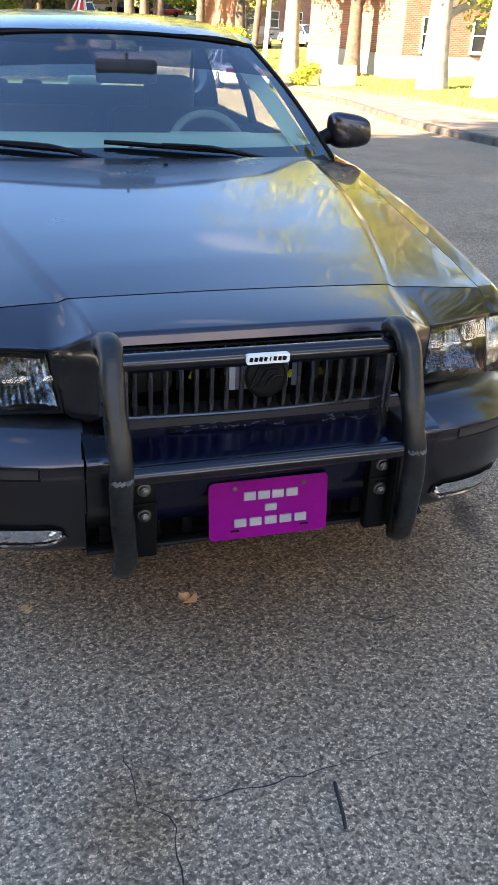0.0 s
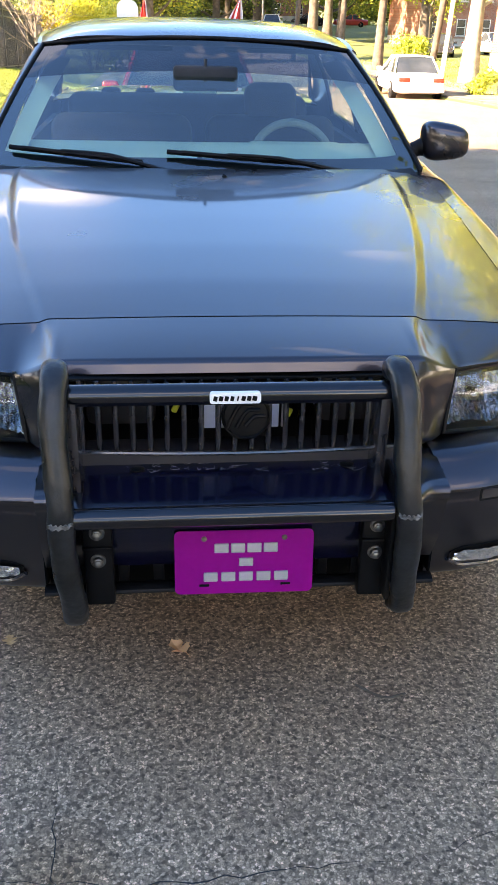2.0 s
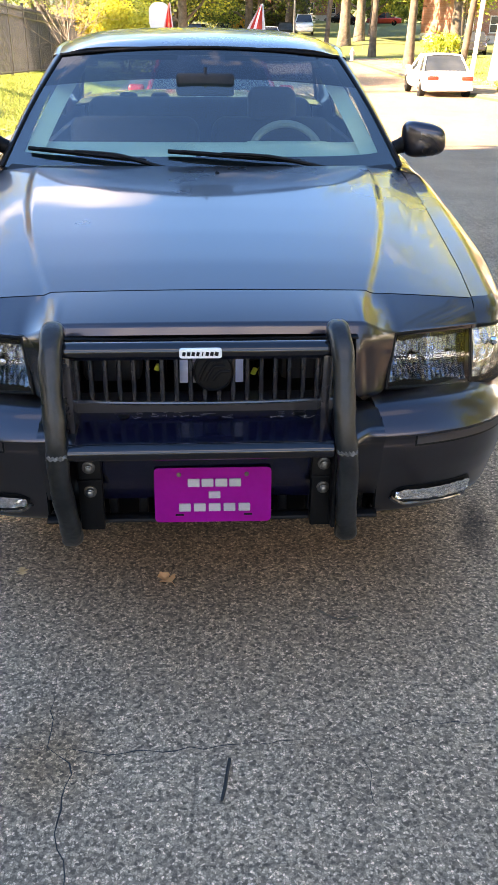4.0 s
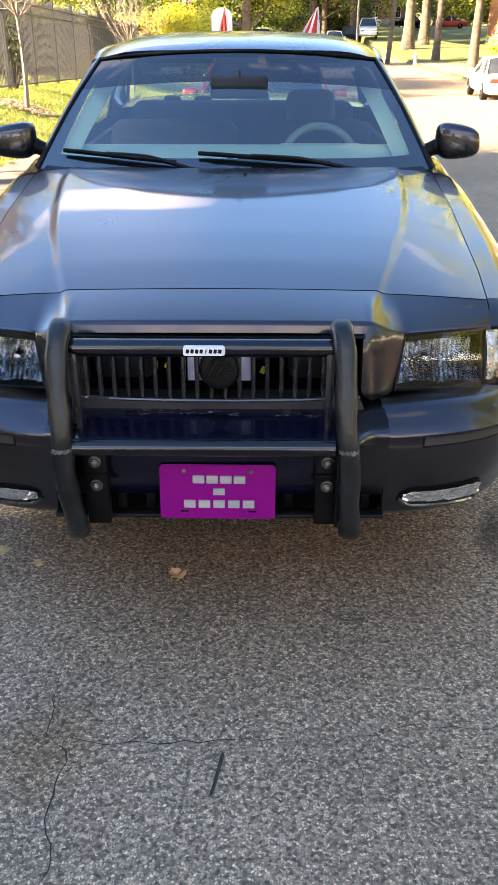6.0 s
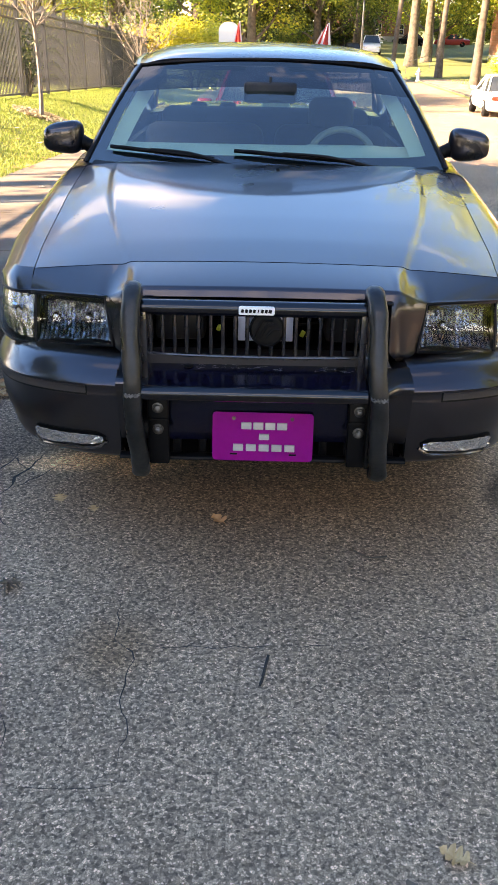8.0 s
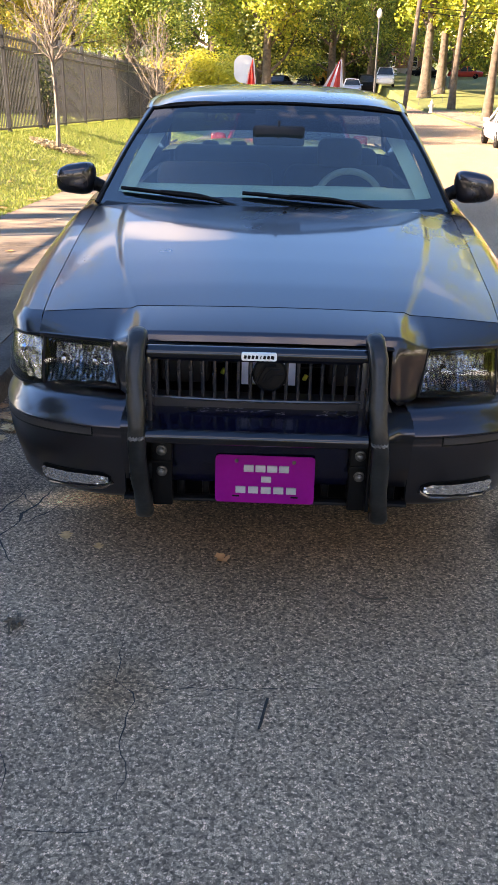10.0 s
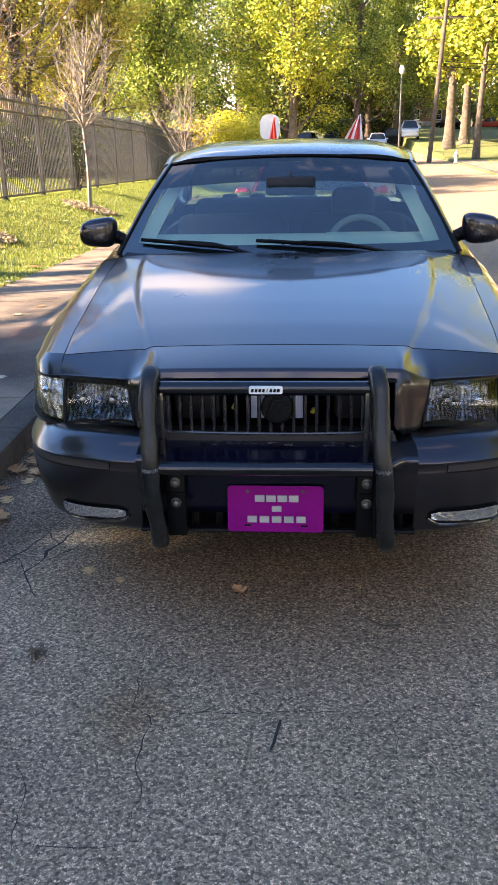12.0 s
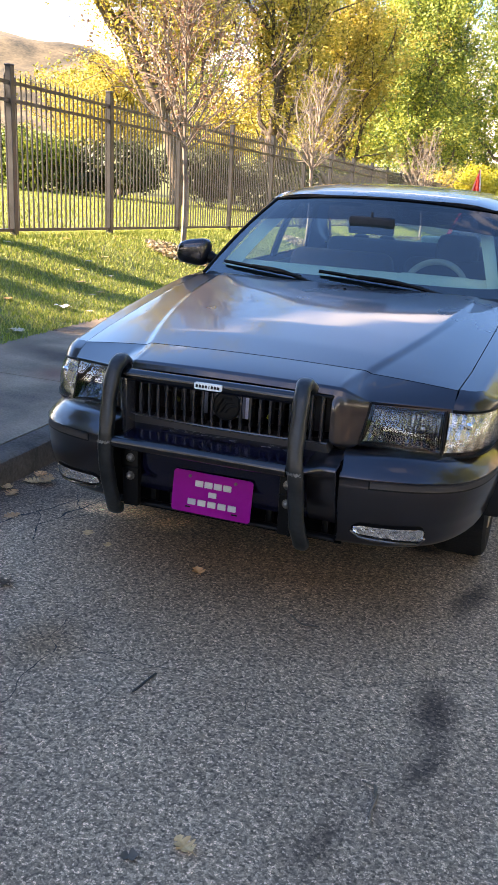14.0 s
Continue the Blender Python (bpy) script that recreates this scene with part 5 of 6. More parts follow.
def tree(name, label, x, y, h, r, base, spread, leaves, bark, count, leaf, seed, lean=(0, 0), limbs=9, puff=0.16, group="street trees", fork=0.6):
    """Tapered trunk, forking limbs, and a crown of many small leaves in loose clumps."""
    rng = np.random.default_rng(seed)
    t = thing(name, label, "tree", (x, y, ground_z(x, y)), group)
    bm = bmesh.new()
    top = fork * h
    trunk = [Vector((lean[0] * k * k + 0.05 * r * math.sin(5 * k + seed), lean[1] * k * k, -0.15 + (top + 0.15) * k)) for k in span(0, 1, 9)]
    tube(bm, trunk, [r * (1 + 0.55 * math.exp(-9 * k)) * (1 - 0.45 * k) for k in span(0, 1, 9)], 12)
    places = []
    for i in range(limbs):
        k = lerp(base / top, 1.0, (i + 0.5) / limbs) if base < top else 1.0
        s = trunk[min(9, int(k * 9))]
        a = 2.4 * i + rng.uniform(-0.4, 0.4)
        L = spread * rng.uniform(0.7, 1.1) * (1.1 - 0.35 * k)
        pts = branch_pts(s, (math.cos(a), math.sin(a), lerp(0.35, 1.3, k)), L, rng, 0.22, 6, 0.12 + 0.25 * k)
        tube(bm, pts, [max(0.012, r * 0.42 * (1 - 0.85 * j / 6)) for j in range(7)], 6)
        for j in (2, 3, 4, 5):
            sub = branch_pts(pts[j], rng.normal(size=3) + np.array(pts[j] - pts[j - 1]) * 2, L * 0.45, rng, 0.3, 4, 0.1)
            tube(bm, sub, [max(0.008, r * 0.16 * (1 - 0.85 * q / 4)) for q in range(5)], 5)
            places += sub[2:] + [pts[j]]
        places += pts[3:]
    for _ in range(limbs * 2):
        a, q = rng.uniform(0, 6.28), rng.uniform(0.1, 1) ** 0.5
        places.append(Vector((q * spread * 0.75 * math.cos(a), q * spread * 0.75 * math.sin(a), lerp(base + 0.1 * h, h, rng.uniform(0, 1) ** 0.8))))
    part("trunk", bm, bark, t, smooth=50)
    if count:
        P = np.array([tuple(p) for p in places])
        P[:, 2] = np.clip(P[:, 2], base, h)
        idx = rng.integers(0, len(P), count)
        d = rng.normal(size=(count, 3))
        d /= np.linalg.norm(d, axis=1)[:, None]
        c = P[idx] + d * (puff * h * 0.5 * rng.uniform(0.15, 1, count) ** 0.5)[:, None] * np.array([1, 1, 0.75])
        part("crown", leaf_mesh("crown", c, leaf, rng, face=d), leaves, t)
    return t


def sapling(label, x, y, h, fork, spread, leaves, count, seed, twigs=26):
    """Thin staked young tree: slim stem, a fan of upright twigs."""
    rng = np.random.default_rng(seed)
    t = thing("young_tree", label, "tree", (x, y, ground_z(x, y)), "young trees along the fence")
    bm = bmesh.new()
    stem = [Vector((0.03 * math.sin(3 * k), 0.02 * math.sin(4 * k), -0.1 + (fork + 0.1) * k)) for k in span(0, 1, 6)]
    tube(bm, stem, [0.048 - 0.014 * k for k in span(0, 1, 6)], 8)
    pl = []
    lead = branch_pts(stem[-1], (0.02, 0.02, 1), (h - fork) * 0.9, rng, 0.05, 8, 0.1)
    tube(bm, lead, [max(0.006, 0.030 * (1 - 0.85 * j / 8)) for j in range(9)], 6)
    for i in range(twigs):
        a = 2.4 * i + rng.uniform(-0.3, 0.3)
        k = i / twigs
        root = lead[int(6.5 * k ** 1.3)] - Vector((0, 0, 0.12 * rng.uniform(0, 1)))
        L = (h - fork) * lerp(0.80, 0.34, k) * rng.uniform(0.7, 1.1)
        pts = branch_pts(root, (math.cos(a), math.sin(a), lerp(0.85, 1.9, k) * rng.uniform(0.7, 1.2)), L, rng, 0.09, 6, 0.09)
        tube(bm, pts, [max(0.004, 0.014 * (1 - 0.8 * j / 6)) for j in range(7)], 5)
        for j in (1, 2, 3, 4, 5):
            for _ in range(2):
                sub = branch_pts(pts[j], np.array(pts[j] - pts[j - 1]) / L * 6 + rng.normal(size=3) * 0.55, L * rng.uniform(0.22, 0.42), rng, 0.16, 3, 0.08)
                tube(bm, sub, [0.006, 0.005, 0.004, 0.003], 4)
                pl += sub
        pl += pts[2:]
    part("stem", bm, TWIG, t)
    if count:
        P = np.array([tuple(p) for p in pl])
        c = P[rng.integers(0, len(P), count)] + rng.normal(size=(count, 3)) * 0.05
        part("leaves", leaf_mesh("leaves", c, 0.06, rng), leaves, t)
    return t


def shrub(label, x, y, w, h, leaves, count, leaf, seed, name="shrub", group="shrubs"):
    rng = np.random.default_rng(seed)
    t = thing(name, label, "shrub", (x, y, ground_z(x, y)), group)
    bm = bmesh.new()
    lobes = [(rng.uniform(-0.32, 0.32) * w, rng.uniform(-0.3, 0.3) * w, rng.uniform(0.24, 0.70) * h, rng.uniform(0.20, 0.34)) for _ in range(11)]
    for lx, ly, lz, q in lobes:
        tube(bm, branch_pts((0.1 * lx, 0.1 * ly, -0.1), (lx, ly, lz), math.hypot(lx, ly, lz), rng, 0.1, 4, 0), [0.03, 0.024, 0.018, 0.012, 0.008], 5)
    part("woody_base", bm, BARK_DARK, t, kind="stuff")
    L = np.array(lobes)
    k = rng.integers(0, len(L), count)
    d = rng.normal(size=(count, 3))
    d /= np.linalg.norm(d, axis=1)[:, None]
    rad = (L[k, 3] * rng.uniform(0.45, 1.08, count))[:, None] * d * np.array([w, w, h])
    c = L[k, :3] + rad
    c[:, 2] = np.clip(c[:, 2], 0.03, None)
    part("foliage", leaf_mesh("foliage", c, leaf, rng, face=d), leaves, t)
    return t


# trees across the hollow, closing the view
for i, (x, y, h, sp, mat) in enumerate((
        (-27, 88, 17, 6.5, LEAF_GREEN), (-20, 96, 18, 6.5, LEAF_YELLOW), (-13.5, 82, 15, 6.0, LEAF_GREEN), (-7.5, 92, 18, 6.5, LEAF_GREEN), (-2.0, 84, 15, 6.0, LEAF_YELLOW), (4.5, 99, 18, 6.5, LEAF_GREEN),
        (9.5, 108, 17, 6.5, LEAF_GREEN), (17, 104, 18, 7.0, LEAF_YELLOW), (24, 98, 17, 6.5, LEAF_GREEN), (-34, 104, 20, 7, LEAF_YELLOW), (31, 110, 19, 7, LEAF_YELLOW), (-44, 98, 19, 7, LEAF_GREEN), (40, 100, 18, 7, LEAF_GREEN), (13, 126, 19, 7, LEAF_GREEN), (-10, 118, 20, 7, LEAF_GREEN))):
    tree("broadleaf_tree", "tall broadleaf tree with green and yellowing autumn leaves", x, y, h * 1.85, 0.36, 2.2, sp * 1.2, mat, BARK_DARK, 34000, 0.26, 100 + i, limbs=18, puff=0.10, group="trees across the hollow")
for i in range(17):
    shrub("dense leafy undergrowth below the far trees", -46 + 5.4 * i, 132 + 5 * math.sin(2.3 * i), 8.5, 6.5 + 1.6 * math.sin(1.7 * i), LEAF_GREEN if i % 3 else LEAF_YELLOW, 4500, 0.42, 500 + i, "undergrowth", "undergrowth below the far trees")
for i, (x, y) in enumerate(((-3.5, 112), (2.5, 119), (-17, 113), (8.6, 121), (-25, 116))):
    tree("broadleaf_tree", "full dark green tree at the back of the far wood", x, y, 21, 0.34, 0.8, 7.0, LEAF_DEEP, BARK_DARK, 12000, 0.46, 150 + i, limbs=16, puff=0.2, group="trees across the hollow")
# tall trees at the far side of the street
tree("tall_tree", "tall tree with a slim dark trunk and turning leaves", 10.65, 49, 19, 0.21, 6.5, 5.5, LEAF_YELLOW, BARK_DARK, 9000, 0.34, 201, (0.9, 0), fork=0.75)
tree("tall_tree", "tall tree with a smooth pale trunk and turning leaves", 12.7, 40, 18, 0.32, 3.0, 5.5, LEAF_YELLOW, BARK_PALE, 15000, 0.22, 202, (0.5, 0), fork=0.75)
tree("tall_tree", "stout tree with a flared trunk and yellow-green leaves", 14.7, 30, 17, 0.40, 2.3, 6.5, LEAF_YELLOW, BARK_PALE, 20000, 0.19, 203, (0.3, 0))
tree("tall_tree", "broad tree with a thick pale trunk at the lawn edge", 14.6, 25.5, 18, 0.52, 5.0, 7.0, LEAF_YELLOW, BARK_PALE, 20000, 0.19, 204, (0.4, 0))
tree("street_tree", "slim forked tree with yellowing leaves", 11.0, 62, 16, 0.20, 6, 4.0, LEAF_YELLOW, BARK_DARK, 5000, 0.36, 205, (0.6, 0), fork=0.75)
tree("street_tree", "dark-trunked tree with yellowing leaves", 11.0, 75, 16, 0.40, 5, 5.0, LEAF_YELLOW, BARK_DARK, 7000, 0.40, 206, fork=0.7)
tree("street_tree", "dark-trunked tree with yellowing leaves", 13.0, 80, 17, 0.36, 5, 5.0, LEAF_GREEN, BARK_DARK, 7000, 0.40, 207, fork=0.7)
tree("street_tree", "dark-trunked tree with yellowing leaves", 19.1, 48, 16, 0.36, 4, 5.0, LEAF_YELLOW, BARK_DARK, 8000, 0.32, 208, fork=0.7)
tree("street_tree", "dark-trunked tree with low yellow boughs before the brick block", 14.9, 38, 13, 0.30, 2.8, 5.2, LEAF_YELLOW, BARK_DARK, 16000, 0.19, 211, fork=0.6)
tree("street_tree", "dark-trunked tree with yellowing leaves", 17.5, 66, 16, 0.34, 4, 5.5, LEAF_YELLOW, BARK_DARK, 8000, 0.36, 209, fork=0.7)
for i, (x, y) in enumerate(((15.5, 88), (21, 90), (27, 86), (20, 74), (25, 62))):
    tree("street_tree", "leafy tree with low yellow-green boughs", x, y, 15, 0.3, 2.4, 5.5, LEAF_YELLOW if i % 2 else LEAF_GREEN, BARK_DARK, 16000, 0.28, 260 + i, limbs=11, puff=0.22)
tree("street_tree", "dark-trunked tree with yellowing leaves", 6.4, 112, 15, 0.34, 4, 5.0, LEAF_GREEN, BARK_DARK, 6000, 0.45, 210, fork=0.7)
# behind the fence
tree("golden_tree", "spreading tree with heavy dark limbs and golden leaves", -13.6, 30, 13.0, 0.27, 2.6, 8.0, LEAF_GOLD, BARK_DARK, 46000, 0.12, 220, (-3.4, 0), limbs=18, puff=0.15, fork=0.55, group="trees behind the fence")
tree("golden_tree", "golden-leaved tree behind the fence", -9.6, 38, 11.5, 0.28, 1.8, 5.5, LEAF_GOLD, BARK_DARK, 34000, 0.125, 221, limbs=12, puff=0.12, fork=0.55, group="trees behind the fence")
tree("golden_tree", "yellow-green tree with loose open boughs behind the fence", -11.6, 34, 12.0, 0.30, 2.0, 6.0, LEAF_GOLD, BARK_DARK, 30000, 0.12, 225, (0.8, 0), limbs=13, puff=0.12, fork=0.55, group="trees behind the fence")
tree("golden_tree", "golden-leaved tree behind the fence", -20.5, 38, 6.4, 0.22, 1.4, 4.4, LEAF_GOLD, BARK_DARK, 18000, 0.13, 222, limbs=11, puff=0.20, fork=0.55, group="trees behind the fence")
for i, (x, y, h) in enumerate(((-24.5, 43, 6.2), (-29, 47, 6.6), (-17.5, 45, 7.0))):
    tree("golden_tree", "low golden tree at the park edge", x, y, h, 0.2, 0.9, 4.6, LEAF_GOLD, BARK_DARK, 14000, 0.14, 270 + i, limbs=12, puff=0.16, fork=0.5, group="trees behind the fence")
tree("green_tree", "tall full green tree behind the fence", -9.2, 54, 17, 0.36, 1.6, 6.0, LEAF_GREEN, BARK_DARK, 50000, 0.15, 223, limbs=14, puff=0.12, fork=0.6, group="trees behind the fence")
tree("green_tree", "tall green tree with turning leaves", -16.5, 60, 17, 0.36, 2.0, 6.5, LEAF_YELLOW, BARK_DARK, 36000, 0.16, 224, limbs=13, puff=0.12, fork=0.6, group="trees behind the fence")
# trees behind the viewer that shade the parked car
for i, (x, y, h, sp) in enumerate(((-14.5, -5.0, 11.5, 3.6), (-12.5, -10.5, 12.5, 4.0), (-18.0, -5.2, 14.5, 4.0), (-18.5, -11.5, 16.0, 4.5), (-23.0, -4.6, 19.0, 4.4), (-25.0, -12.5, 19.0, 5.0), (-13.0, -17.0, 14.0, 5.0))):
    tree("shade_tree", "large leafy tree that shades the kerb", x, y, h, 0.4, 2.2, sp, LEAF_GREEN, BARK_DARK, 10000, 0.55, 240 + i, limbs=12, puff=0.26, fork=0.55, group="shade trees")

for i, (x, y, h) in enumerate(((-13.2, 1.0, 13.2), (-12.8, 5.4, 13.0), (-16.5, 2.8, 15.0))):
    tree("shade_tree", "tall high-crowned tree that shades the street", x, y, h, 0.3, 8.8, 3.0, LEAF_GREEN, BARK_DARK, 6000, 0.45, 250 + i, limbs=11, puff=0.24, fork=0.72, group="shade trees")
# unseen trees that close the street behind and right of the viewer, darkening reflections
for i, (x, y, h) in enumerate(((-8, -66, 13), (2, -72, 12), (11, -68, 14), (15, -26, 14), (22, -30, 15), (-14, -34, 15), (24, -9, 13), (26, -2, 13), (14.5, 6.5, 20), (14.0, 13.0, 18), (20, 1, 17), (21, -13, 15), (-4, -80, 16))):
    tree("street_tree", "full leafy tree added out of view to darken the car's reflections", x, y, h, 0.34, 1.4, 4.6, LEAF_GREEN if i % 3 == 1 else LEAF_DEEP, BARK_DARK, 6000, 0.50, 280 + i, limbs=12, puff=0.26, fork=0.55, group="trees lining the street")

sapling("young tree with a slim stem and dry reddish leaves", -4.56, 11.3, 4.8, 1.62, 1.2, LEAF_DRY, 3600, 31, 34)
sapling("bare young tree with grey twigs", -4.54, 17.5, 3.9, 1.65, 0.9, LEAF_DRY, 60, 32, 30)
sapling("bare young tree with pale twigs", -4.25, 29.5, 3.9, 0.9, 0.9, LEAF_DRY, 160, 33, 24)
shrub("bright yellow autumn shrub beyond the lawn", -3.7, 43, 3.6, 3.5, LEAF_BRIGHT, 8000, 0.14, 41)
shrub("rusty autumn shrub beside the fence end", -6.0, 44, 2.4, 2.9, LEAF_GOLD, 3200, 0.16, 42)
for i, (x, y, w, h) in enumerate(((-19.5, 29.5, 4.6, 2.7), (-16.5, 30.5, 4.4, 2.4), (-13.4, 32.5, 4.2, 2.5), (-10.6, 33.5, 4.0, 2.5), (-9.2, 36.5, 4.0, 2.6), (-8.9, 40.0, 4.0, 2.6), (-23.0, 30.0, 4.8, 2.7), (-12.0, 36.5, 4.0, 2.6))):
    shrub("dark green unclipped hedge shrub behind the fence", x, y, w, h, LEAF_DARK if i % 4 else LEAF_GREEN, 12000, 0.15, 50 + i, "hedge_shrub", "hedge behind the fence")
shrub("rounded yellow-green bush by the lawn", 10.95, 33, 1.1, 0.95, LEAF_YELLOW, 2200, 0.09, 60)
shrub("clipped dark green bush", 17.0, 45, 2.2, 2.0, LEAF_GREEN, 2600, 0.13, 61)
shrub("low yellow-green shrub under the trees", 14.6, 58, 2.6, 1.8, LEAF_YELLOW, 2200, 0.16, 62)
# creeper on the fence
shrub("dark creeper grown through the fence bars", -5.85, 21.6, 0.9, 1.9, LEAF_DARK, 900, 0.08, 63, "creeper")


# lawn blades
def blades(name, label, n, x0, x1, y0, y1, size, seed):
    rng = np.random.default_rng(seed)
    xs, ys = rng.uniform(x0, x1, n), y0 + (y1 - y0) * rng.uniform(0, 1, n) ** 1.5
    v, f = [], []
    for i, (x, y) in enumerate(zip(xs, ys)):
        z, a = ground_z(x, y), rng.uniform(0, 6.28)
        hgt, w = size * rng.uniform(0.4, 1.2), size * 0.16
        c, s = math.cos(a) * w, math.sin(a) * w
        v += [(x - c, y - s, z - 0.01), (x + c, y + s, z - 0.01), (x + rng.normal() * hgt * 0.5, y + rng.normal() * hgt * 0.5, z + hgt)]
        f.append((3 * i, 3 * i + 1, 3 * i + 2))
    me = bpy.data.meshes.new(name)
    me.from_pydata(v, [], f)
    ob = part(name, me, GRASS, None, smooth=0)
    return tagged(ob, label, "grass", kind="stuff")


blades("lawn_grass", "short autumn lawn between pavement and fence", 190000, FENCE_X - 0.3, WALK_X + 0.03, 1.5, 34, 0.042, 71)
blades("park_grass", "mown grass behind the fence", 90000, -24, FENCE_X - 0.3, 6, 40, 0.07, 72)
blades("verge_grass", "sunlit grass verge across the street", 30000, 11.0, 26, 14, 60, 0.11, 73)

# ---- fence ----
fence = thing("picket_fence", "black steel picket fence with double top rail", "fence")


def fence_z(y):
    return 0.88 - 0.036 * max(min(y, 60), 5)


def bar(a, b, half):
    """A square bar from a to b."""
    bm = bmesh.new()
    ends = [[bm.verts.new((p[0] + sx * half, p[1], p[2] + sz * half)) for sx, sz in ((-1, -1), (1, -1), (1, 1), (-1, 1))] for p in (a, b)]
    for k in range(4):
        bm.faces.new((ends[0][k], ends[0][(k + 1) % 4], ends[1][(k + 1) % 4], ends[1][k]))
    bm.faces.new(ends[0][::-1])
    bm.faces.new(ends[1])
    return bm


POST0, BAY = 8.94, 2.44
post_me = finish(boxed((0, 0, 1.0), (0.085, 0.085, 2.10), 0.006, 1), "post")
cap_me = finish(boxed((0, 0, 2.06), (0.09, 0.09, 0.02), 0.006, 2), "cap")
bm = boxed((0, 0, 1.0), (0.018, 0.018, 1.86), 0.002, 1)
tube(bm, [(0, 0, 1.93), (0, 0, 2.01)], [0.010, 0.001], 4)
picket_me = finish(bm, "picket")
for me in (post_me, cap_me, picket_me):
    me.materials.append(FENCE_PAINT)
far_pickets = bmesh.new()
for k in range(-4, 18):
    y = POST0 + k * BAY
    p = part("post", post_me, None, fence)
    p.location = (FENCE_X, y, fence_z(y))
    part("cap", cap_me, None, p)
    if k == 17:
        break
    for hgt, sz in ((1.86, 0.04), (1.65, 0.04), (0.08, 0.04)):
        part("rail", bar((FENCE_X, y + 0.04, fence_z(y) + hgt), (FENCE_X, y + BAY - 0.04, fence_z(y + BAY) + hgt), 0.5 * sz), FENCE_PAINT, fence, smooth=0)
    for j in range(1, 22):
        yy = y + j * BAY / 22
        if -2 <= k <= 9:
            q = part("picket", picket_me, None, fence)
            q.location = (FENCE_X, yy, fence_z(yy))
        else:
            box(far_pickets, (FENCE_X, yy, fence_z(yy) + 1.0), (0.018, 0.018, 1.95))
tagged(part("picket_rest", far_pickets, FENCE_PAINT, fence), kind="stuff")

# ---- parked vehicles ----
def other_car(name, label, x, y, yaw, paint, length=4.6, height=1.43, wide=1.76, z=None, group="parked cars", estate=False):
    """A plain sedan: moulded body, glazed cabin, wheels, lamps, mirrors. Its nose points along local +y."""
    c = thing(name, label, "car", (x, y, (ground_z(x, y) if x > fk(y) or x < KERB_X else road_z(y)) if z is None else z), group)
    c.rotation_euler.z = radians(yaw)
    L, W, H = length / 2, wide / 2, height
    belt = 0.60 * H

    def ring(u, v):
        yy = lerp(-L, L, u)
        e = abs(2 * u - 1)
        w = W * (1 - 0.16 * e ** 6)
        top = table(u, [(0, 0.52 * H), (0.02, 0.62 * H), (0.22, 0.645 * H), (0.34, belt + 0.04), (0.66, belt + 0.03), (0.72, 0.625 * H), (0.96, 0.55 * H), (1, 0.44 * H)])
        low = 0.20 + 0.10 * e ** 8
        a = 2 * math.pi * v
        ca, sa = math.cos(a), math.sin(a)
        q = lambda t, k: math.copysign(abs(t) ** k, t)
        return w * q(ca, 0.35), yy, lerp(low, top, 0.5 + 0.5 * q(sa, 0.4))
    b = sheet(ring, 40, 32)
    bmesh.ops.remove_doubles(b, verts=b.verts, dist=0.0005)
    bmesh.ops.holes_fill(b, edges=[e for e in b.edges if e.is_boundary], sides=60)
    part("body", b, paint, c, smooth=50)
    ya, yb, yc, yd = (-0.66 * L if not estate else -0.90 * L), (-0.36 * L if not estate else -0.78 * L), 0.10 * L, 0.42 * L
    cab = bmesh.new()
    lo = [(-W * 0.82, ya, belt), (W * 0.82, ya, belt), (W * 0.92, yd, belt), (-W * 0.92, yd, belt)]
    hi = [(-W * 0.68, yb, H - 0.03), (W * 0.68, yb, H - 0.03), (W * 0.68, yc, H - 0.03), (-W * 0.68, yc, H - 0.03)]
    A, B = [cab.verts.new(p) for p in lo], [cab.verts.new(p) for p in hi]
    for k in range(4):
        cab.faces.new((A[k], A[(k + 1) % 4], B[(k + 1) % 4], B[k]))
    cab.faces.new(B)
    part("window_glass", cab, DARK_GLASS, c, smooth=0)
    part("roof", sheet(lambda u, v: (lambda s, t: (s * W * 0.70, t, H - 0.02 + 0.03 * (1 - s * s) - 0.03 * abs(2 * v - 1) ** 4))(2 * u - 1, lerp(yb - 0.03, yc + 0.03, v)), 12, 12), paint, c, solid=-0.02)
    for sd in (-1, 1):
        for (p, q) in (((sd * W * 0.91, ya, belt), (sd * W * 0.69, yb, H - 0.03)), ((sd * W * 0.93, yd, belt), (sd * W * 0.69, yc, H - 0.03)), ((sd * W * 0.925, -0.10 * L, belt), (sd * W * 0.70, -0.10 * L, H - 0.02))):
            part("pillar", tubed([p, q], 0.032, 6), paint, c)
        for wy in (-0.60 * L, 0.62 * L):
            m = pose(sd * (W - 0.10), wy, 0.315, 0, 90, 0)
            wheel = part("wheel", lathed([(0.18, -0.09), (0.29, -0.10), (0.315, -0.08), (0.315, 0.08), (0.29, 0.10), (0.18, 0.09)], 28, m), TYRE, c)
            part("rim", lathed([(0.05, -0.095), (0.19, -0.08), (0.20, -0.10), (0.20, 0.10), (0.19, 0.08), (0.05, 0.095)], 20, m), STEEL, wheel)
        part("tail_lamp", boxed((sd * W * 0.66, -L + 0.025, 0.50 * H), (0.38, 0.08, 0.14), 0.02), RED_LENS, c)
        part("headlamp", boxed((sd * W * 0.68, L - 0.06, 0.40 * H), (0.36, 0.12, 0.13), 0.03), CHROME, c)
        part("door_mirror", boxed((sd * (W + 0.07), 0.30 * L, belt + 0.07), (0.20, 0.11, 0.14), 0.045, 3), paint, c)
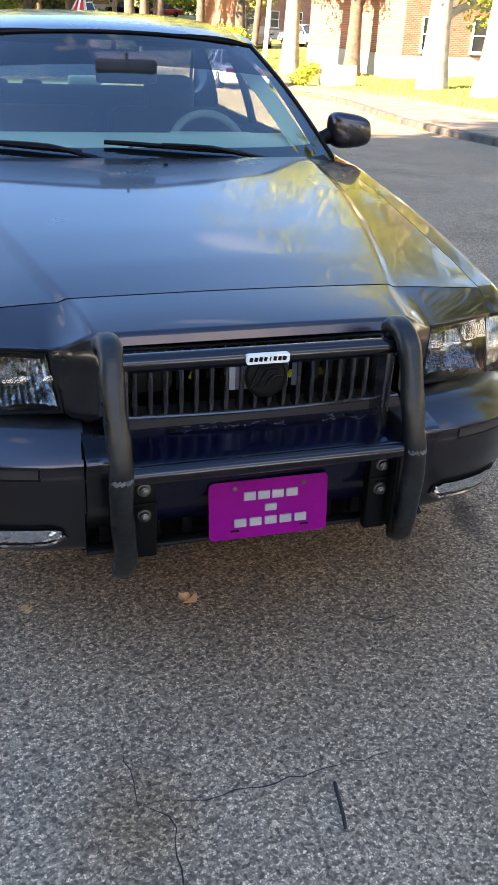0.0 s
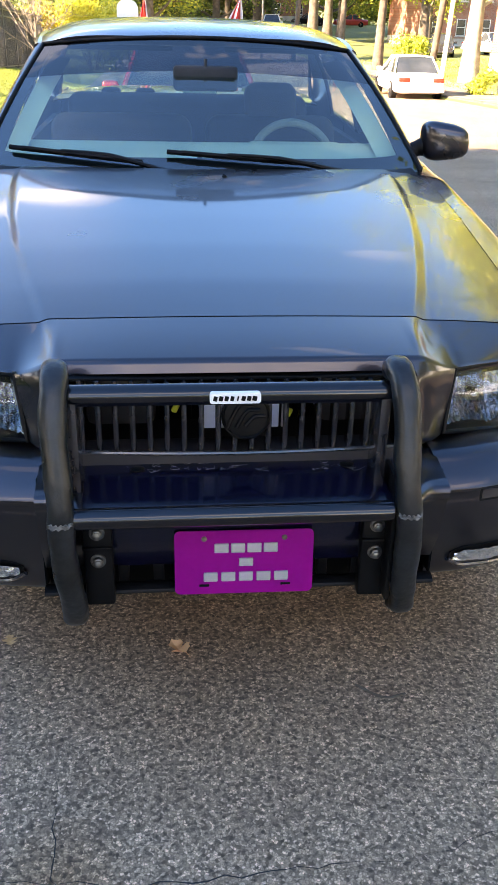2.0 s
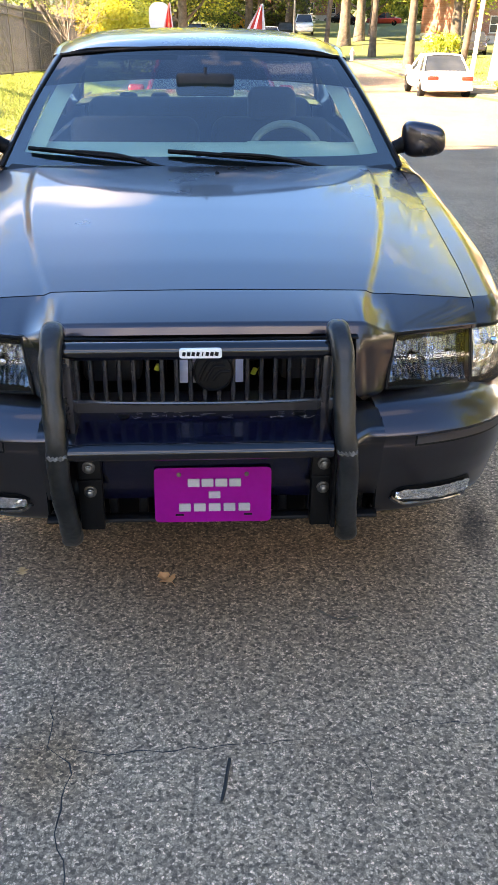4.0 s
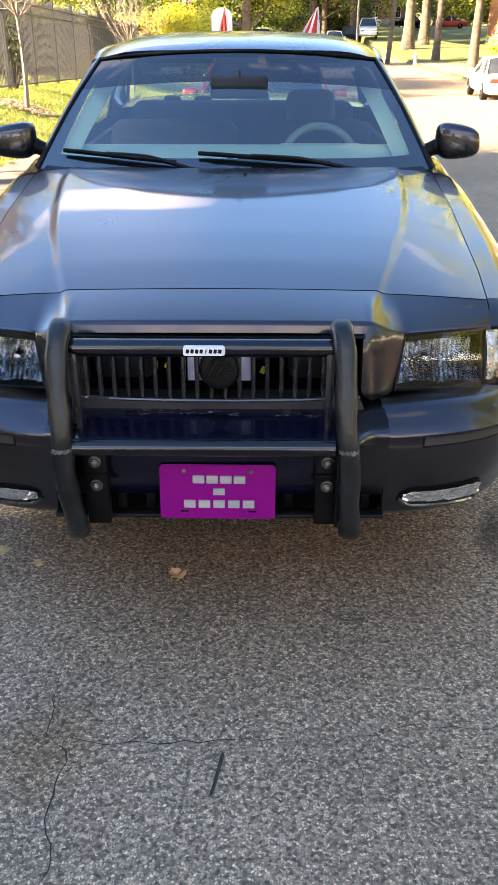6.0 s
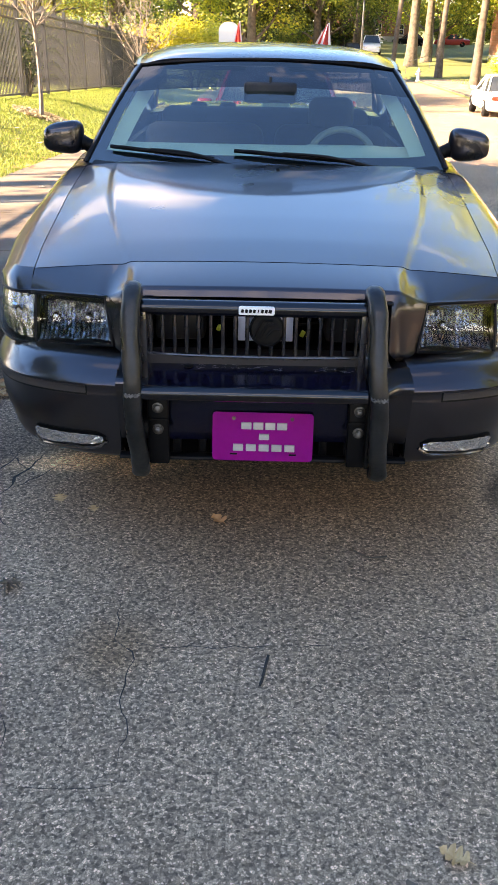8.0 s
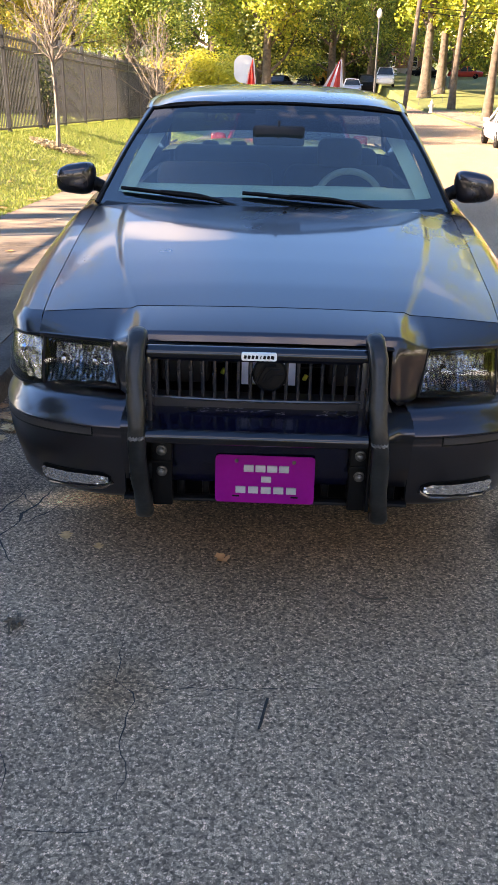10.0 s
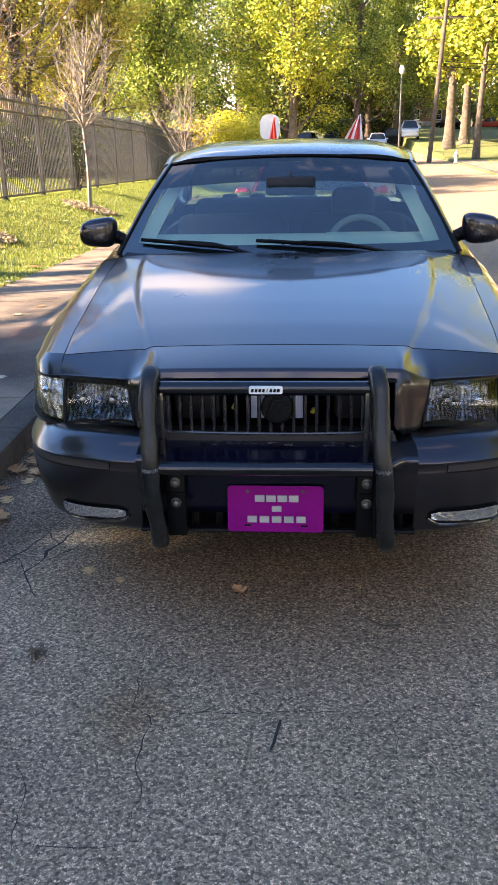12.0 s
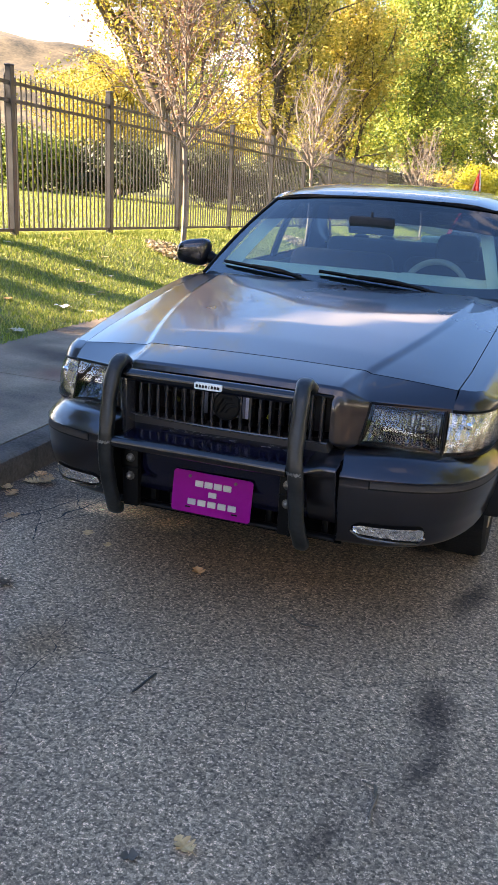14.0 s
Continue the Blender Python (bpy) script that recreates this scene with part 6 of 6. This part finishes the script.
    part("number_plate", boxed((0, -L + 0.012, 0.36 * H), (0.30, 0.03, 0.15), 0.004), WHITE_PAINT, c, "pale blank plate")
    part("bumper", boxed((0, -L + 0.06, 0.27 * H), (wide * 0.92, 0.16, 0.16), 0.05, 3), paint, c)
    part("bumper", boxed((0, L - 0.06, 0.25 * H), (wide * 0.88, 0.16, 0.16), 0.05, 3), paint, c)
    return c


red = other_car("compact_car", "bright red car parked nose to tail behind", 0.06, 12.35, 180, RED_PAINT, 4.7, 1.44, 1.74)
RZ = red.location.z
for x, sw in ((-0.42, -0.16), (0.79, -0.31)):
    fl = thing("window_flag", "red and white cloth flag clipped to a car window", "flag", (x, 12.55, RZ + 1.44), "window flags")
    part("pole", tubed([(0, 0, 0), (-0.05, 0, 0.48)], 0.009, 8), WHITE_PAINT, fl)

    def cloth(u0, u1):
        """A strip of a limp cloth that hangs from the pole's top and spreads downwards."""
        return lambda u, v: (lambda q: (-0.05 + 0.045 * v + sw * q * (0.08 + 0.92 * v), 0.03 * math.sin(9 * q + 2 * v), 0.47 - 0.44 * v + 0.05 * q * v))(lerp(u0, u1, u))
    stripes = ((0.0, 0.85, "red_field", CLOTH_RED), (0.85, 1.0, "white_stripe", CLOTH_WHITE)) if x < 0 else ((0.0, 0.14, "white_stripe", CLOTH_WHITE), (0.14, 0.50, "red_field", CLOTH_RED), (0.50, 0.66, "white_stripe", CLOTH_WHITE), (0.66, 0.84, "red_field", CLOTH_RED), (0.84, 1.0, "white_stripe", CLOTH_WHITE))
    for a, b, nm, mat in stripes:
        part(nm, sheet(cloth(a, b), 5, 8), mat, fl)
# board and post are added to stand in for a far sun glint
board = thing("glint_board", "plain white rounded board on a post, standing in for a sun glint", "sign", (-1.90, 39.5, ground_z(-1.90, 39.5)))
part("panel", outline([(x, z + 2.32) for x, z in rounded(0.86, 1.1, 0.36, 8)], -0.03, 0.03), WHITE_PAINT, board)
part("post", tubed([(0, 0.05, -0.2), (0, 0.05, 2.2)], 0.04, 10), STEEL, board)
other_car("white_sedan", "white sedan parked across the street", 8.35, 33.4, -3, WHITE_CAR, 4.7, 1.38)
other_car("silver_sedan", "silver sedan parked by the brick building", 21.5, 63, 200, SILVER, 4.5, 1.4)
other_car("brown_sedan", "brownish sedan parked by the brick building", 18.0, 63, 165, GREY_PLASTIC, 4.6, 1.4)
other_car("red_hatchback", "red car parked between the trees", 22.0, 54.5, 170, RED_PAINT, 4.2, 1.45)
other_car("red_sedan", "red car on the rise under the trees", 22.5, 120, 80, RED_PAINT, 4.4, 1.45)
other_car("dark_sedan", "dark car on the rise under the trees", 17.5, 122, 95, BLACK_PLASTIC, 4.4, 1.45)
other_car("white_suv", "white high-roofed car on the far road", 9.3, 90, 175, WHITE_CAR, 4.6, 1.72, estate=True)
other_car("silver_hatchback", "silver car on the far road", 6.3, 92, 178, SILVER, 4.2, 1.45)
other_car("black_suv", "black high-roofed car on the far road", 8.1, 97, 178, BLACK_PLASTIC, 4.6, 1.75, estate=True)
other_car("dark_sedan", "dark car beneath the far trees", -1.0, 100, 160, BLACK_PLASTIC, 4.5, 1.45)
other_car("dark_sedan", "dark car beneath the far trees", 2.0, 104, 170, GREY_PLASTIC, 4.5, 1.5)

YELLOW = pbr("school bus yellow", (0.55, 0.26, 0.02), (0.62, 0.32, 0.03), 0.45, scale=2)
bus = thing("school_bus", "yellow school bus with a white roof, far down the street", "bus", (5.2, 121, road_z(121)))
bus.rotation_euler.z = radians(-28)
part("body", boxed((0, 0, 1.35), (2.3, 7.0, 1.9), 0.15, 3), YELLOW, bus)
part("bonnet", boxed((0, -4.1, 1.0), (2.0, 1.5, 1.1), 0.2, 3), YELLOW, bus)
part("roof", boxed((0, 0, 2.45), (2.2, 7.0, 0.42), 0.18, 4), WHITE_PAINT, bus)
for sd in (-1, 1):
    for k in range(8):
        part("window", boxed((sd * 1.14, -2.9 + k * 0.82, 1.95), (0.06, 0.62, 0.50), 0.02), DARK_GLASS, bus)
    for wy in (-3.9, 2.2):
        part("wheel", lathed([(0.2, -0.12), (0.45, -0.12), (0.48, 0), (0.45, 0.12), (0.2, 0.12)], 22, pose(sd * 1.0, wy, 0.48, 0, 90, 0)), TYRE, bus)
part("windscreen", boxed((0, -3.48, 1.95), (1.9, 0.06, 0.8), 0.03), DARK_GLASS, bus)

# ---- buildings ----
def brick_house(name, label, x, y, yaw, w, d, h, storeys, bays):
    b = thing(name, label, "building", (x, y, ground_z(x, y) - 0.3), "brick apartment blocks")
    b.rotation_euler.z = radians(yaw)
    part("wall", boxed((0, d / 2, h / 2), (w, d, h)), BRICK, b, smooth=0)
    part("foundation", boxed((0, d / 2, 0.45), (w + 0.08, d + 0.08, 0.9)), STONE_BASE, b, smooth=0)
    rf = bmesh.new()
    pts = [rf.verts.new(p) for p in ((-w / 2 - 0.4, -0.4, h), (w / 2 + 0.4, -0.4, h), (w / 2 + 0.4, d + 0.4, h), (-w / 2 - 0.4, d + 0.4, h), (-w / 2 + d * 0.3, d / 2, h + d * 0.28), (w / 2 - d * 0.3, d / 2, h + d * 0.28))]
    for q in ((0, 1, 5, 4), (1, 2, 5), (2, 3, 4, 5), (3, 0, 4), (3, 2, 1, 0)):
        rf.faces.new([pts[i] for i in q])
    part("roof", rf, ROOF, b, smooth=0)
    for s in range(storeys):
        for k in range(bays):
            wx, wz = -w / 2 + (k + 0.5) * w / bays, 1.75 + s * (h - 0.6) / storeys
            win = part("window", boxed((wx, -0.005, wz), (0.72, 0.06, 1.25)), DARK_GLASS, b, smooth=0)
            fr = bmesh.new()
            for cx, cz, sx, sz in ((0, 0.63, 0.80, 0.05), (0, -0.63, 0.80, 0.05), (0.375, 0, 0.05, 1.26), (-0.375, 0, 0.05, 1.26), (0, 0, 0.72, 0.05)):
                box(fr, (wx + cx, -0.03, wz + cz), (sx, 0.07, sz))
            part("frame", fr, WHITE_PAINT, win, smooth=0)
            part("sill", boxed((wx, -0.06, wz - 0.70), (0.92, 0.16, 0.08)), STONE_BASE, win, smooth=0)
    return b


brick_house("brick_building", "red brick apartment block with pale foundation, dappled by tree shade", 23.7, 36.8, 6, 15, 9, 8.0, 3, 6)
brick_house("brick_building", "red brick apartment block behind the street trees", 32.0, 80, 4, 22, 10, 8.5, 3, 10)
brick_house("brick_building", "red brick block far down the street", 12.5, 128, 0, 12, 9, 8.5, 3, 4)
brick_house("brick_building", "red brick block far down the street", -24.0, 104, 10, 16, 9, 8.0, 3, 5)
ph = thing("pale_house", "pale rendered house showing between the trees", "building", (-18.0, 94, ground_z(-18, 94) - 0.2))
part("wall", boxed((0, 3, 2.2), (6.5, 6, 4.4)), WHITE_PAINT, ph, smooth=0)
part("roof", outline([(-3.7, 4.4), (3.7, 4.4), (0, 6.2)], -0.4, 6.4), ROOF, ph, smooth=0)
part("window", boxed((1.2, -0.01, 2.2), (1.1, 0.05, 1.3)), DARK_GLASS, ph, smooth=0)

# ---- poles and street furniture ----
pole = thing("utility_pole", "leaning brown wooden utility pole", "pole", (12.1, 44, ground_z(12.1, 44)), "utility poles")
part("shaft", tubed([(0, 0, -0.2), (0.55, 0, 6), (0.95, 0, 10)], [0.17, 0.15, 0.12], 12), BARK_DARK, pole)
pole = thing("utility_pole", "slim white metal pole", "pole", (11.5, 40, ground_z(11.5, 40)), "utility poles")
part("shaft", tubed([(0, 0, -0.2), (0.3, 0, 6), (0.5, 0, 10)], [0.10, 0.09, 0.08], 12), WHITE_PAINT, pole)
pole = thing("utility_pole", "dark leaning utility pole with cables", "pole", (7.57, 60, ground_z(7.57, 60)), "utility poles")
part("shaft", tubed([(0, 0, -0.3), (0.48, 0, 7.2), (0.7, 0, 10.5)], [0.16, 0.14, 0.11], 12), BARK_DARK, pole)
part("crossarm", boxed((0.6, 0, 8.8), (2.2, 0.12, 0.14), 0.02), BARK_DARK, pole)
for k, z in enumerate((6.0, 6.3, 8.9)):
    part("cable", tubed([(0.45 + t * 22, t * -14, z - 3.2 * t * (1 - t)) for t in span(0, 1, 14)], 0.022, 5), BLACK_PLASTIC, pole)
lampst = thing("street_lamp", "slim grey street lamp with a white globe", "lamp", (5.76, 62, road_z(62)))
part("post", tubed([(0, 0, 0), (0, 0, 5.6)], [0.09, 0.05], 10), STEEL, lampst)
part("globe", lathed([(0.05, 5.55), (0.16, 5.65), (0.18, 5.85), (0.12, 6.05), (0.04, 6.12)], 16), WHITE_PAINT, lampst)
hyd = thing("fire_hydrant", "small pale fire hydrant at the verge", "hydrant", (8.9, 57, ground_z(9.3, 57)))
part("barrel", lathed([(0.14, 0), (0.14, 0.05), (0.10, 0.07), (0.10, 0.5), (0.13, 0.52), (0.13, 0.56), (0.10, 0.6), (0.03, 0.72)], 16), STONE_BASE, hyd)
part("outlet", tubed([(-0.18, 0, 0.4), (0.18, 0, 0.4)], 0.05, 10), STONE_BASE, hyd)
part("cap", lathed([(0.04, 0), (0.04, 0.05), (0.02, 0.07)], 8, pose(0, 0, 0.70)), STONE_BASE, hyd)
whole("low_wall", boxed((12.3, 33, ground_z(12.3, 33) + 0.36), (1.4, 0.3, 0.76), 0.02), WHITE_PAINT, "low white wall by the far pavement", "wall")
rail_ = thing("hand_rail", "short grey metal hand rail on the grassy slope", "rail", (10.2, 66, ground_z(10.2, 66)))
part("rail", tubed([(-0.9, -0.5, 0), (-0.9, -0.5, 0.75), (0.9, 0.5, 1.25), (0.9, 0.5, 0.2)], 0.02, 8), STEEL, rail_)
part("rail", tubed([(-0.9, -0.5, 0.4), (0.9, 0.5, 0.9)], 0.018, 8), STEEL, rail_)

# wooded hill on the skyline
hill = sheet(lambda u, v: (lerp(-900, -150, u), lerp(520, 1000, v), 8 + 105 * math.sin(math.pi * v) ** 1.3 * (0.35 + 0.65 * soft(0, 0.35, u)) * (1 - soft(0.45, 1.0, u)) + 5 * math.sin(40 * u) * math.sin(23 * v)), 60, 24)
whole("hill", hill, pbr("far autumn woods", (0.020, 0.022, 0.014), (0.17, 0.13, 0.075), 0.95, scale=0.05, fine=0.4, bump=1), "distant wooded hill in autumn colours", "hill", kind="structure", smooth=60)


# ---- litter on the ground ----
LEAF_TAN = pbr("dry tan leaf", (0.46, 0.25, 0.10), (0.68, 0.43, 0.21), 0.75, scale=40, fine=200)
LEAF_PALE = pbr("pale dry leaf", (0.40, 0.34, 0.24), (0.60, 0.53, 0.40), 0.8, scale=40, fine=200)
LEAF_BROWN = pbr("brown oak leaf", (0.30, 0.135, 0.05), (0.48, 0.25, 0.11), 0.8, scale=40, fine=200)
LEAF_ORANGE = pbr("curled orange leaf", (0.56, 0.24, 0.09), (0.78, 0.41, 0.19), 0.7, scale=40, fine=200)
CRACK = pbr("crack shadow", (0.012, 0.012, 0.012), (0.03, 0.03, 0.03), 0.95, scale=30)


def oak_leaf(size, seed, curl=0.25, lobes=4):
    """A lobed dry leaf, curled along its rib, with a short stalk."""
    rng = random.Random(seed)
    bm = bmesh.new()
    mid, left, right = [], [], []
    n = lobes * 6
    for i in range(n + 1):
        t = i / n
        w = (0.11 + 0.36 * abs(math.sin(math.pi * lobes * t)) ** 0.8) * math.sin(math.pi * min(1, 0.12 + 0.86 * t)) * rng.uniform(0.85, 1.15)
        y = (t - 0.5)
        z = curl * 0.25 * (y * 2) ** 2
        mid.append(bm.verts.new((0.02 * math.sin(4 * t), y, z)))
        left.append(bm.verts.new((-w, y + 0.05 * w, z + curl * w * rng.uniform(0.5, 1.0))))
        right.append(bm.verts.new((w, y + 0.05 * w, z + curl * w * rng.uniform(0.4, 0.9))))
    for i in range(n):
        bm.faces.new((mid[i], mid[i + 1], left[i + 1], left[i]))
        bm.faces.new((mid[i], right[i], right[i + 1], mid[i + 1]))
    tube(bm, [(0, -0.5, curl * 0.25), (0.02, -0.62, curl * 0.2), (0.06, -0.72, 0.05)], [0.012, 0.010, 0.008], 5)
    bmesh.ops.scale(bm, vec=(size, size, size), verts=bm.verts)
    lo = min(v.co.z for v in bm.verts)
    bmesh.ops.translate(bm, vec=(0, 0, -lo), verts=bm.verts)
    return bm


def litter(label, x, y, size, turn, mat, seed, curl=0.25, lobes=4, z=0.0, group="fallen leaves"):
    ob = whole("fallen_leaf", oak_leaf(size, seed, curl, lobes), mat, label, "leaf", group)
    ob.location = (x, y, z + 0.001)
    ob.rotation_euler = (0, 0, radians(turn))
    return ob


litter("curled orange-brown leaf on the asphalt", -0.148, 2.213, 0.068, 35, LEAF_ORANGE, 1, 0.8, 2)
litter("pale tan oak leaf on the asphalt", 0.425, 0.868, 0.066, 60, LEAF_TAN, 2, 0.55, 4)
litter("pale dry leaf on the asphalt", -0.600, 2.273, 0.045, 15, LEAF_TAN, 3, 0.3, 3)
litter("pale dry leaf on the asphalt", -0.735, 2.34, 0.06, 200, LEAF_TAN, 4, 0.25, 4)
litter("small brown leaf on the asphalt", -0.063, 0.645, 0.06, 80, LEAF_BROWN, 5, 0.3, 3)
litter("small dark leaf on the asphalt", 0.320, 0.785, 0.045, 120, BARK_DARK, 6, 0.4, 2)
for i, (x, y) in enumerate(((-0.953, 1.797), (-1.106, 1.898), (-0.971, 1.637), (-0.989, 1.557), (-1.31, 2.048), (-1.204, 2.177), (-1.304, 2.755), (-1.304, 2.57), (-1.36, 2.374), (-1.138, 2.349), (-1.05, 1.60), (-1.33, 2.86), (-1.28, 2.98), (-1.34, 3.12), (-1.25, 3.2), (-1.32, 3.35), (-1.2, 3.4), (-1.35, 1.9), (-1.25, 1.5), (-1.34, 1.2), (-0.9, 1.72), (-1.36, 3.6), (-1.30, 2.2))):
    litter("dry oak leaf lying near the kerb", x, y, 0.055 + 0.03 * ((i * 7) % 5) / 4, i * 77, (LEAF_TAN, LEAF_BROWN, LEAF_TAN, LEAF_BROWN)[i % 4], 20 + i, 0.2 + 0.05 * (i % 4), 3 + i % 2)
rng = random.Random(77)
for cx, cy, n in ((-1.02, 1.62, 9), (-1.30, 2.10, 9), (-1.33, 2.75, 5), (-1.30, 3.4, 8)):
    for i in range(n):
        litter("dry oak leaf in a drift beside the kerb", cx + rng.uniform(-0.05, 0.11), cy + rng.uniform(-0.13, 0.13), rng.uniform(0.07, 0.11), rng.uniform(0, 360), rng.choice((LEAF_TAN, LEAF_BROWN, LEAF_ORANGE, LEAF_BROWN)), 300 + i + int(100 * cy), rng.uniform(0.3, 0.5), 4, 0.004 * (i % 4))
for i in range(60):
    x, y = rng.uniform(-5.7, -3.15), rng.uniform(3.5, 16)
    if i % 3 == 0:
        x = rng.uniform(-3.4, -3.05)
    litter("dry leaf lying in the lawn", x, y, rng.uniform(0.07, 0.12), rng.uniform(0, 360), rng.choice((LEAF_PALE, LEAF_BROWN, LEAF_TAN)), 100 + i, 0.12, 4, ground_z(x, y) + 0.03, "leaves in the lawn")
for i in range(14):
    x, y = rng.uniform(-3.0, -1.6), rng.uniform(2.2, 12)
    litter("dry leaf lying on the pavement", x, y, rng.uniform(0.05, 0.09), rng.uniform(0, 360), rng.choice((LEAF_PALE, LEAF_BROWN)), 200 + i, 0.3, 3, road_z(y) + 0.139, "leaves on the pavement")
whole("stick", tubed(spline([(0.032, 1.489, 0.006), (0.024, 1.44, 0.007), (0.018, 1.40, 0.006), (0.011, 1.371, 0.005)], 3), [0.0042] * 9 + [0.003], 7), CRACK, "short straight dark stick on the asphalt", "stick")
tw = bmesh.new()
tube(tw, spline([(0.800, 1.268, 0.006), (0.815, 1.22, 0.007), (0.812, 1.17, 0.006), (0.822, 1.133, 0.005)], 3), [0.004] * 9 + [0.002], 6)
tube(tw, [(0.805, 1.262, 0.006), (0.765, 1.272, 0.008)], [0.003, 0.002], 5)
whole("twig", tw, BARK_DARK, "small forked dark twig on the asphalt", "twig")
whole("twig", tubed(spline([(0.30, 2.05, 0.005), (0.36, 2.0, 0.006), (0.42, 2.012, 0.004)], 4), 0.003, 6), BARK_DARK, "small crooked twig on the asphalt", "twig")
cl = bmesh.new()
r_ = random.Random(9)
for i in range(26):
    a = r_.uniform(0, 6.28)
    q = r_.uniform(0, 0.03)
    p = (-0.765 + q * math.cos(a), 1.785 + q * math.sin(a), r_.uniform(0.004, 0.028))
    tube(cl, [p, (p[0] + r_.uniform(-0.03, 0.03), p[1] + r_.uniform(-0.03, 0.03), max(0.002, p[2] + r_.uniform(-0.012, 0.012)))], [0.004, 0.002], 5)
whole("debris_clump", cl, BARK_DARK, "small clump of dark leaf debris on the asphalt", "debris")
whole("paper_scrap", sheet(lambda u, v: (-3.62 + 0.16 * u, 6.45 + 0.09 * v, ground_z(-3.55, 6.5) + 0.04 + 0.012 * math.sin(7 * u + 4 * v)), 8, 6), WHITE_PAINT, "crumpled white paper scrap in the grass", "litter")


def crack(pts, w, seed):
    """A ragged open crack: a thin dark channel with uneven edges."""
    g = random.Random(seed)
    line = []
    for a, b in zip(pts, pts[1:]):
        n = max(2, int(math.dist(a, b) / 0.03))
        line += [(lerp(a[0], b[0], i / n) + g.uniform(-0.006, 0.006), lerp(a[1], b[1], i / n) + g.uniform(-0.006, 0.006)) for i in range(n)]
    line.append(pts[-1])
    bm = bmesh.new()
    prev = None
    for i, p in enumerate(line):
        q = line[min(i + 1, len(line) - 1)]
        o = line[max(i - 1, 0)]
        d = Vector((q[0] - o[0], q[1] - o[1], 0)).normalized()
        k = w * g.uniform(0.35, 1.2) * math.sin(math.pi * min(0.97, max(0.06, i / len(line))))
        s = Vector((-d.y, d.x, 0)) * k
        z = road_z(p[1]) + 0.0012
        a, c, b = bm.verts.new((p[0] - s.x, p[1] - s.y, z)), bm.verts.new((p[0], p[1], z - 0.0006)), bm.verts.new((p[0] + s.x, p[1] + s.y, z))
        if prev:
            bm.faces.new((prev[0], a, c, prev[1]))
            bm.faces.new((prev[1], c, b, prev[2]))
        prev = (a, c, b)
    ob = part("crack", bm, CRACK, None, smooth=0)
    return tagged(ob, "thin ragged dark crack in the asphalt", "crack", "cracks in the asphalt")


crack([(-0.42, 1.80), (-0.40, 1.538), (-0.338, 1.493), (-0.345, 1.30), (-0.313, 1.20), (-0.33, 1.05)], 0.0022, 1)
crack([(-0.577, 1.554), (-0.42, 1.54), (-0.25, 1.52), (0.0, 1.53), (0.18, 1.545), (0.322, 1.536)], 0.0018, 2)
crack([(-0.879, 2.723), (-0.90, 2.60), (-0.95, 2.50), (-0.939, 2.432), (-1.0, 2.28)], 0.006, 3)
crack([(-0.983, 2.77), (-1.0, 2.62), (-1.042, 2.494), (-1.12, 2.36), (-1.18, 2.05)], 0.006, 4)
crack([(-0.80, 2.62), (-0.86, 2.50), (-0.93, 2.42)], 0.004, 10)
crack([(-1.05, 2.75), (-0.96, 2.62), (-0.88, 2.52)], 0.004, 11)
crack([(-1.15, 2.52), (-1.02, 2.40), (-0.93, 2.22), (-0.86, 2.10)], 0.0035, 12)
crack([(-0.94, 2.43), (-1.03, 2.46), (-1.12, 2.36)], 0.003, 13)
crack([(-0.70, 1.30), (-0.62, 1.22), (-0.60, 1.08), (-0.58, 0.98)], 0.002, 5)
crack([(-1.2, 1.62), (-1.05, 1.42), (-0.95, 1.36), (-0.8, 1.35), (-0.62, 1.33)], 0.0025, 6)
crack([(0.34, 1.50), (0.36, 1.44), (0.35, 1.36)], 0.0022, 7)
crack([(-0.58, 1.02), (-0.40, 1.01), (-0.28, 1.04)], 0.0014, 8)
crack([(0.322, 1.536), (0.5, 1.60), (0.66, 1.58), (0.9, 1.66)], 0.0014, 9)
mu = thing("mulch_ring", "ring of pale dry mulch round a young tree", "mulch", (0, 0, 0), "mulch rings")
mu2 = thing("mulch_ring", "ring of pale dry mulch round a young tree", "mulch", (0, 0, 0), "mulch rings")
for m_, (cx, cy) in ((mu, (-4.56, 11.3)), (mu2, (-4.54, 17.5))):
    c = [(cx + 0.55 * math.sqrt(rng.random()) * math.cos(a), cy + 0.55 * math.sqrt(rng.random()) * math.sin(a)) for a in (rng.uniform(0, 6.28) for _ in range(1500))]
    part("mulch", leaf_mesh("mulch", [(x, y, ground_z(x, y) + rng.uniform(0.01, 0.07)) for x, y in c], 0.07, np.random.default_rng(4)), LEAF_DRYMULCH, m_, smooth=0)
